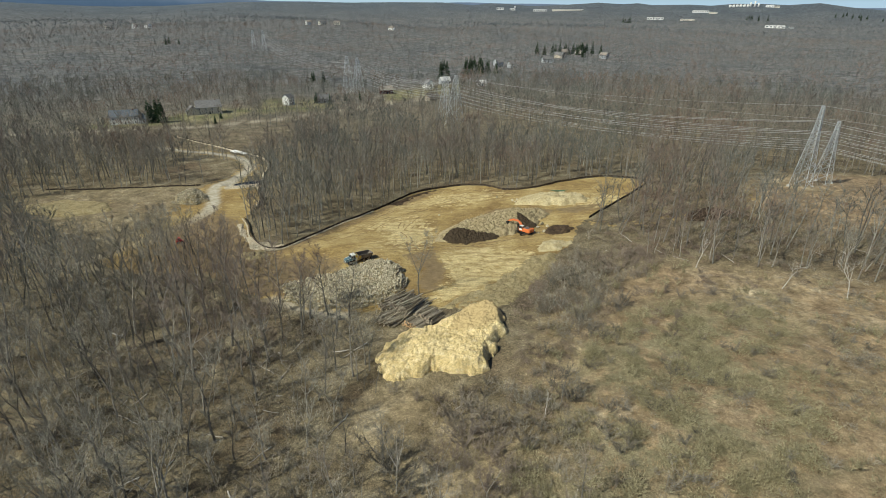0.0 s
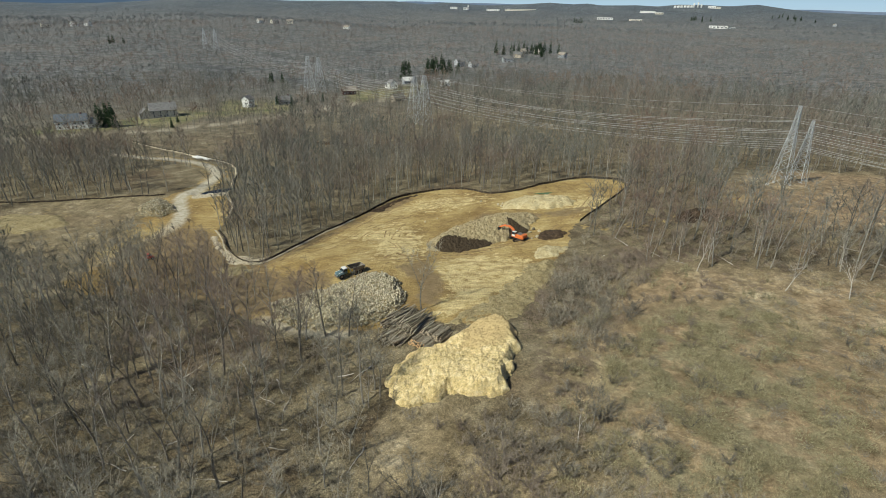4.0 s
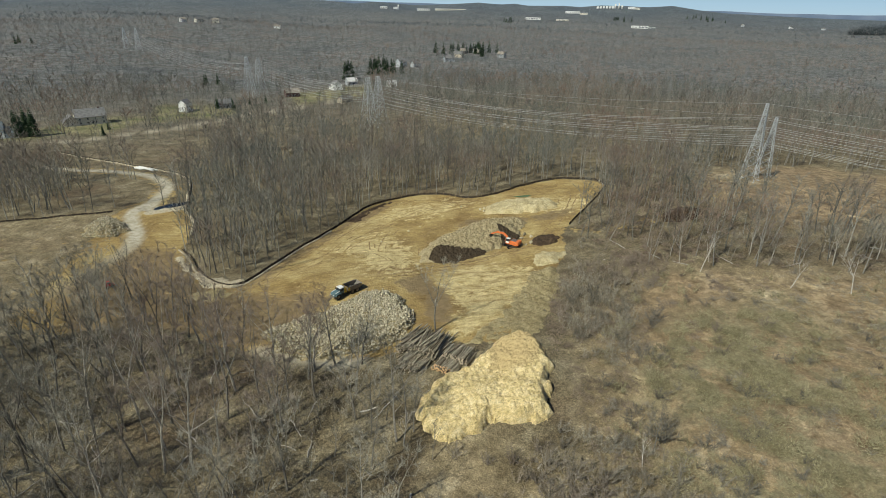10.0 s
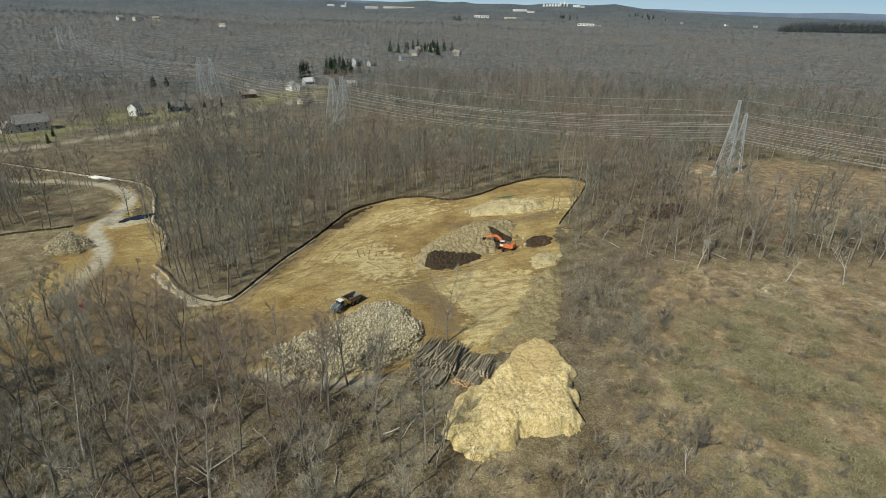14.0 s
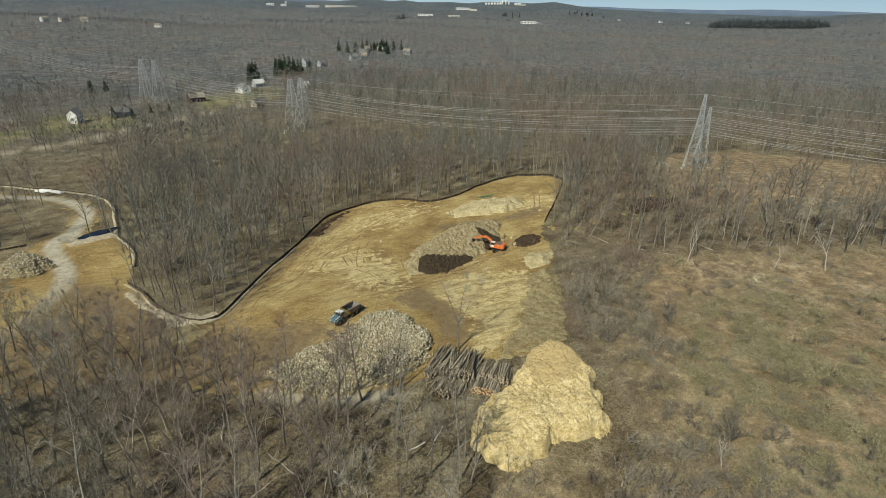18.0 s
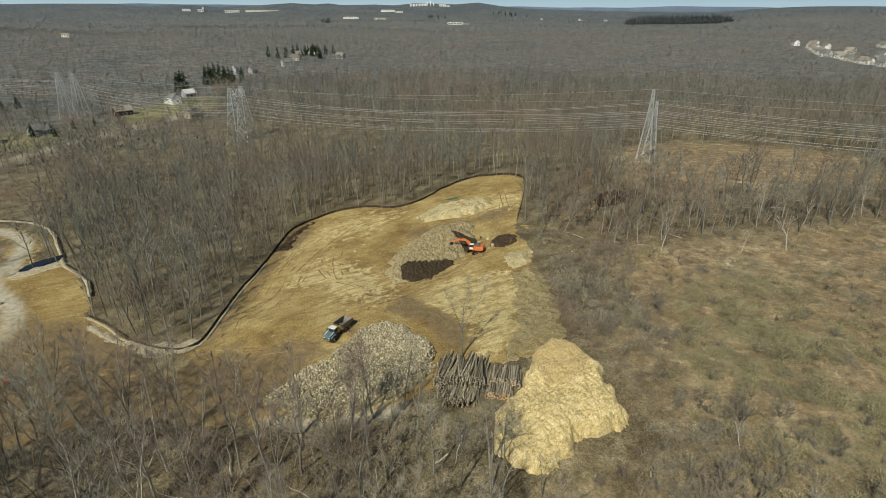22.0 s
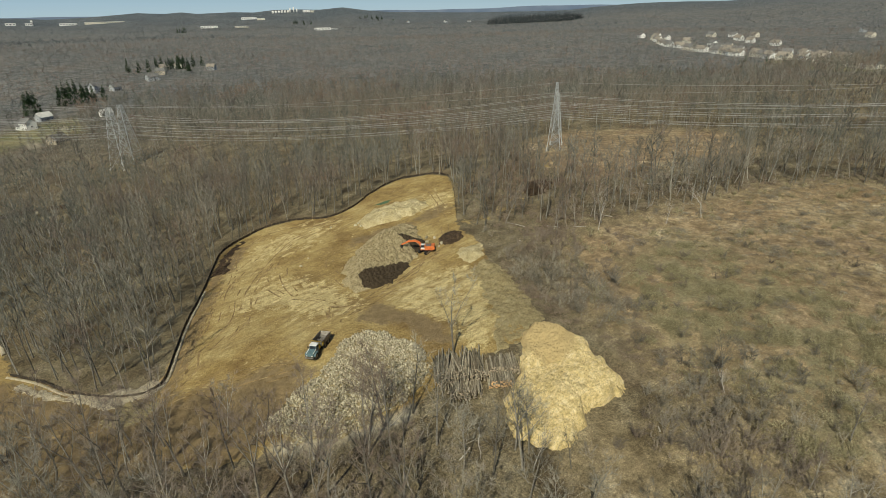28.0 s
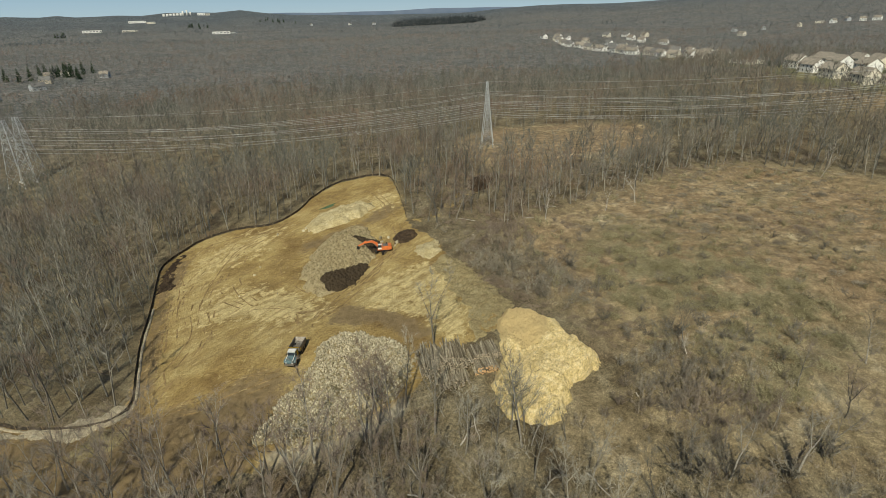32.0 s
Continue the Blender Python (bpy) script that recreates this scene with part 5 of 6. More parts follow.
    bucket = rot_slab([(7.7, 2.7), (8.25, 2.5), (8.3, 1.7), (7.9, 1.2), (7.2, 1.25), (7.35, 1.8), (7.5, 2.2)], 1.1, -0.1)
    bk = part("bucket", bucket, BLACK, ob, "dark steel digging bucket", bevel=0.04, at=bt)
    for i in range(4):
        th = Geo()
        th.box((7.2, -0.5 + i * 0.27, 1.15), (0.3, 0.1, 0.08))
        part("tooth", th, STEEL, bk)
    for p, q, r, own in (((1.5, -0.45, 1.9), (3.0, -0.45, 3.65), 0.1, bm_), ((1.5, 0.25, 1.9), (3.0, 0.25, 3.65), 0.1, bm_), ((3.2, -0.1, 4.45), (5.1, -0.1, 4.3), 0.09, bm_), ((5.8, -0.1, 4.05), (7.6, -0.1, 3.05), 0.08, st)):
        cy = Geo()
        mid = Vector(p).lerp(Vector(q), 0.6)
        cy.rod(p, mid, r, r, 8, True)
        cy.rod(mid, q, r * 0.55, r * 0.55, 6, True)
        part("cylinder", cy, STEEL, own)
    return ob


excavator(27.5, 176.5, math.atan2(0.72, -0.7), math.atan2(0.25, 1.0))


def dump_truck(x, y, turn):
    ob = thing("dump_truck", Matrix.Translation((x, y, on_ground(x, y))) @ Euler((0, 0, turn)).to_matrix().to_4x4() @ Matrix.Diagonal((0.88, 0.88, 0.88, 1)), "articulated dump truck with teal hood, white cab roof and grey bed", "truck")
    ch = Geo()
    ch.box((2.6, 0, 1.15), (4.4, 1.3, 0.5))
    ch.box((-2.4, 0, 1.15), (5.6, 1.1, 0.45))
    part("chassis", ch, BLACK, ob, bevel=0.04)
    hood = Geo()
    hood.slab([(2.9, 1.3), (4.9, 1.2), (5.1, 1.5), (4.9, 2.05), (2.9, 2.45)], 2.1)
    hd = part("hood", hood, TEAL, ob, "teal sloping engine hood", bevel=0.1)
    top = Geo()
    top.slab([(2.95, 2.46), (4.7, 2.13), (4.7, 2.17), (2.95, 2.5)], 0.9)
    part("hood_stripe", top, TEAL, hd)
    for s in (-1, 1):
        ln = Geo()
        ln.slab([(2.95, 2.44), (4.75, 2.09), (4.75, 2.15), (2.95, 2.5)], 0.16, "y", s * 0.95)
        part("edge_stripe", ln, WHITE, hd, "white line along the hood")
    for s in (-1, 1):
        li = Geo()
        li.box((5.05, s * 0.75, 1.6), (0.12, 0.4, 0.22))
        part("headlight", li, WHITE, hd)
        fd = Geo()
        fd.slab([(2.7, 1.5), (2.9, 1.95), (4.3, 1.9), (4.75, 1.45), (4.65, 1.38), (4.25, 1.75), (3.0, 1.8), (2.85, 1.45)], 0.7, "y", s * 1.2)
        part("fender", fd, TEAL, ob)
    bp = Geo()
    bp.box((5.15, 0, 1.05), (0.3, 2.3, 0.4))
    part("bumper", bp, STEEL, ob, bevel=0.05)
    cab = Geo()
    cab.slab([(1.3, 1.4), (2.95, 1.4), (3.05, 2.3), (2.65, 3.2), (1.4, 3.2)], 1.9)
    cb = part("cab", cab, TEAL, ob, "teal cab with dark windows", bevel=0.06)
    rf = Geo()
    rf.box((2.0, 0, 3.3), (1.6, 2.05, 0.18))
    part("cab_roof", rf, WHITE, cb, bevel=0.05)
    ws = Geo()
    ws.slab([(3.08, 2.4), (2.74, 3.1), (2.7, 3.08), (3.04, 2.38)], 1.6)
    part("windscreen", ws, GLASS, cb)
    for s in (-1, 1):
        wd = Geo()
        wd.slab([(1.5, 2.3), (2.8, 2.3), (2.55, 3.05), (1.55, 3.05)], 0.03, "y", s * 0.97)
        part("side_window", wd, GLASS, cb)
        mi = Geo()
        mi.box((2.9, s * 1.3, 2.7), (0.1, 0.3, 0.5))
        part("mirror", mi, BLACK, cb)
    jt = Geo()
    jt.box((0.75, 0, 1.7), (0.9, 1.9, 0.9))
    jt.box((0.9, 0.7, 2.4), (0.5, 0.5, 1.0))
    part("hitch_cover", jt, YELLOW, ob, "yellow cover between cab and bed", bevel=0.05)
    bed = Geo()
    w, t = 2.9, 0.12
    side = [(0.3, 2.0), (0.35, 3.05), (-4.6, 2.9), (-5.3, 2.75), (-4.7, 1.9), (-3.9, 1.55), (-0.2, 1.55)]
    bed.slab(side, t, "y", w / 2)
    bed.slab(side, t, "y", -w / 2)
    for a, b in zip(side[3:] + side[:1], side[4:] + side[:2]):
        k = len(bed.v)
        for yy in (-w / 2, w / 2):
            bed.v += [Vector((a[0], yy, a[1])), Vector((b[0], yy, b[1]))]
        for yy in (-w / 2, w / 2):
            bed.v += [Vector((a[0], yy, a[1] - 0.1)), Vector((b[0], yy, b[1] - 0.1))]
        bed.face((k, k + 1, k + 3, k + 2))
        bed.face((k + 4, k + 6, k + 7, k + 5))
    bd = part("dump_bed", bed, STEEL, ob, "open grey steel dump bed")
    for s in (-1, 1):
        ra = Geo()
        ra.rod((0.35, s * w / 2, 3.05), (-4.6, s * w / 2, 2.9), 0.1, 0.1, 6, True)
        part("top_rail", ra, STEEL, bd)
        ys = Geo()
        ys.box((-0.2, s * (w / 2 + 0.07), 2.3), (0.7, 0.06, 1.0))
        part("side_panel", ys, YELLOW, bd)
        for i in range(4):
            rb = Geo()
            rb.box((-1.2 - i * 0.95, s * (w / 2 + 0.09), 2.25), (0.12, 0.1, 1.2))
            part("bed_rib", rb, STEEL, bd)
    gd = Geo()
    gd.slab([(0.3, 3.0), (0.38, 3.0), (0.75, 3.5), (0.67, 3.5)], 2.9)
    part("bed_guard", gd, YELLOW, bd)
    for wx in (3.7, -1.6, -3.4):
        for s in (-1, 1):
            ty = Geo()
            n = 16
            prof = [(0.55, -0.3), (0.82, -0.3), (0.9, -0.2), (0.9, 0.2), (0.82, 0.3), (0.55, 0.3)]
            for i in range(n):
                a = 2 * math.pi * i / n
                for r, o in prof:
                    ty.v.append(Vector((wx + r * math.cos(a), s * 1.2 + o, 0.9 + r * math.sin(a))))
            m = len(prof)
            for i in range(n):
                for k in range(m):
                    a, b = i * m + k, i * m + (k + 1) % m
                    c, d = ((i + 1) % n) * m + (k + 1) % m, ((i + 1) % n) * m + k
                    ty.face((a, b, c, d))
            tyre = part("tyre", ty, BLACK, ob, smooth=True)
            ri = Geo()
            ri.rod((wx, s * 1.0, 0.9), (wx, s * 1.42, 0.9), 0.56, 0.5, 12, True)
            part("rim", ri, STEEL, tyre)
    return ob


dump_truck(-27.9, 151.9, math.atan2(-0.56, -0.83))


def red_machine(x, y, turn):
    ob = thing("loader", Matrix.Translation((x, y, on_ground(x, y))) @ Euler((0, 0, turn)).to_matrix().to_4x4() @ Matrix.Diagonal((0.75, 0.75, 0.75, 1)), "small red loader parked behind bare trees", "loader")
    b = Geo()
    b.slab([(-1.6, 0.7), (1.5, 0.7), (1.6, 1.4), (0.5, 1.6), (-1.6, 1.7)], 1.4)
    part("body", b, REDPAINT, ob, bevel=0.08)
    c = Geo()
    c.slab([(-0.7, 1.6), (0.4, 1.6), (0.3, 2.6), (-0.7, 2.6)], 1.2)
    cb = part("cab", c, GLASS, ob, bevel=0.05)
    r = Geo()
    r.box((-0.2, 0, 2.66), (1.3, 1.4, 0.12))
    part("cab_roof", r, REDPAINT, cb, bevel=0.03)
    for s in (-1, 1):
        a = Geo()
        a.slab(beam([(-1.2, 1.8), (0.6, 1.7), (2.0, 0.6)], [0.2, 0.25, 0.2]), 0.16, "y", s * 0.8)
        part("lift_arm", a, REDPAINT, ob)
        for wx in (-0.95, 0.95):
            w = Geo()
            w.rod((wx, s * 0.65, 0.5), (wx, s * 1.0, 0.5), 0.5, 0.5, 14, True)
            ty = part("tyre", w, BLACK, ob, bevel=0.05)
            h = Geo()
            h.rod((wx, s * 0.98, 0.5), (wx, s * 1.03, 0.5), 0.25, 0.22, 10, True)
            part("rim", h, WHITE, ty)
    k = Geo()
    k.slab([(1.9, 0.15), (2.7, 0.1), (2.3, 0.3), (2.1, 0.9), (1.95, 0.9)], 1.8)
    part("bucket", k, STEEL, ob)


red_machine(-97, 178.5, 0.6)

for i in range(7):
    g = Geo()
    n, r0, r1, L = 12, 0.4, 0.33, 6.5
    for x in (-L / 2, L / 2):
        for r in (r0, r1):
            for k in range(n):
                a = 2 * math.pi * k / n
                g.v.append(Vector((x, r * math.cos(a), r * math.sin(a))))
    for k in range(n):
        j = (k + 1) % n
        g.face((k, j, 2 * n + j, 2 * n + k))
        g.face((n + k, 3 * n + k, 3 * n + j, n + j))
        g.face((k, n + k, n + j, j))
        g.face((2 * n + k, 2 * n + j, 3 * n + j, 3 * n + k))
    x, y = -131 + (i % 2) * 7.4 + (i // 2) * 0.62, 325.6 + (i // 2) * 0.72 - (i % 2) * 6.4
    ob = new("drain_pipe", g.data("drain_pipe", WHITE))
    ob.matrix_basis = Matrix.Translation((x, y, on_ground(x, y) + 0.42)) @ Euler((0, 0, -0.7)).to_matrix().to_4x4()
    tagged(ob, "long white drain pipe lying beside the gravel road", "pipe", "drain pipes")

# ---------------------------------------------------------------- silt fences


def silt_fence(line, label, step=3.0, tall=0.8):
    pts = smooth_line(line, step)
    base = thing("silt_fence", Matrix.Identity(4), label, "fence", "silt fences")
    post = Geo()
    post.box((0, 0, 0.55), (0.09, 0.09, 1.5), 0, 0.8)
    me = post.data("post", POST)
    fr = random.Random(len(pts))
    for (ax, ay), (bx, by) in zip(pts, pts[1:]):
        za, zb = on_ground(ax, ay), on_ground(bx, by)
        ob = new("post", me)
        ob.parent = base
        ob.matrix_basis = Matrix.Translation((ax, ay, za)) @ Euler((fr.gauss(0, 0.06), fr.gauss(0, 0.06), fr.random())).to_matrix().to_4x4()
        g = Geo()
        d = Vector((bx - ax, by - ay, 0))
        nrm = Vector((-d.y, d.x, 0)).normalized()
        k = 5
        for i in range(k + 1):
            u = i / k
            x, y = ax + d.x * u, ay + d.y * u
            z = za + (zb - za) * u
            sag = 4 * u * (1 - u)
            bow = nrm * (0.12 * sag)
            for h, o in ((-0.2, 0.0), (tall * 0.5 - 0.05 * sag, 1.0), (tall - 0.14 * sag * fr.uniform(0.5, 1.3), 0.4)):
                for s in (-0.012, 0.012):
                    g.v.append(Vector((x, y, z + h)) + bow * o + nrm * s)
        for i in range(k):
            a, b = i * 6, (i + 1) * 6
            for r in (0, 2):
                g.face((a + r, b + r, b + r + 2, a + r + 2))
                g.face((a + r + 1, a + r + 3, b + r + 3, b + r + 1))
            g.face((a + 4, b + 4, b + 5, a + 5))
        part("fabric_panel", g, FENCE, base)


silt_fence(FENCE_LINE, "dark sagging silt fence on wooden posts round the site", tall=1.0)
silt_fence(WEST_FENCE, "dark silt fence on wooden posts along the woods")
silt_fence(BACK_FENCE, "silt fence on wooden posts beside the gravel road", 4.0)


def wattle(line, label, side, thick=0.26):
    """A roll of straw laid on the ground along a fence."""
    pts = smooth_line(line, 2.0)
    g = Geo()
    n = 6
    for i, (x, y) in enumerate(pts):
        a, b = pts[max(0, i - 1)], pts[min(len(pts) - 1, i + 1)]
        d = Vector((b[0] - a[0], b[1] - a[1], 0)).normalized()
        nr = Vector((-d.y, d.x, 0)) * side
        r = thick + 0.3 * thick * noise.noise(Vector((x * 0.5, y * 0.5, 0)))
        c = Vector((x, y, 0)) + nr * (0.75 + 0.2 * noise.noise(Vector((x * 0.2, y * 0.2, 5))))
        c.z = on_ground(c.x, c.y) + 0.12
        for k in range(n):
            s = 2 * math.pi * k / n
            g.v.append(c + nr * (r * 1.5 * math.cos(s)) + Vector((0, 0, r * math.sin(s))))
    for i in range(len(pts) - 1):
        for k in range(n):
            j = (k + 1) % n
            g.face((i * n + k, i * n + j, (i + 1) * n + j, (i + 1) * n + k))
    tagged(new("straw_wattle", g.data("straw_wattle", STRAW, smooth=True)), label, "straw wattle", "straw wattles")


wattle(FENCE_LINE[14:], "pale straw roll along the outside of the silt fence", 1)
wattle(BACK_FENCE, "pale straw roll along the fence by the road", -1, 0.42)

# ---------------------------------------------------------------- power line


def pylon(x, y, tall, foot, turn, label, near=False):
    z = on_ground(x, y)
    ob = thing("pylon", Matrix.Translation((x, y, z)) @ Euler((0, 0, turn)).to_matrix().to_4x4(), label, "pylon", "pylons")
    waist = foot * (0.3 if tall < 34 else 0.42)

    def half(h):
        return foot / 2 + (waist / 2 - foot / 2) * min(1, h / (tall * 0.72)) if h < tall * 0.72 else waist / 2 * (1 - 0.55 * (h - tall * 0.72) / (tall * 0.28))

    levels = [0]
    while levels[-1] < tall * 0.98:
        levels.append(min(tall, levels[-1] + max(1.6, half(levels[-1]) * 1.5)))
    corners = ((-1, -1), (1, -1), (1, 1), (-1, 1))
    for sx, sy in corners:
        g = Geo()
        g.tube([(sx * half(a), sy * half(a), a - (0.3 if a == 0 else 0)) for a in levels], [0.13] * len(levels), 4)
        leg = part("leg", g, GALV, ob)
        f = Geo()
        f.box((sx * half(0), sy * half(0), 0.1), (1.1, 1.1, 0.9), 0, 0.8)
        part("footing", f, CONCRETE, leg)
    for a, b in zip(levels, levels[1:]):
        g = Geo()
        for (ax, ay), (bx, by) in zip(corners, corners[1:] + corners[:1]):
            p, q = Vector((ax * half(a), ay * half(a), a)), Vector((bx * half(a), by * half(a), a))
            r, s = Vector((ax * half(b), ay * half(b), b)), Vector((bx * half(b), by * half(b), b))
            for u, w in ((p, s), (q, r), (r, s)):
                g.rod(u, w, 0.07, 0.07, 3)
                if near:
                    part("brace", g, GALV, ob)
                    g = Geo()
        if not near:
            part("brace_panel", g, GALV, ob)
    tips = []
    for i, h in enumerate((0.58, 0.72, 0.86)):
        hh = tall * h
        for s in (-1, 1):
            reach = (1.5, 1.7, 1.4)[i]
            g = Geo()
            w = half(hh)
            tip = Vector((s * (w + reach), 0, hh + 0.2))
            for yy in (-w, w):
                g.rod((s * w, yy, hh), tip, 0.08, 0.06, 3)
                g.rod((s * w, yy, hh + 1.2), tip, 0.08, 0.06, 3)
            for u in (0.3, 0.6):
                g.rod(Vector((s * w, -w, hh)).lerp(tip, u), Vector((s * w, w, hh + 1.2)).lerp(tip, u), 0.05, 0.05, 3)
            arm = part("crossarm", g, GALV, ob)
            ins = Geo()
            for j in range(7):
                ins.rod(tip - Vector((0, 0, 0.1 + j * 0.2)), tip - Vector((0, 0, 0.25 + j * 0.2)), 0.12, 0.06, 6, True)
            part("insulator", ins, CONCRETE, arm)
            tips.append(tip - Vector((0, 0, 1.6)))
    tips.append(Vector((0, 0, tall)))
    m = ob.matrix_basis
    return [m @ t for t in tips]


LINE = math.atan2(0.83, 0.56)
TURN = math.atan2(0.56, 0.83)
label = "tall galvanised lattice pylon carrying power lines"
lines = []
lines.append([pylon(-338, 1010, 34, 8, TURN, label), pylon(-107, 609, 38, 10, TURN, label), pylon(-1, 429, 37, 10, TURN, label, True), pylon(144.5, 212, 32.5, 6.4, TURN, label, True), pylon(290, -3, 34, 8, TURN, label)])
lines.append([pylon(-324, 1022, 34, 8, TURN, label), pylon(-97, 616, 37, 10, TURN, label), pylon(7, 436, 36, 10, TURN, label, True), pylon(158.5, 220.5, 26.5, 6.0, TURN, label, True), pylon(304, 6, 32, 8, TURN, label)])
for towers in lines:
    for a, b in zip(towers, towers[1:]):
        span = thing("power_line", Matrix.Identity(4), "sagging aluminium power line wires between pylons", "power line", "power lines")
        for i, (p, q) in enumerate(zip(a, b)):
            L = (q - p).length
            sag = L * 0.024 * (0.6 if i == 6 else 1)
            for s in (0,):
                g = Geo()
                n = 14
                g.tube([p.lerp(q, k / n) + Vector((0.83 * s, 0.56 * s, -4 * sag * (k / n) * (1 - k / n))) for k in range(n + 1)], [0.06 if i < 6 else 0.04] * (n + 1), 3)
                part("wire", g, WIRE, span)
for x, y, tall in ((174, 155, 11.0), (152.5, 207, 9.0)):
    ob = thing("utility_pole", Matrix.Translation((x, y, on_ground(x, y))), "weathered wooden utility pole standing in dry grass", "pole", "wooden poles")
    g = Geo()
    g.tube([(0, 0, -0.3), (0.03, 0, tall * 0.5), (0, 0.02, tall)], [0.2, 0.16, 0.12], 8)
    part("shaft", g, POLE, ob)
    g = Geo()
    g.box((0, 0, tall - 0.6), (1.6 if tall > 8 else 0.5, 0.12, 0.14), TURN)
    part("crossbar", g, POLE, ob)

# ---------------------------------------------------------------- houses


def house(x, y, turn, w, d, wall_h, siding, roof, label, wing=None, chimney=True, rows=2, cols=4, name="house", pitch=0.42, sink=0.0):
    z = on_ground(x, y) - sink
    ob = thing(name, Matrix.Translation((x, y, z)) @ Euler((0, 0, turn)).to_matrix().to_4x4(), label, "house", "houses")
    side, top = SIDING[siding], ROOFS[roof]

    def block(cx, cy, w, d, h, along):
        rise = d * pitch
        wall = Geo()
        prof = [(-d / 2, -0.6), (d / 2, -0.6), (d / 2, h), (0, h + rise), (-d / 2, h)]
        k = len(wall.v)
        for s in (-1, 1):
            for a, b in prof:
                wall.v.append(Vector((s * w / 2, a, b)))
        wall.face((k, k + 1, k + 2, k + 3, k + 4))
        wall.face((k + 9, k + 8, k + 7, k + 6, k + 5))
        for i in range(5):
            j = (i + 1) % 5
            wall.face((k + i, k + 5 + i, k + 5 + j, k + j))
        rf = Geo()
        e, t = 0.5, 0.22
        for s in (-1, 1):
            a = Vector((0, s * (d / 2 + e), h - e * pitch * 2 + 0.12))
            b = Vector((0, -s * 0.02, h + rise + 0.12))
            k = len(rf.v)
            for sx in (-1, 1):
                for p in (a, b, b + Vector((0, 0, t)), a + Vector((0, 0, t))):
                    rf.v.append(p + Vector((sx * (w / 2 + e), 0, 0)))
            for q in ((0, 1, 2, 3), (7, 6, 5, 4), (0, 4, 5, 1), (1, 5, 6, 2), (2, 6, 7, 3), (3, 7, 4, 0)):
                rf.face(tuple(k + i for i in q))
        at = Matrix.Translation((cx, cy, 0)) @ Euler((0, 0, math.pi / 2 if along else 0)).to_matrix().to_4x4()
        part("wall", wall, side, ob, at=at)
        part("roof", rf, top, ob, at=at)
        fl = max(1, min(rows, int(h // 2.6)))
        n = max(2, int(w / 3.2)) if cols is None else max(2, min(cols, int(w / 2.6)))
        for s in (-1, 1):
            for r in range(fl):
                for i in range(n):
                    wx = -w / 2 + w * (i + 0.5) / n
                    wz = 1.5 + r * 2.7
                    fr = Geo()
                    fr.box((wx, s * (d / 2 + 0.03), wz), (1.25, 0.1, 1.55))
                    win = part("window", fr, WHITE, ob, at=at)
                    pa = Geo()
                    pa.box((wx, s * (d / 2 + 0.07), wz), (0.95, 0.08, 1.25))
                    part("pane", pa, GLASS, win)
        for s in (-1, 1):
            fr = Geo()
            fr.box((s * (w / 2 + 0.03), 0, h * 0.5), (0.1, 1.25, 1.5))
            win = part("window", fr, WHITE, ob, at=at)
            pa = Geo()
            pa.box((s * (w / 2 + 0.07), 0, h * 0.5), (0.08, 0.95, 1.2))
            part("pane", pa, GLASS, win)

    block(0, 0, w, d, wall_h, False)
    if wing:
        block(*wing)
    dr = Geo()
    dr.box((0.4, -d / 2 - 0.06, 1.0), (1.1, 0.12, 2.1))
    part("door", dr, GLASS, ob)
    if chimney:
        ch = Geo()
        ch.box((w * 0.32, 0, wall_h + d * pitch * 0.9), (0.9, 1.1, 2.6))
        part("chimney", ch, SIDING["red"], ob)
    return ob


house(-250, 423, 0.35, 20, 10, 5.8, "white", "slate", "white two-storey house with a slate-grey roof", (13, 0, 9, 8, 3.2, False))
house(-206, 474, 0.5, 20, 12, 5.6, "cream", "grey", "large cream house with a grey hipped roof", (-13, -3, 10, 10, 3.2, True))
house(-150, 524, 1.25, 9, 7, 7.0, "white", "grey", "white gabled house among bare trees", None, False)
house(-122, 545, 0.6, 14, 9, 3.4, "grey", "grey", "low grey house beside the street")
house(-20, 650, 1.9, 12, 9, 6.0, "white", "grey", "white gabled farmhouse beside the street", (8, 2, 8, 6, 3.0, False))
house(-2, 690, 0.4, 12, 9, 3.8, "grey", "pale", "grey outbuilding with a pale metal roof", None, False)
house(-66, 610, 0.3, 14, 9, 4.2, "red", "brown", "dark red barn beside the street", None, False)
house(-14, 556, 0.7, 13, 8, 3.2, "tan", "grey", "low tan house with a grey roof")
house(40, 640, 0.2, 10, 7, 3.2, "white", "pale", "small white outbuilding among trees", None, False)
house(78, 850, 0.5, 12, 10, 8.0, "grey", "grey", "tall grey house among conifers")
house(98, 842, 0.5, 12, 9, 5.0, "grey", "grey", "grey house among conifers")
hr = random.Random(21)
for x, y, c in ((210, 1010, "tan"), (235, 1020, "cream"), (190, 960, "tan"), (262, 950, "grey"), (160, 900, "grey"), (-150, 1600, "white")):
    house(x, y, hr.uniform(0, 3), hr.uniform(12, 18), 9, 5.4, c, hr.choice(("grey", "brown")), "distant house half hidden by bare woods", None, False, 2, 3)

# the housing estate on the rise: pale gabled houses in rows
for x, y, t in ((367, 48, 0.2), (369, 66, 0.3), (383, 84, 0.35), (405, 99, 0.4), (434, 112, 0.4), (412, 46, 0.2), (414, 66, 0.2), (430, 84, 0.3), (462, 60, 0.2), (470, 96, 0.4), (510, 74, 0.2), (530, 104, 0.3)):
    house(x, y, t + 0.45, 14, 11, 5.6, "white" if hr.random() < 0.65 else "cream", "brown", "pale gabled estate house with a brown shingle roof", (2, -7, 7, 6, 3.2, True), False, 2, 4, "house", 0.36)
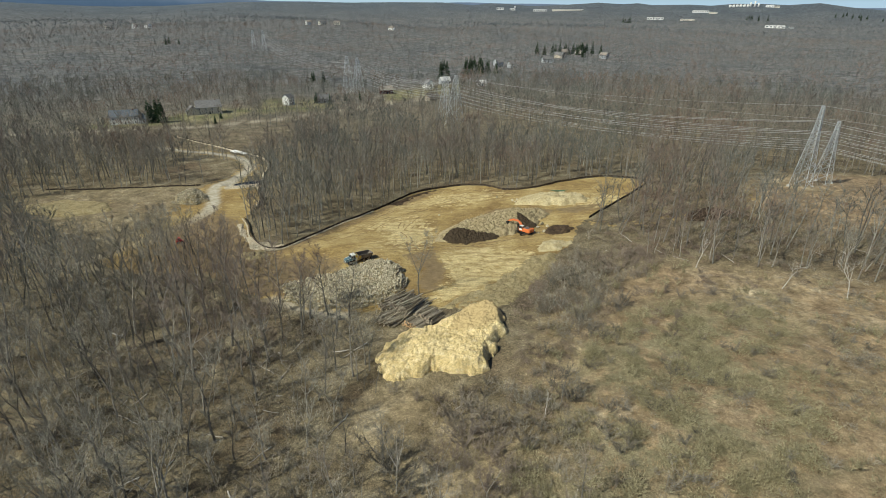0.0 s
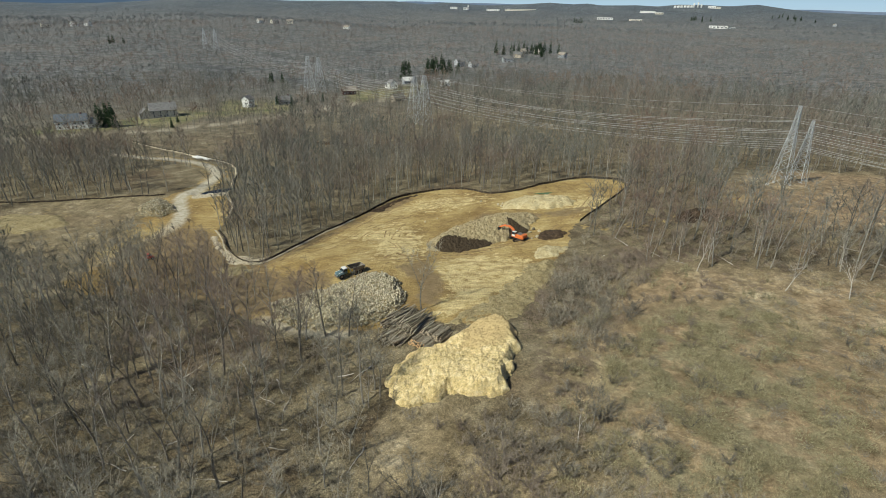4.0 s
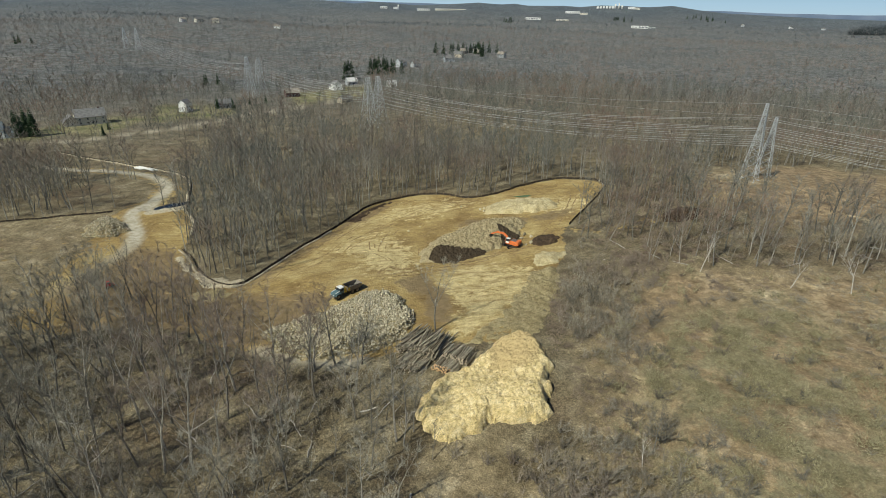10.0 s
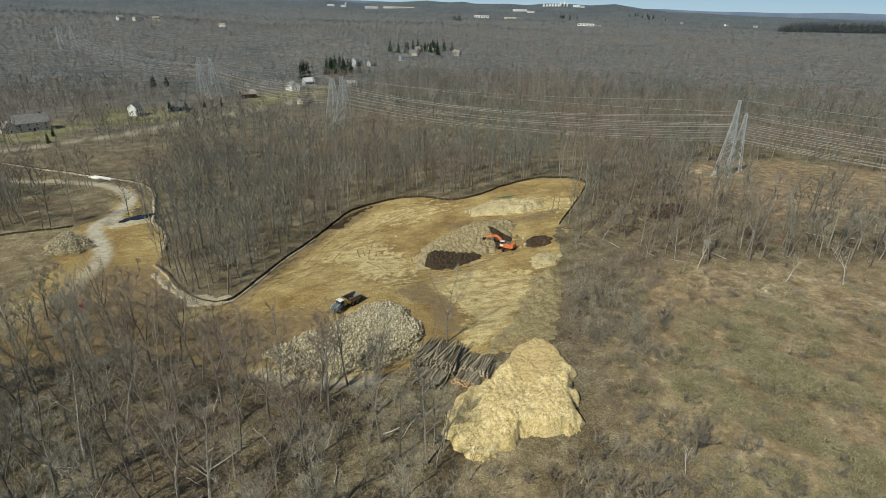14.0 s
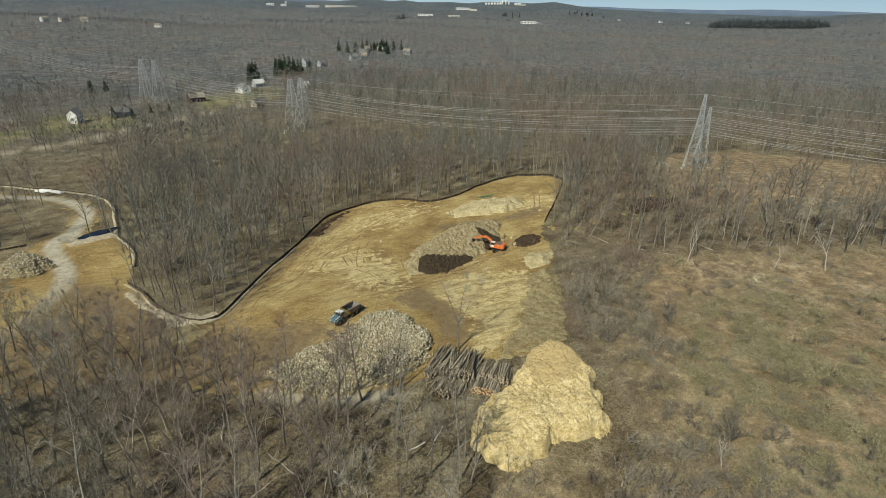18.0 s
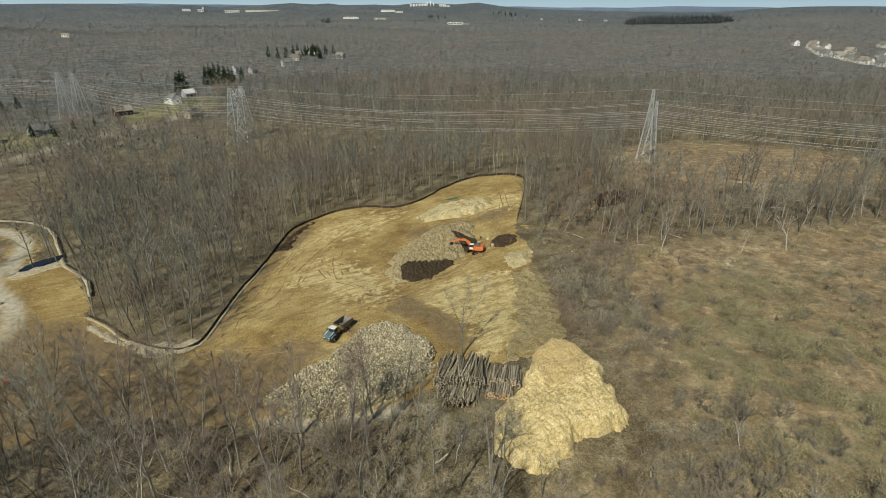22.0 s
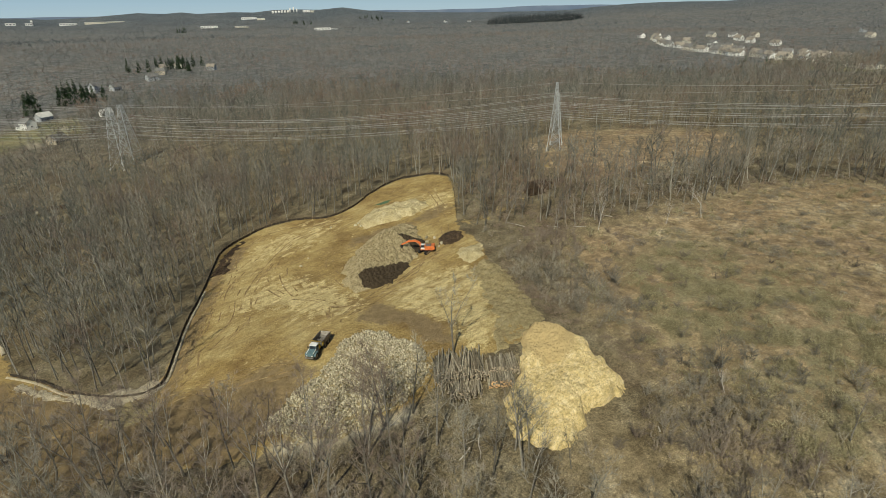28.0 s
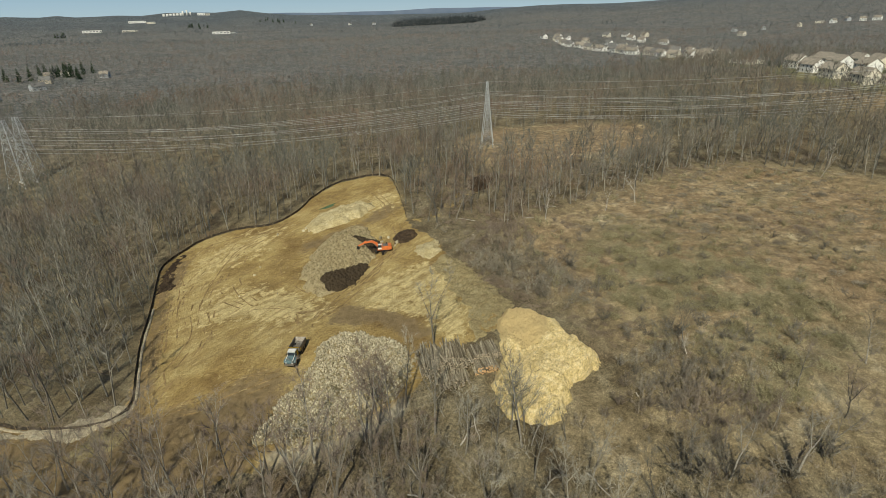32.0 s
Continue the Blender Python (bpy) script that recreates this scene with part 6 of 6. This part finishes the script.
ROW = smooth_line([(640, 165), (690, 195), (716, 222), (772, 272), (800, 310), (856, 385), (900, 440), (950, 490), (1020, 565), (1075, 630), (1150, 690)], 22.0)
BEHIND = [(770, 235), (800, 262), (860, 300), (940, 420), (960, 445), (1000, 480), (1100, 580), (1180, 486), (1160, 432), (1265, 553), (1240, 590), (1130, 640), (1300, 520), (880, 330), (1437, 336), (1080, 520), (1030, 470), (1210, 520)]
for x, y in [(a + hr.gauss(0, 6), b + hr.gauss(0, 6)) for a, b in ROW[::1]] + BEHIND:
    house(x, y, hr.uniform(0.8, 1.6), hr.uniform(15, 20), hr.uniform(11, 13), 5.8, hr.choice(("white", "cream", "white")), hr.choice(("brown", "brown", "grey")), "pale estate house seen between bare trees", None, False, 2, 3, "house", 0.4)

# far works and sheds on the ridge and in the valley


def shed(x, y, turn, w, d, h, siding, roof, label):
    w, h = w * 0.7, h * 0.75
    ob = thing("warehouse", Matrix.Translation((x, y, on_ground(x, y))) @ Euler((0, 0, turn)).to_matrix().to_4x4(), label, "building", "far buildings")
    g = Geo()
    g.box((0, 0, h / 2 - 3), (w, d, h + 6))
    part("wall", g, SIDING[siding], ob)
    r = Geo()
    r.box((0, 0, h + 0.4), (w + 1, d + 1, 0.8), 0, 0.97)
    part("roof", r, ROOFS[roof], ob)
    n = max(3, int(w / 12))
    for i in range(n):
        b = Geo()
        b.box((-w / 2 + w * (i + 0.5) / n, -d / 2 - 0.2, h * 0.5), (w / n * 0.55, 0.4, h * 0.3))
        part("window", b, GLASS, ob)


for x, y, w, h, sid in ((1300, 2314, 100, 13, "white"), (1350, 2300, 44, 7, "grey"), (1072, 3016, 115, 12, "white"), (1190, 2900, 90, 9, "cream"), (325, 3560, 60, 14, "white"), (396, 3550, 40, 14, "white"), (412, 3556, 12, 30, "white"), (560, 3530, 110, 12, "white"), (720, 3500, 260, 9, "cream"), (1420, 3300, 120, 12, "white"), (1455, 3220, 60, 10, "cream"), (1818, 3336, 60, 14, "white"), (1850, 3322, 40, 10, "cream")):
    shed(x, y, -math.atan2(x, y), w, 24, h, sid, "pale", "long pale industrial building far off above the woods")


def storage_tank(x, y, wide, tall, label):
    ob = thing("storage_tank", Matrix.Translation((x, y, on_ground(x, y))), label, "tank", "storage tanks")
    g = Geo()
    g.tube([(0, 0, -4), (0, 0, tall * 0.5), (0, 0, tall)], [wide / 2] * 3, 14)
    part("shell", g, WHITE, ob, smooth=True)
    g = Geo()
    g.rod((0, 0, tall + 0.01), (0, 0, tall + wide * 0.2), wide / 2 + 0.3, 0.6, 14, True)
    part("roof", g, ROOFS["pale"], ob)


for i in range(6):
    storage_tank(1640 + 16.5 * i, 3428 - 8 * i, 14.5, 12, "round white storage tank in a row on the ridge")
for x, y, tall in ((1733, 3382, 24), (1752, 3372, 29), (1768, 3362, 18)):
    storage_tank(x, y, 9, tall, "tall slender white silo on the ridge")
for x, y in ((1800, 262), (1812, 186), (1822, 122), (1815, 92), (1776, 419), (1789, 347), (1900, 160), (1960, 230), (-852, 1471), (-775, 1513), (-801, 1500), (-390, 1654), (-353, 1662), (-313, 1670), (2027, 2595), (2186, 2456), (2281, 2363)):
    house(x, y, hr.uniform(0, 3), hr.uniform(15, 22), 11, 6.5, hr.choice(("white", "cream", "grey")), hr.choice(("grey", "brown")), "distant house half hidden by bare woods", None, False, 2, 3, sink=-2.0)

# ---------------------------------------------------------------- brush, grass, conifers
br = np.random.default_rng(31)


def clump(x, y):
    return noise.noise(Vector((x * 0.06, y * 0.06, 9.0)))


made = 0
for k in range(9000):
    if made >= 150:
        break
    x, y = br.uniform(6, 150), br.uniform(52, 150)
    if inside(x, y, FIELD_RING, 2.0) < 0.5 or clump(x, y) < br.uniform(-0.5, 0.6) or not free(x, y, 1.8):
        continue
    if math.hypot(x + 20, y - 20) > 60 + 110 * br.uniform(0, 1):
        continue
    s = br.uniform(0.4, 0.95) * (1.3 if x < 40 else 1.0)
    ob = new("bush", SHRUBS[int(br.integers(6))])
    ob.matrix_basis = Matrix.LocRotScale((x, y, on_ground(x, y)), Euler((0, 0, br.uniform(0, 6.28))), (s * 1.35, s * 1.35, s))
    tagged(ob, "low leafless bush of tangled twigs in dry grass", "bush", "field bushes")
    made += 1

# tall clumps of saplings standing out of the brush
for x, y, s in ((-11, 69.5, 3.0), (-9.5, 67, 2.6), (-8.5, 63.6, 2.8), (-2.6, 55.2, 3.0), (5, 51.7, 2.6), (3, 72, 2.2), (3, 82, 1.8), (6, 79, 2.1), (9, 74, 2.2), (11.5, 77, 1.9), (4, 75, 2.3), (8, 70, 2.2), (0.5, 80, 1.7), (13, 72, 1.8), (15, 82, 1.7), (1.5, 76.5, 2.0), (10, 66, 1.8), (6, 63, 2.0), (14, 70, 1.6), (-6, 86, 1.2), (-2, 85, 1.4), (3, 86, 1.1), (7, 85.5, 1.3), (-11, 89, 1.2), (43, 117, 2.2), (45, 119, 1.9), (36, 133, 2.0), (34, 131, 1.6), (28, 117, 1.7), (38, 121, 2.0), (33, 105, 1.8), (35, 103, 1.5), (29, 132, 1.6), (31, 69, 1.5), (24, 82, 1.9), (26, 84, 1.5), (8, 89, 1.2), (50, 101, 1.2), (67, 109, 1.3), (61, 95, 1.2), (55, 110, 1.3)):
    ob = new("bush", SHRUBS[int(br.integers(6))])
    ob.matrix_basis = Matrix.LocRotScale((x, y, on_ground(x, y)), Euler((0, 0, br.uniform(0, 6.28))), (s, s, s))
    tagged(ob, "tall leafless clump of grey saplings and brambles", "bush", "sapling clumps")



def mound_bush(r, blades):
    """A rounded bush of fine twigs, wider than tall."""
    g = Geo()
    for k in range(blades):
        a, u = r.uniform(0, 6.28), r.uniform(0.05, 1)
        d = Vector((math.cos(a) * math.sqrt(1 - u * u), math.sin(a) * math.sqrt(1 - u * u), u))
        o = d * r.uniform(0.45, 0.95) * (1 + 0.2 * math.sin(3 * a + blades))
        o.z *= 0.7
        way = (d * 0.7 + Vector((r.normal(0, 0.6), r.normal(0, 0.6), r.normal(0.3, 0.35)))).normalized()
        g.blade(o, o + way * r.uniform(0.18, 0.4), 2.3 / blades + 0.006, way.cross(d + Vector((r.normal(0, 0.25), r.normal(0, 0.25), r.normal(0, 0.25)))).normalized())
    return as_arrays(g)


DOMES = [mound_bush(br, 135) for i in range(6)]
BRIERS = [mound_bush(br, 72) for i in range(6)]
LOWBUSH = [as_arrays(shrub(br, 2.2, 7, 15, 0.024, True)) for i in range(8)]
SCRUB = [as_arrays(shrub(br, 2.0, 4, 13, 0.045, True)) for i in range(8)]


def thicket(name, label, count, ring, size, dens=None, mat=BUSHGREY, kinds=None, lean=0.0, clumps=0):
    xs, ys = [p[0] for p in ring], [p[1] for p in ring]
    x, y = br.uniform(min(xs), max(xs), count * 5), br.uniform(min(ys), max(ys), count * 5)
    if clumps:
        cx, cy, wide = br.uniform(min(xs), max(xs), clumps), br.uniform(min(ys), max(ys), clumps), br.uniform(0.7, 2.0, clumps)
        pick = br.integers(0, clumps, count * 5)
        x, y = cx[pick] + br.normal(0, 1, count * 5) * wide[pick], cy[pick] + br.normal(0, 1, count * 5) * wide[pick]
    ok = (inside(x, y, ring, 3.0) > br.uniform(0.2, 0.8, len(x))) & (inside(x, y, DIRT_RING, 3.0) < 0.3) & (inside(x, y, CHIP_RING, 3.0) < 0.2) & (near_line(x, y, ROAD, 5, 1) < 0.1) & (inside(x, y, CLEAR, 4.0) < br.uniform(0.1, 1.1, len(x)))
    x, y = x[ok], y[ok]
    if dens is not None:
        n = np.array([noise.noise(Vector((a * dens, b * dens, 4.0))) for a, b in zip(x, y)])
        ok = n > br.uniform(-0.45, 0.4, len(x)) + lean
        x, y = x[ok], y[ok]
    x, y = x[:count], y[:count]
    z = ground_at(x, y)
    v, t, tint = scatter(kinds or LOWBUSH, [(a, b, c, br.uniform(*size)) for a, b, c in zip(x, y, z)], br)
    tagged(new(name, fast_mesh(name, v, t, mat, tint)), label, "brush", "", "stuff")


thicket("brush", "dense grey-brown brush between the mound and the field", 290, [(22, 106), (21, 122), (28, 138), (40, 156), (62, 152), (64, 140), (44, 128), (36, 112), (30, 102)], (0.8, 1.8))
BRAMBLE = bark("bramble_twigs", (0.155, 0.122, 0.088), (0.33, 0.265, 0.2), True, 0.35)
thicket("brush", "reddish-brown brambles between the mound and the bushes", 650, [(12, 88), (15, 100), (16, 114), (24, 134), (38, 154), (50, 150), (48, 128), (40, 112), (26, 94), (22, 78), (10, 74)], (0.6, 1.5), 0.07, BRAMBLE, BRIERS, -0.2)
thicket("brush", "tangled brown brush round the hedgerow and the power line", 1100, [(46, 164), (56, 186), (78, 210), (100, 222), (130, 214), (150, 190), (178, 150), (196, 110), (188, 62), (172, 98), (120, 128), (62, 148)], (0.6, 1.7), 0.05, BRAMBLE, BRIERS, -0.1)
thicket("undergrowth", "tall thin shrubs and young growth under the woodland trees", 460, [(-112, 46), (-10, 50), (-18, 84), (-26, 112), (-46, 124), (-78, 148), (-112, 150)], (0.9, 2.1), 0.06)
thicket("undergrowth", "thin leafless undergrowth on the woodland floor", 1300, [(-115, 40), (10, 40), (6, 84), (-12, 92), (-16, 120), (-46, 128), (-78, 150), (-112, 150)], (0.25, 0.85), 0.05)
thicket("brush", "olive-green rounded bushes of fine twigs in pale grass", 620, OLIVE_RING, (1.0, 2.5), None, BUSHOLIVE, DOMES, 0.0, 130)
thicket("brush", "small brown bushes thick in the far half of the field", 1500, [(60, 146), (120, 126), (170, 100), (176, 60), (140, 30), (90, 40), (70, 70), (74, 110)], (0.4, 1.1), 0.06, BUSHGREY, BRIERS, -0.1)
thicket("brush", "scattered brown rounded bushes in the dry field", 420, [(12, 76), (40, 56), (90, 30), (150, 40), (176, 70), (170, 100), (120, 126), (60, 146), (34, 128), (20, 98)], (0.7, 1.9), None, BUSHGREY, DOMES, 0.0, 150)
thicket("brush", "scattered low brush in the dry field", 1100, [(12, 76), (40, 56), (90, 30), (150, 40), (176, 70), (170, 100), (120, 126), (60, 146), (34, 128), (20, 98)], (0.5, 1.25), None, BUSHOLIVE, SCRUB, 0.0, 300)
thicket("brush", "grey brush under the hedgerow trees", 650, [(36, 150), (46, 164), (56, 186), (90, 205), (130, 190), (160, 150), (190, 120), (196, 60), (182, 50), (172, 98), (120, 128), (62, 148)], (0.5, 1.3))
thicket("brush", "low brush in the clearing beyond the gravel road", 420, OPEN_BRUSH, (0.4, 1.1))
thicket("brush", "grey brush at the foot of the woods", 90, [(8, 78), (30, 64), (58, 44), (58, 36), (-4, 40), (-6, 76)], (0.6, 1.5))

thicket("brush", "pale grey brush below the wood chip mound", 190, [(-6, 66), (-2, 84), (4, 89), (14, 88), (22, 80), (26, 70), (14, 58)], (0.5, 1.4))

TUFTS = []
for i in range(6):
    g = Geo()
    for k in range(6):
        a = br.uniform(0, 6.28)
        d = Vector((math.cos(a) * 0.7, math.sin(a) * 0.7, br.uniform(0.5, 1.1)))
        o = Vector((br.normal(0, 0.2), br.normal(0, 0.2), -0.05))
        g.blade(o, o + d * br.uniform(0.4, 0.8), 0.03, Vector((-d.y, d.x, 0)).normalized())
    TUFTS.append(as_arrays(g))
thicket("dry_grass", "long dry tan grass lying in tufts", 12000, [(10, 80), (26, 60), (60, 40), (120, 20), (168, 50), (170, 98), (116, 124), (60, 144), (34, 128), (18, 100)], (0.6, 1.3), 0.035, GRASS, TUFTS)

# felled trunks and broken limbs on the woodland floor
FALLEN = []
for i in range(6):
    g = Geo()
    L = br.uniform(5, 9)
    p = Vector((0, 0, 0.15))
    for k in range(5):
        q = p + Vector((L / 5, br.normal(0, 0.2), br.normal(0, 0.06)))
        g.rod(p, q, 0.17 - 0.025 * k, 0.145 - 0.025 * k, 5, k == 0)
        if k > 1:
            g.rod(q, q + Vector((br.uniform(0.3, 1.2), br.normal(0, 0.9), br.uniform(0.2, 0.9))), 0.05, 0.015, 3)
        p = q
    FALLEN.append(g.data("fallen_trunk", PALE))
made = 0
for k in range(900):
    if made >= 75:
        break
    x, y = (br.uniform(-95, 4), br.uniform(48, 128)) if k % 4 else (br.uniform(50, 150), br.uniform(128, 165))
    if blocked(x, y):
        continue
    ob = new("fallen_trunk", FALLEN[int(br.integers(6))])
    s = br.uniform(0.5, 1.0)
    ob.matrix_basis = Matrix.LocRotScale((x, y, on_ground(x, y) + 0.05), Euler((br.uniform(-0.3, 0.3), br.normal(0, 0.05), br.uniform(0, 6.28))), (s, s, s))
    tagged(ob, "bleached fallen trunk with broken limbs on leaf litter", "fallen trunk", "fallen trunks")
    made += 1


def conifer(seed, H):
    r = np.random.default_rng(seed)
    wood, green = Geo(), Geo()
    wood.rod((0, 0, -0.3), (0, 0, H), 0.012 * H + 0.08, 0.03, 6)
    tiers = 15
    for i in range(tiers):
        u = i / tiers
        z = H * (0.08 + 0.9 * u)
        n = 13 if u < 0.7 else 8
        R = H * 0.24 * (1 - u) ** 0.8 * r.uniform(0.75, 1.2) + 0.2
        for k in range(n):
            a = 2 * math.pi * (k + r.uniform(-0.4, 0.4)) / n + i
            ln = R * r.uniform(0.65, 1.15)
            d = Vector((math.cos(a), math.sin(a), r.uniform(-0.3, 0.15)))
            o = Vector((0, 0, z + r.normal(0, 0.15)))
            side = Vector((-d.y, d.x, 0))
            for w, lift in ((0.34, 0.0), (0.28, 0.22)):
                green.blade(o + d * ln * 0.1 + Vector((0, 0, lift)), o + d * ln + Vector((0, 0, lift * 0.3)), w * ln * 0.7 + 0.12, side)
            for s in (-1, 1):
                b = o + d * ln * 0.45
                green.blade(b, b + (d * 0.5 + side * s * 0.8).normalized() * ln * 0.5, 0.16 * ln + 0.06, Vector((0, 0, 1)) * 0.7 + side * 0.5)
    return wood.data("trunk", BARK), green.data("crown", NEEDLE)


PINES = [conifer(i, 18.0) for i in range(4)]
for cx, cy, n, sp, lo, hi in ((-232, 432, 6, 6, 16, 22), (-178, 440, 2, 8, 7, 9), (-122, 536, 3, 8, 8, 13), (-4, 748, 8, 6, 20, 26), (44, 770, 14, 10, 18, 27), (-100, 560, 2, 8, 8, 12), (-170, 690, 3, 8, 12, 16), (210, 1010, 16, 26, 15, 23), (260, 1050, 9, 18, 14, 20), (-480, 1020, 3, 12, 12, 17), (890, 2864, 9, 14, 20, 28), (1500, 2870, 8, 30, 18, 26), (1960, 2800, 10, 45, 18, 26), (760, 330, 4, 18, 8, 12), (470, 105, 6, 30, 5, 9)):
    for k in range(n):
        x, y = cx + br.normal(0, sp), cy + br.normal(0, sp)
        wood, green = PINES[int(br.integers(4))]
        s = br.uniform(lo, hi) / 18.0
        ob = thing("conifer", Matrix.Translation((x, y, on_ground(x, y))) @ Euler((0, 0, br.uniform(0, 6.28))).to_matrix().to_4x4() @ Matrix.Diagonal((s, s, s, 1)), "dark green conifer standing among bare woods", "tree", "conifers")
        part("trunk", wood, None, ob)
        part("crown", green, None, ob)

DARK_STAND = bark("dark_stand_trees", (0.045, 0.056, 0.06), (0.075, 0.088, 0.09), True)

# a dark blue-grey stand of spiked trees beyond the woods
SPIKES = []
for i in range(6):
    g = Geo()
    for k in range(16):
        a, u = br.uniform(0, 6.28), br.uniform(0.1, 0.9)
        d = Vector((math.cos(a), math.sin(a), br.uniform(-0.1, 0.5)))
        g.blade(Vector((0, 0, 16 * u)), Vector((0, 0, 16 * u)) + d * 4.2 * (1.1 - u), 1.3 * (1.15 - u), Vector((-d.y, d.x, 0.4)).normalized())
    g.rod((0, 0, -1), (0, 0, 16), 0.25, 0.05, 3)
    SPIKES.append(as_arrays(g))
pa, pr = np.radians(br.uniform(45, 55.5, 2600)), br.uniform(2700, 3450, 2600)
keep = np.abs(pa - np.radians(50.2)) < np.radians(4.6) * np.clip(1.15 - np.abs(pr - 3080) / 800, 0, 1)
px, py = (pr * np.sin(pa))[keep], (pr * np.cos(pa))[keep]
v, t, tint = scatter(SPIKES, [(a, b, c, br.uniform(0.8, 1.75)) for a, b, c in zip(px, py, ground_at(px, py))], br)
tagged(new("conifer_plantation", fast_mesh("conifer_plantation", v, t, DARK_STAND, tint)), "dark stand of spiked trees far beyond the bare woods", "woodland", "", "stuff")

# garden trees between the estate houses
for x, y in ((360, 96), (372, 104), (392, 110), (398, 74), (352, 84), (396, 56), (424, 98), (420, 120), (446, 72), (346, 104), (340, 96), (456, 116)):
    plant_tree(x + br.normal(0, 3), y + br.normal(0, 3), br.uniform(7, 12), TREES[int(br.integers(9))], "bare garden tree between pale houses", "garden trees")

for x, y in ROW[:-4:2]:
    for k in range(2):
        plant_tree(x - br.uniform(12, 40), y + br.uniform(4, 30), br.uniform(11, 18), TREES[int(br.integers(9))], "bare tall tree in front of pale estate houses", "garden trees")

# ---------------------------------------------------------------- far ridge


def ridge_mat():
    n = Nodes("glowing_haze_ridge", 1.0)
    # Blue glow stands in for distance haze over the ridge.
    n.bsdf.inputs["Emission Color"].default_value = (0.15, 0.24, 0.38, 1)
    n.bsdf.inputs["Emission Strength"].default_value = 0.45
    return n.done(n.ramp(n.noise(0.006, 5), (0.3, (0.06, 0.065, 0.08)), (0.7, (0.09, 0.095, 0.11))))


HAZE_RIDGE = ridge_mat()
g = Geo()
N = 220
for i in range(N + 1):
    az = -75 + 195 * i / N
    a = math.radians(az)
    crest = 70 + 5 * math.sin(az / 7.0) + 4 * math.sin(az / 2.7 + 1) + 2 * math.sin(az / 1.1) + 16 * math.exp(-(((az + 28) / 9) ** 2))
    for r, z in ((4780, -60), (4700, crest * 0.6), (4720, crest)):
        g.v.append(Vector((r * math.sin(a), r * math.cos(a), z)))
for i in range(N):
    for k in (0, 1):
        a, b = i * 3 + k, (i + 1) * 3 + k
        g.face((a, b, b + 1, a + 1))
tagged(new("backdrop", g.data("backdrop", HAZE_RIDGE, smooth=True)), "far wooded ridge on the horizon, glowing faintly blue for haze", "backdrop", "", "structure")


def air_mat():
    n = Nodes("pale_sky", 1.0)
    n.bsdf.inputs["Base Color"].default_value = (0, 0, 0, 1)
    n.bsdf.inputs["Specular IOR Level"].default_value = 0.0
    n.bsdf.inputs["Emission Strength"].default_value = 1.0
    split = n.tree.nodes.new("ShaderNodeSeparateXYZ")
    n.link(n.place, split.inputs[0])
    up = n.maths("DIVIDE", split.outputs["Z"], 420.0, True)
    n.link(n.ramp(up, (0.1, (0.46, 0.6, 0.72)), (0.6, (0.33, 0.5, 0.7))), n.bsdf.inputs["Emission Color"])
    return n.mat


g = Geo()
for i in range(121):
    a = math.radians(-75 + 195 * i / 120)
    for z in (-40, 200, 420):
        g.v.append(Vector((4830 * math.sin(a), 4830 * math.cos(a), z)))
for i in range(120):
    for k in (0, 1):
        a, b = i * 3 + k, (i + 1) * 3 + k
        g.face((a, b, b + 1, a + 1))
tagged(new("backdrop", g.data("backdrop", air_mat(), smooth=True)), "pale blue hazy sky low over the horizon", "backdrop", "", "structure")
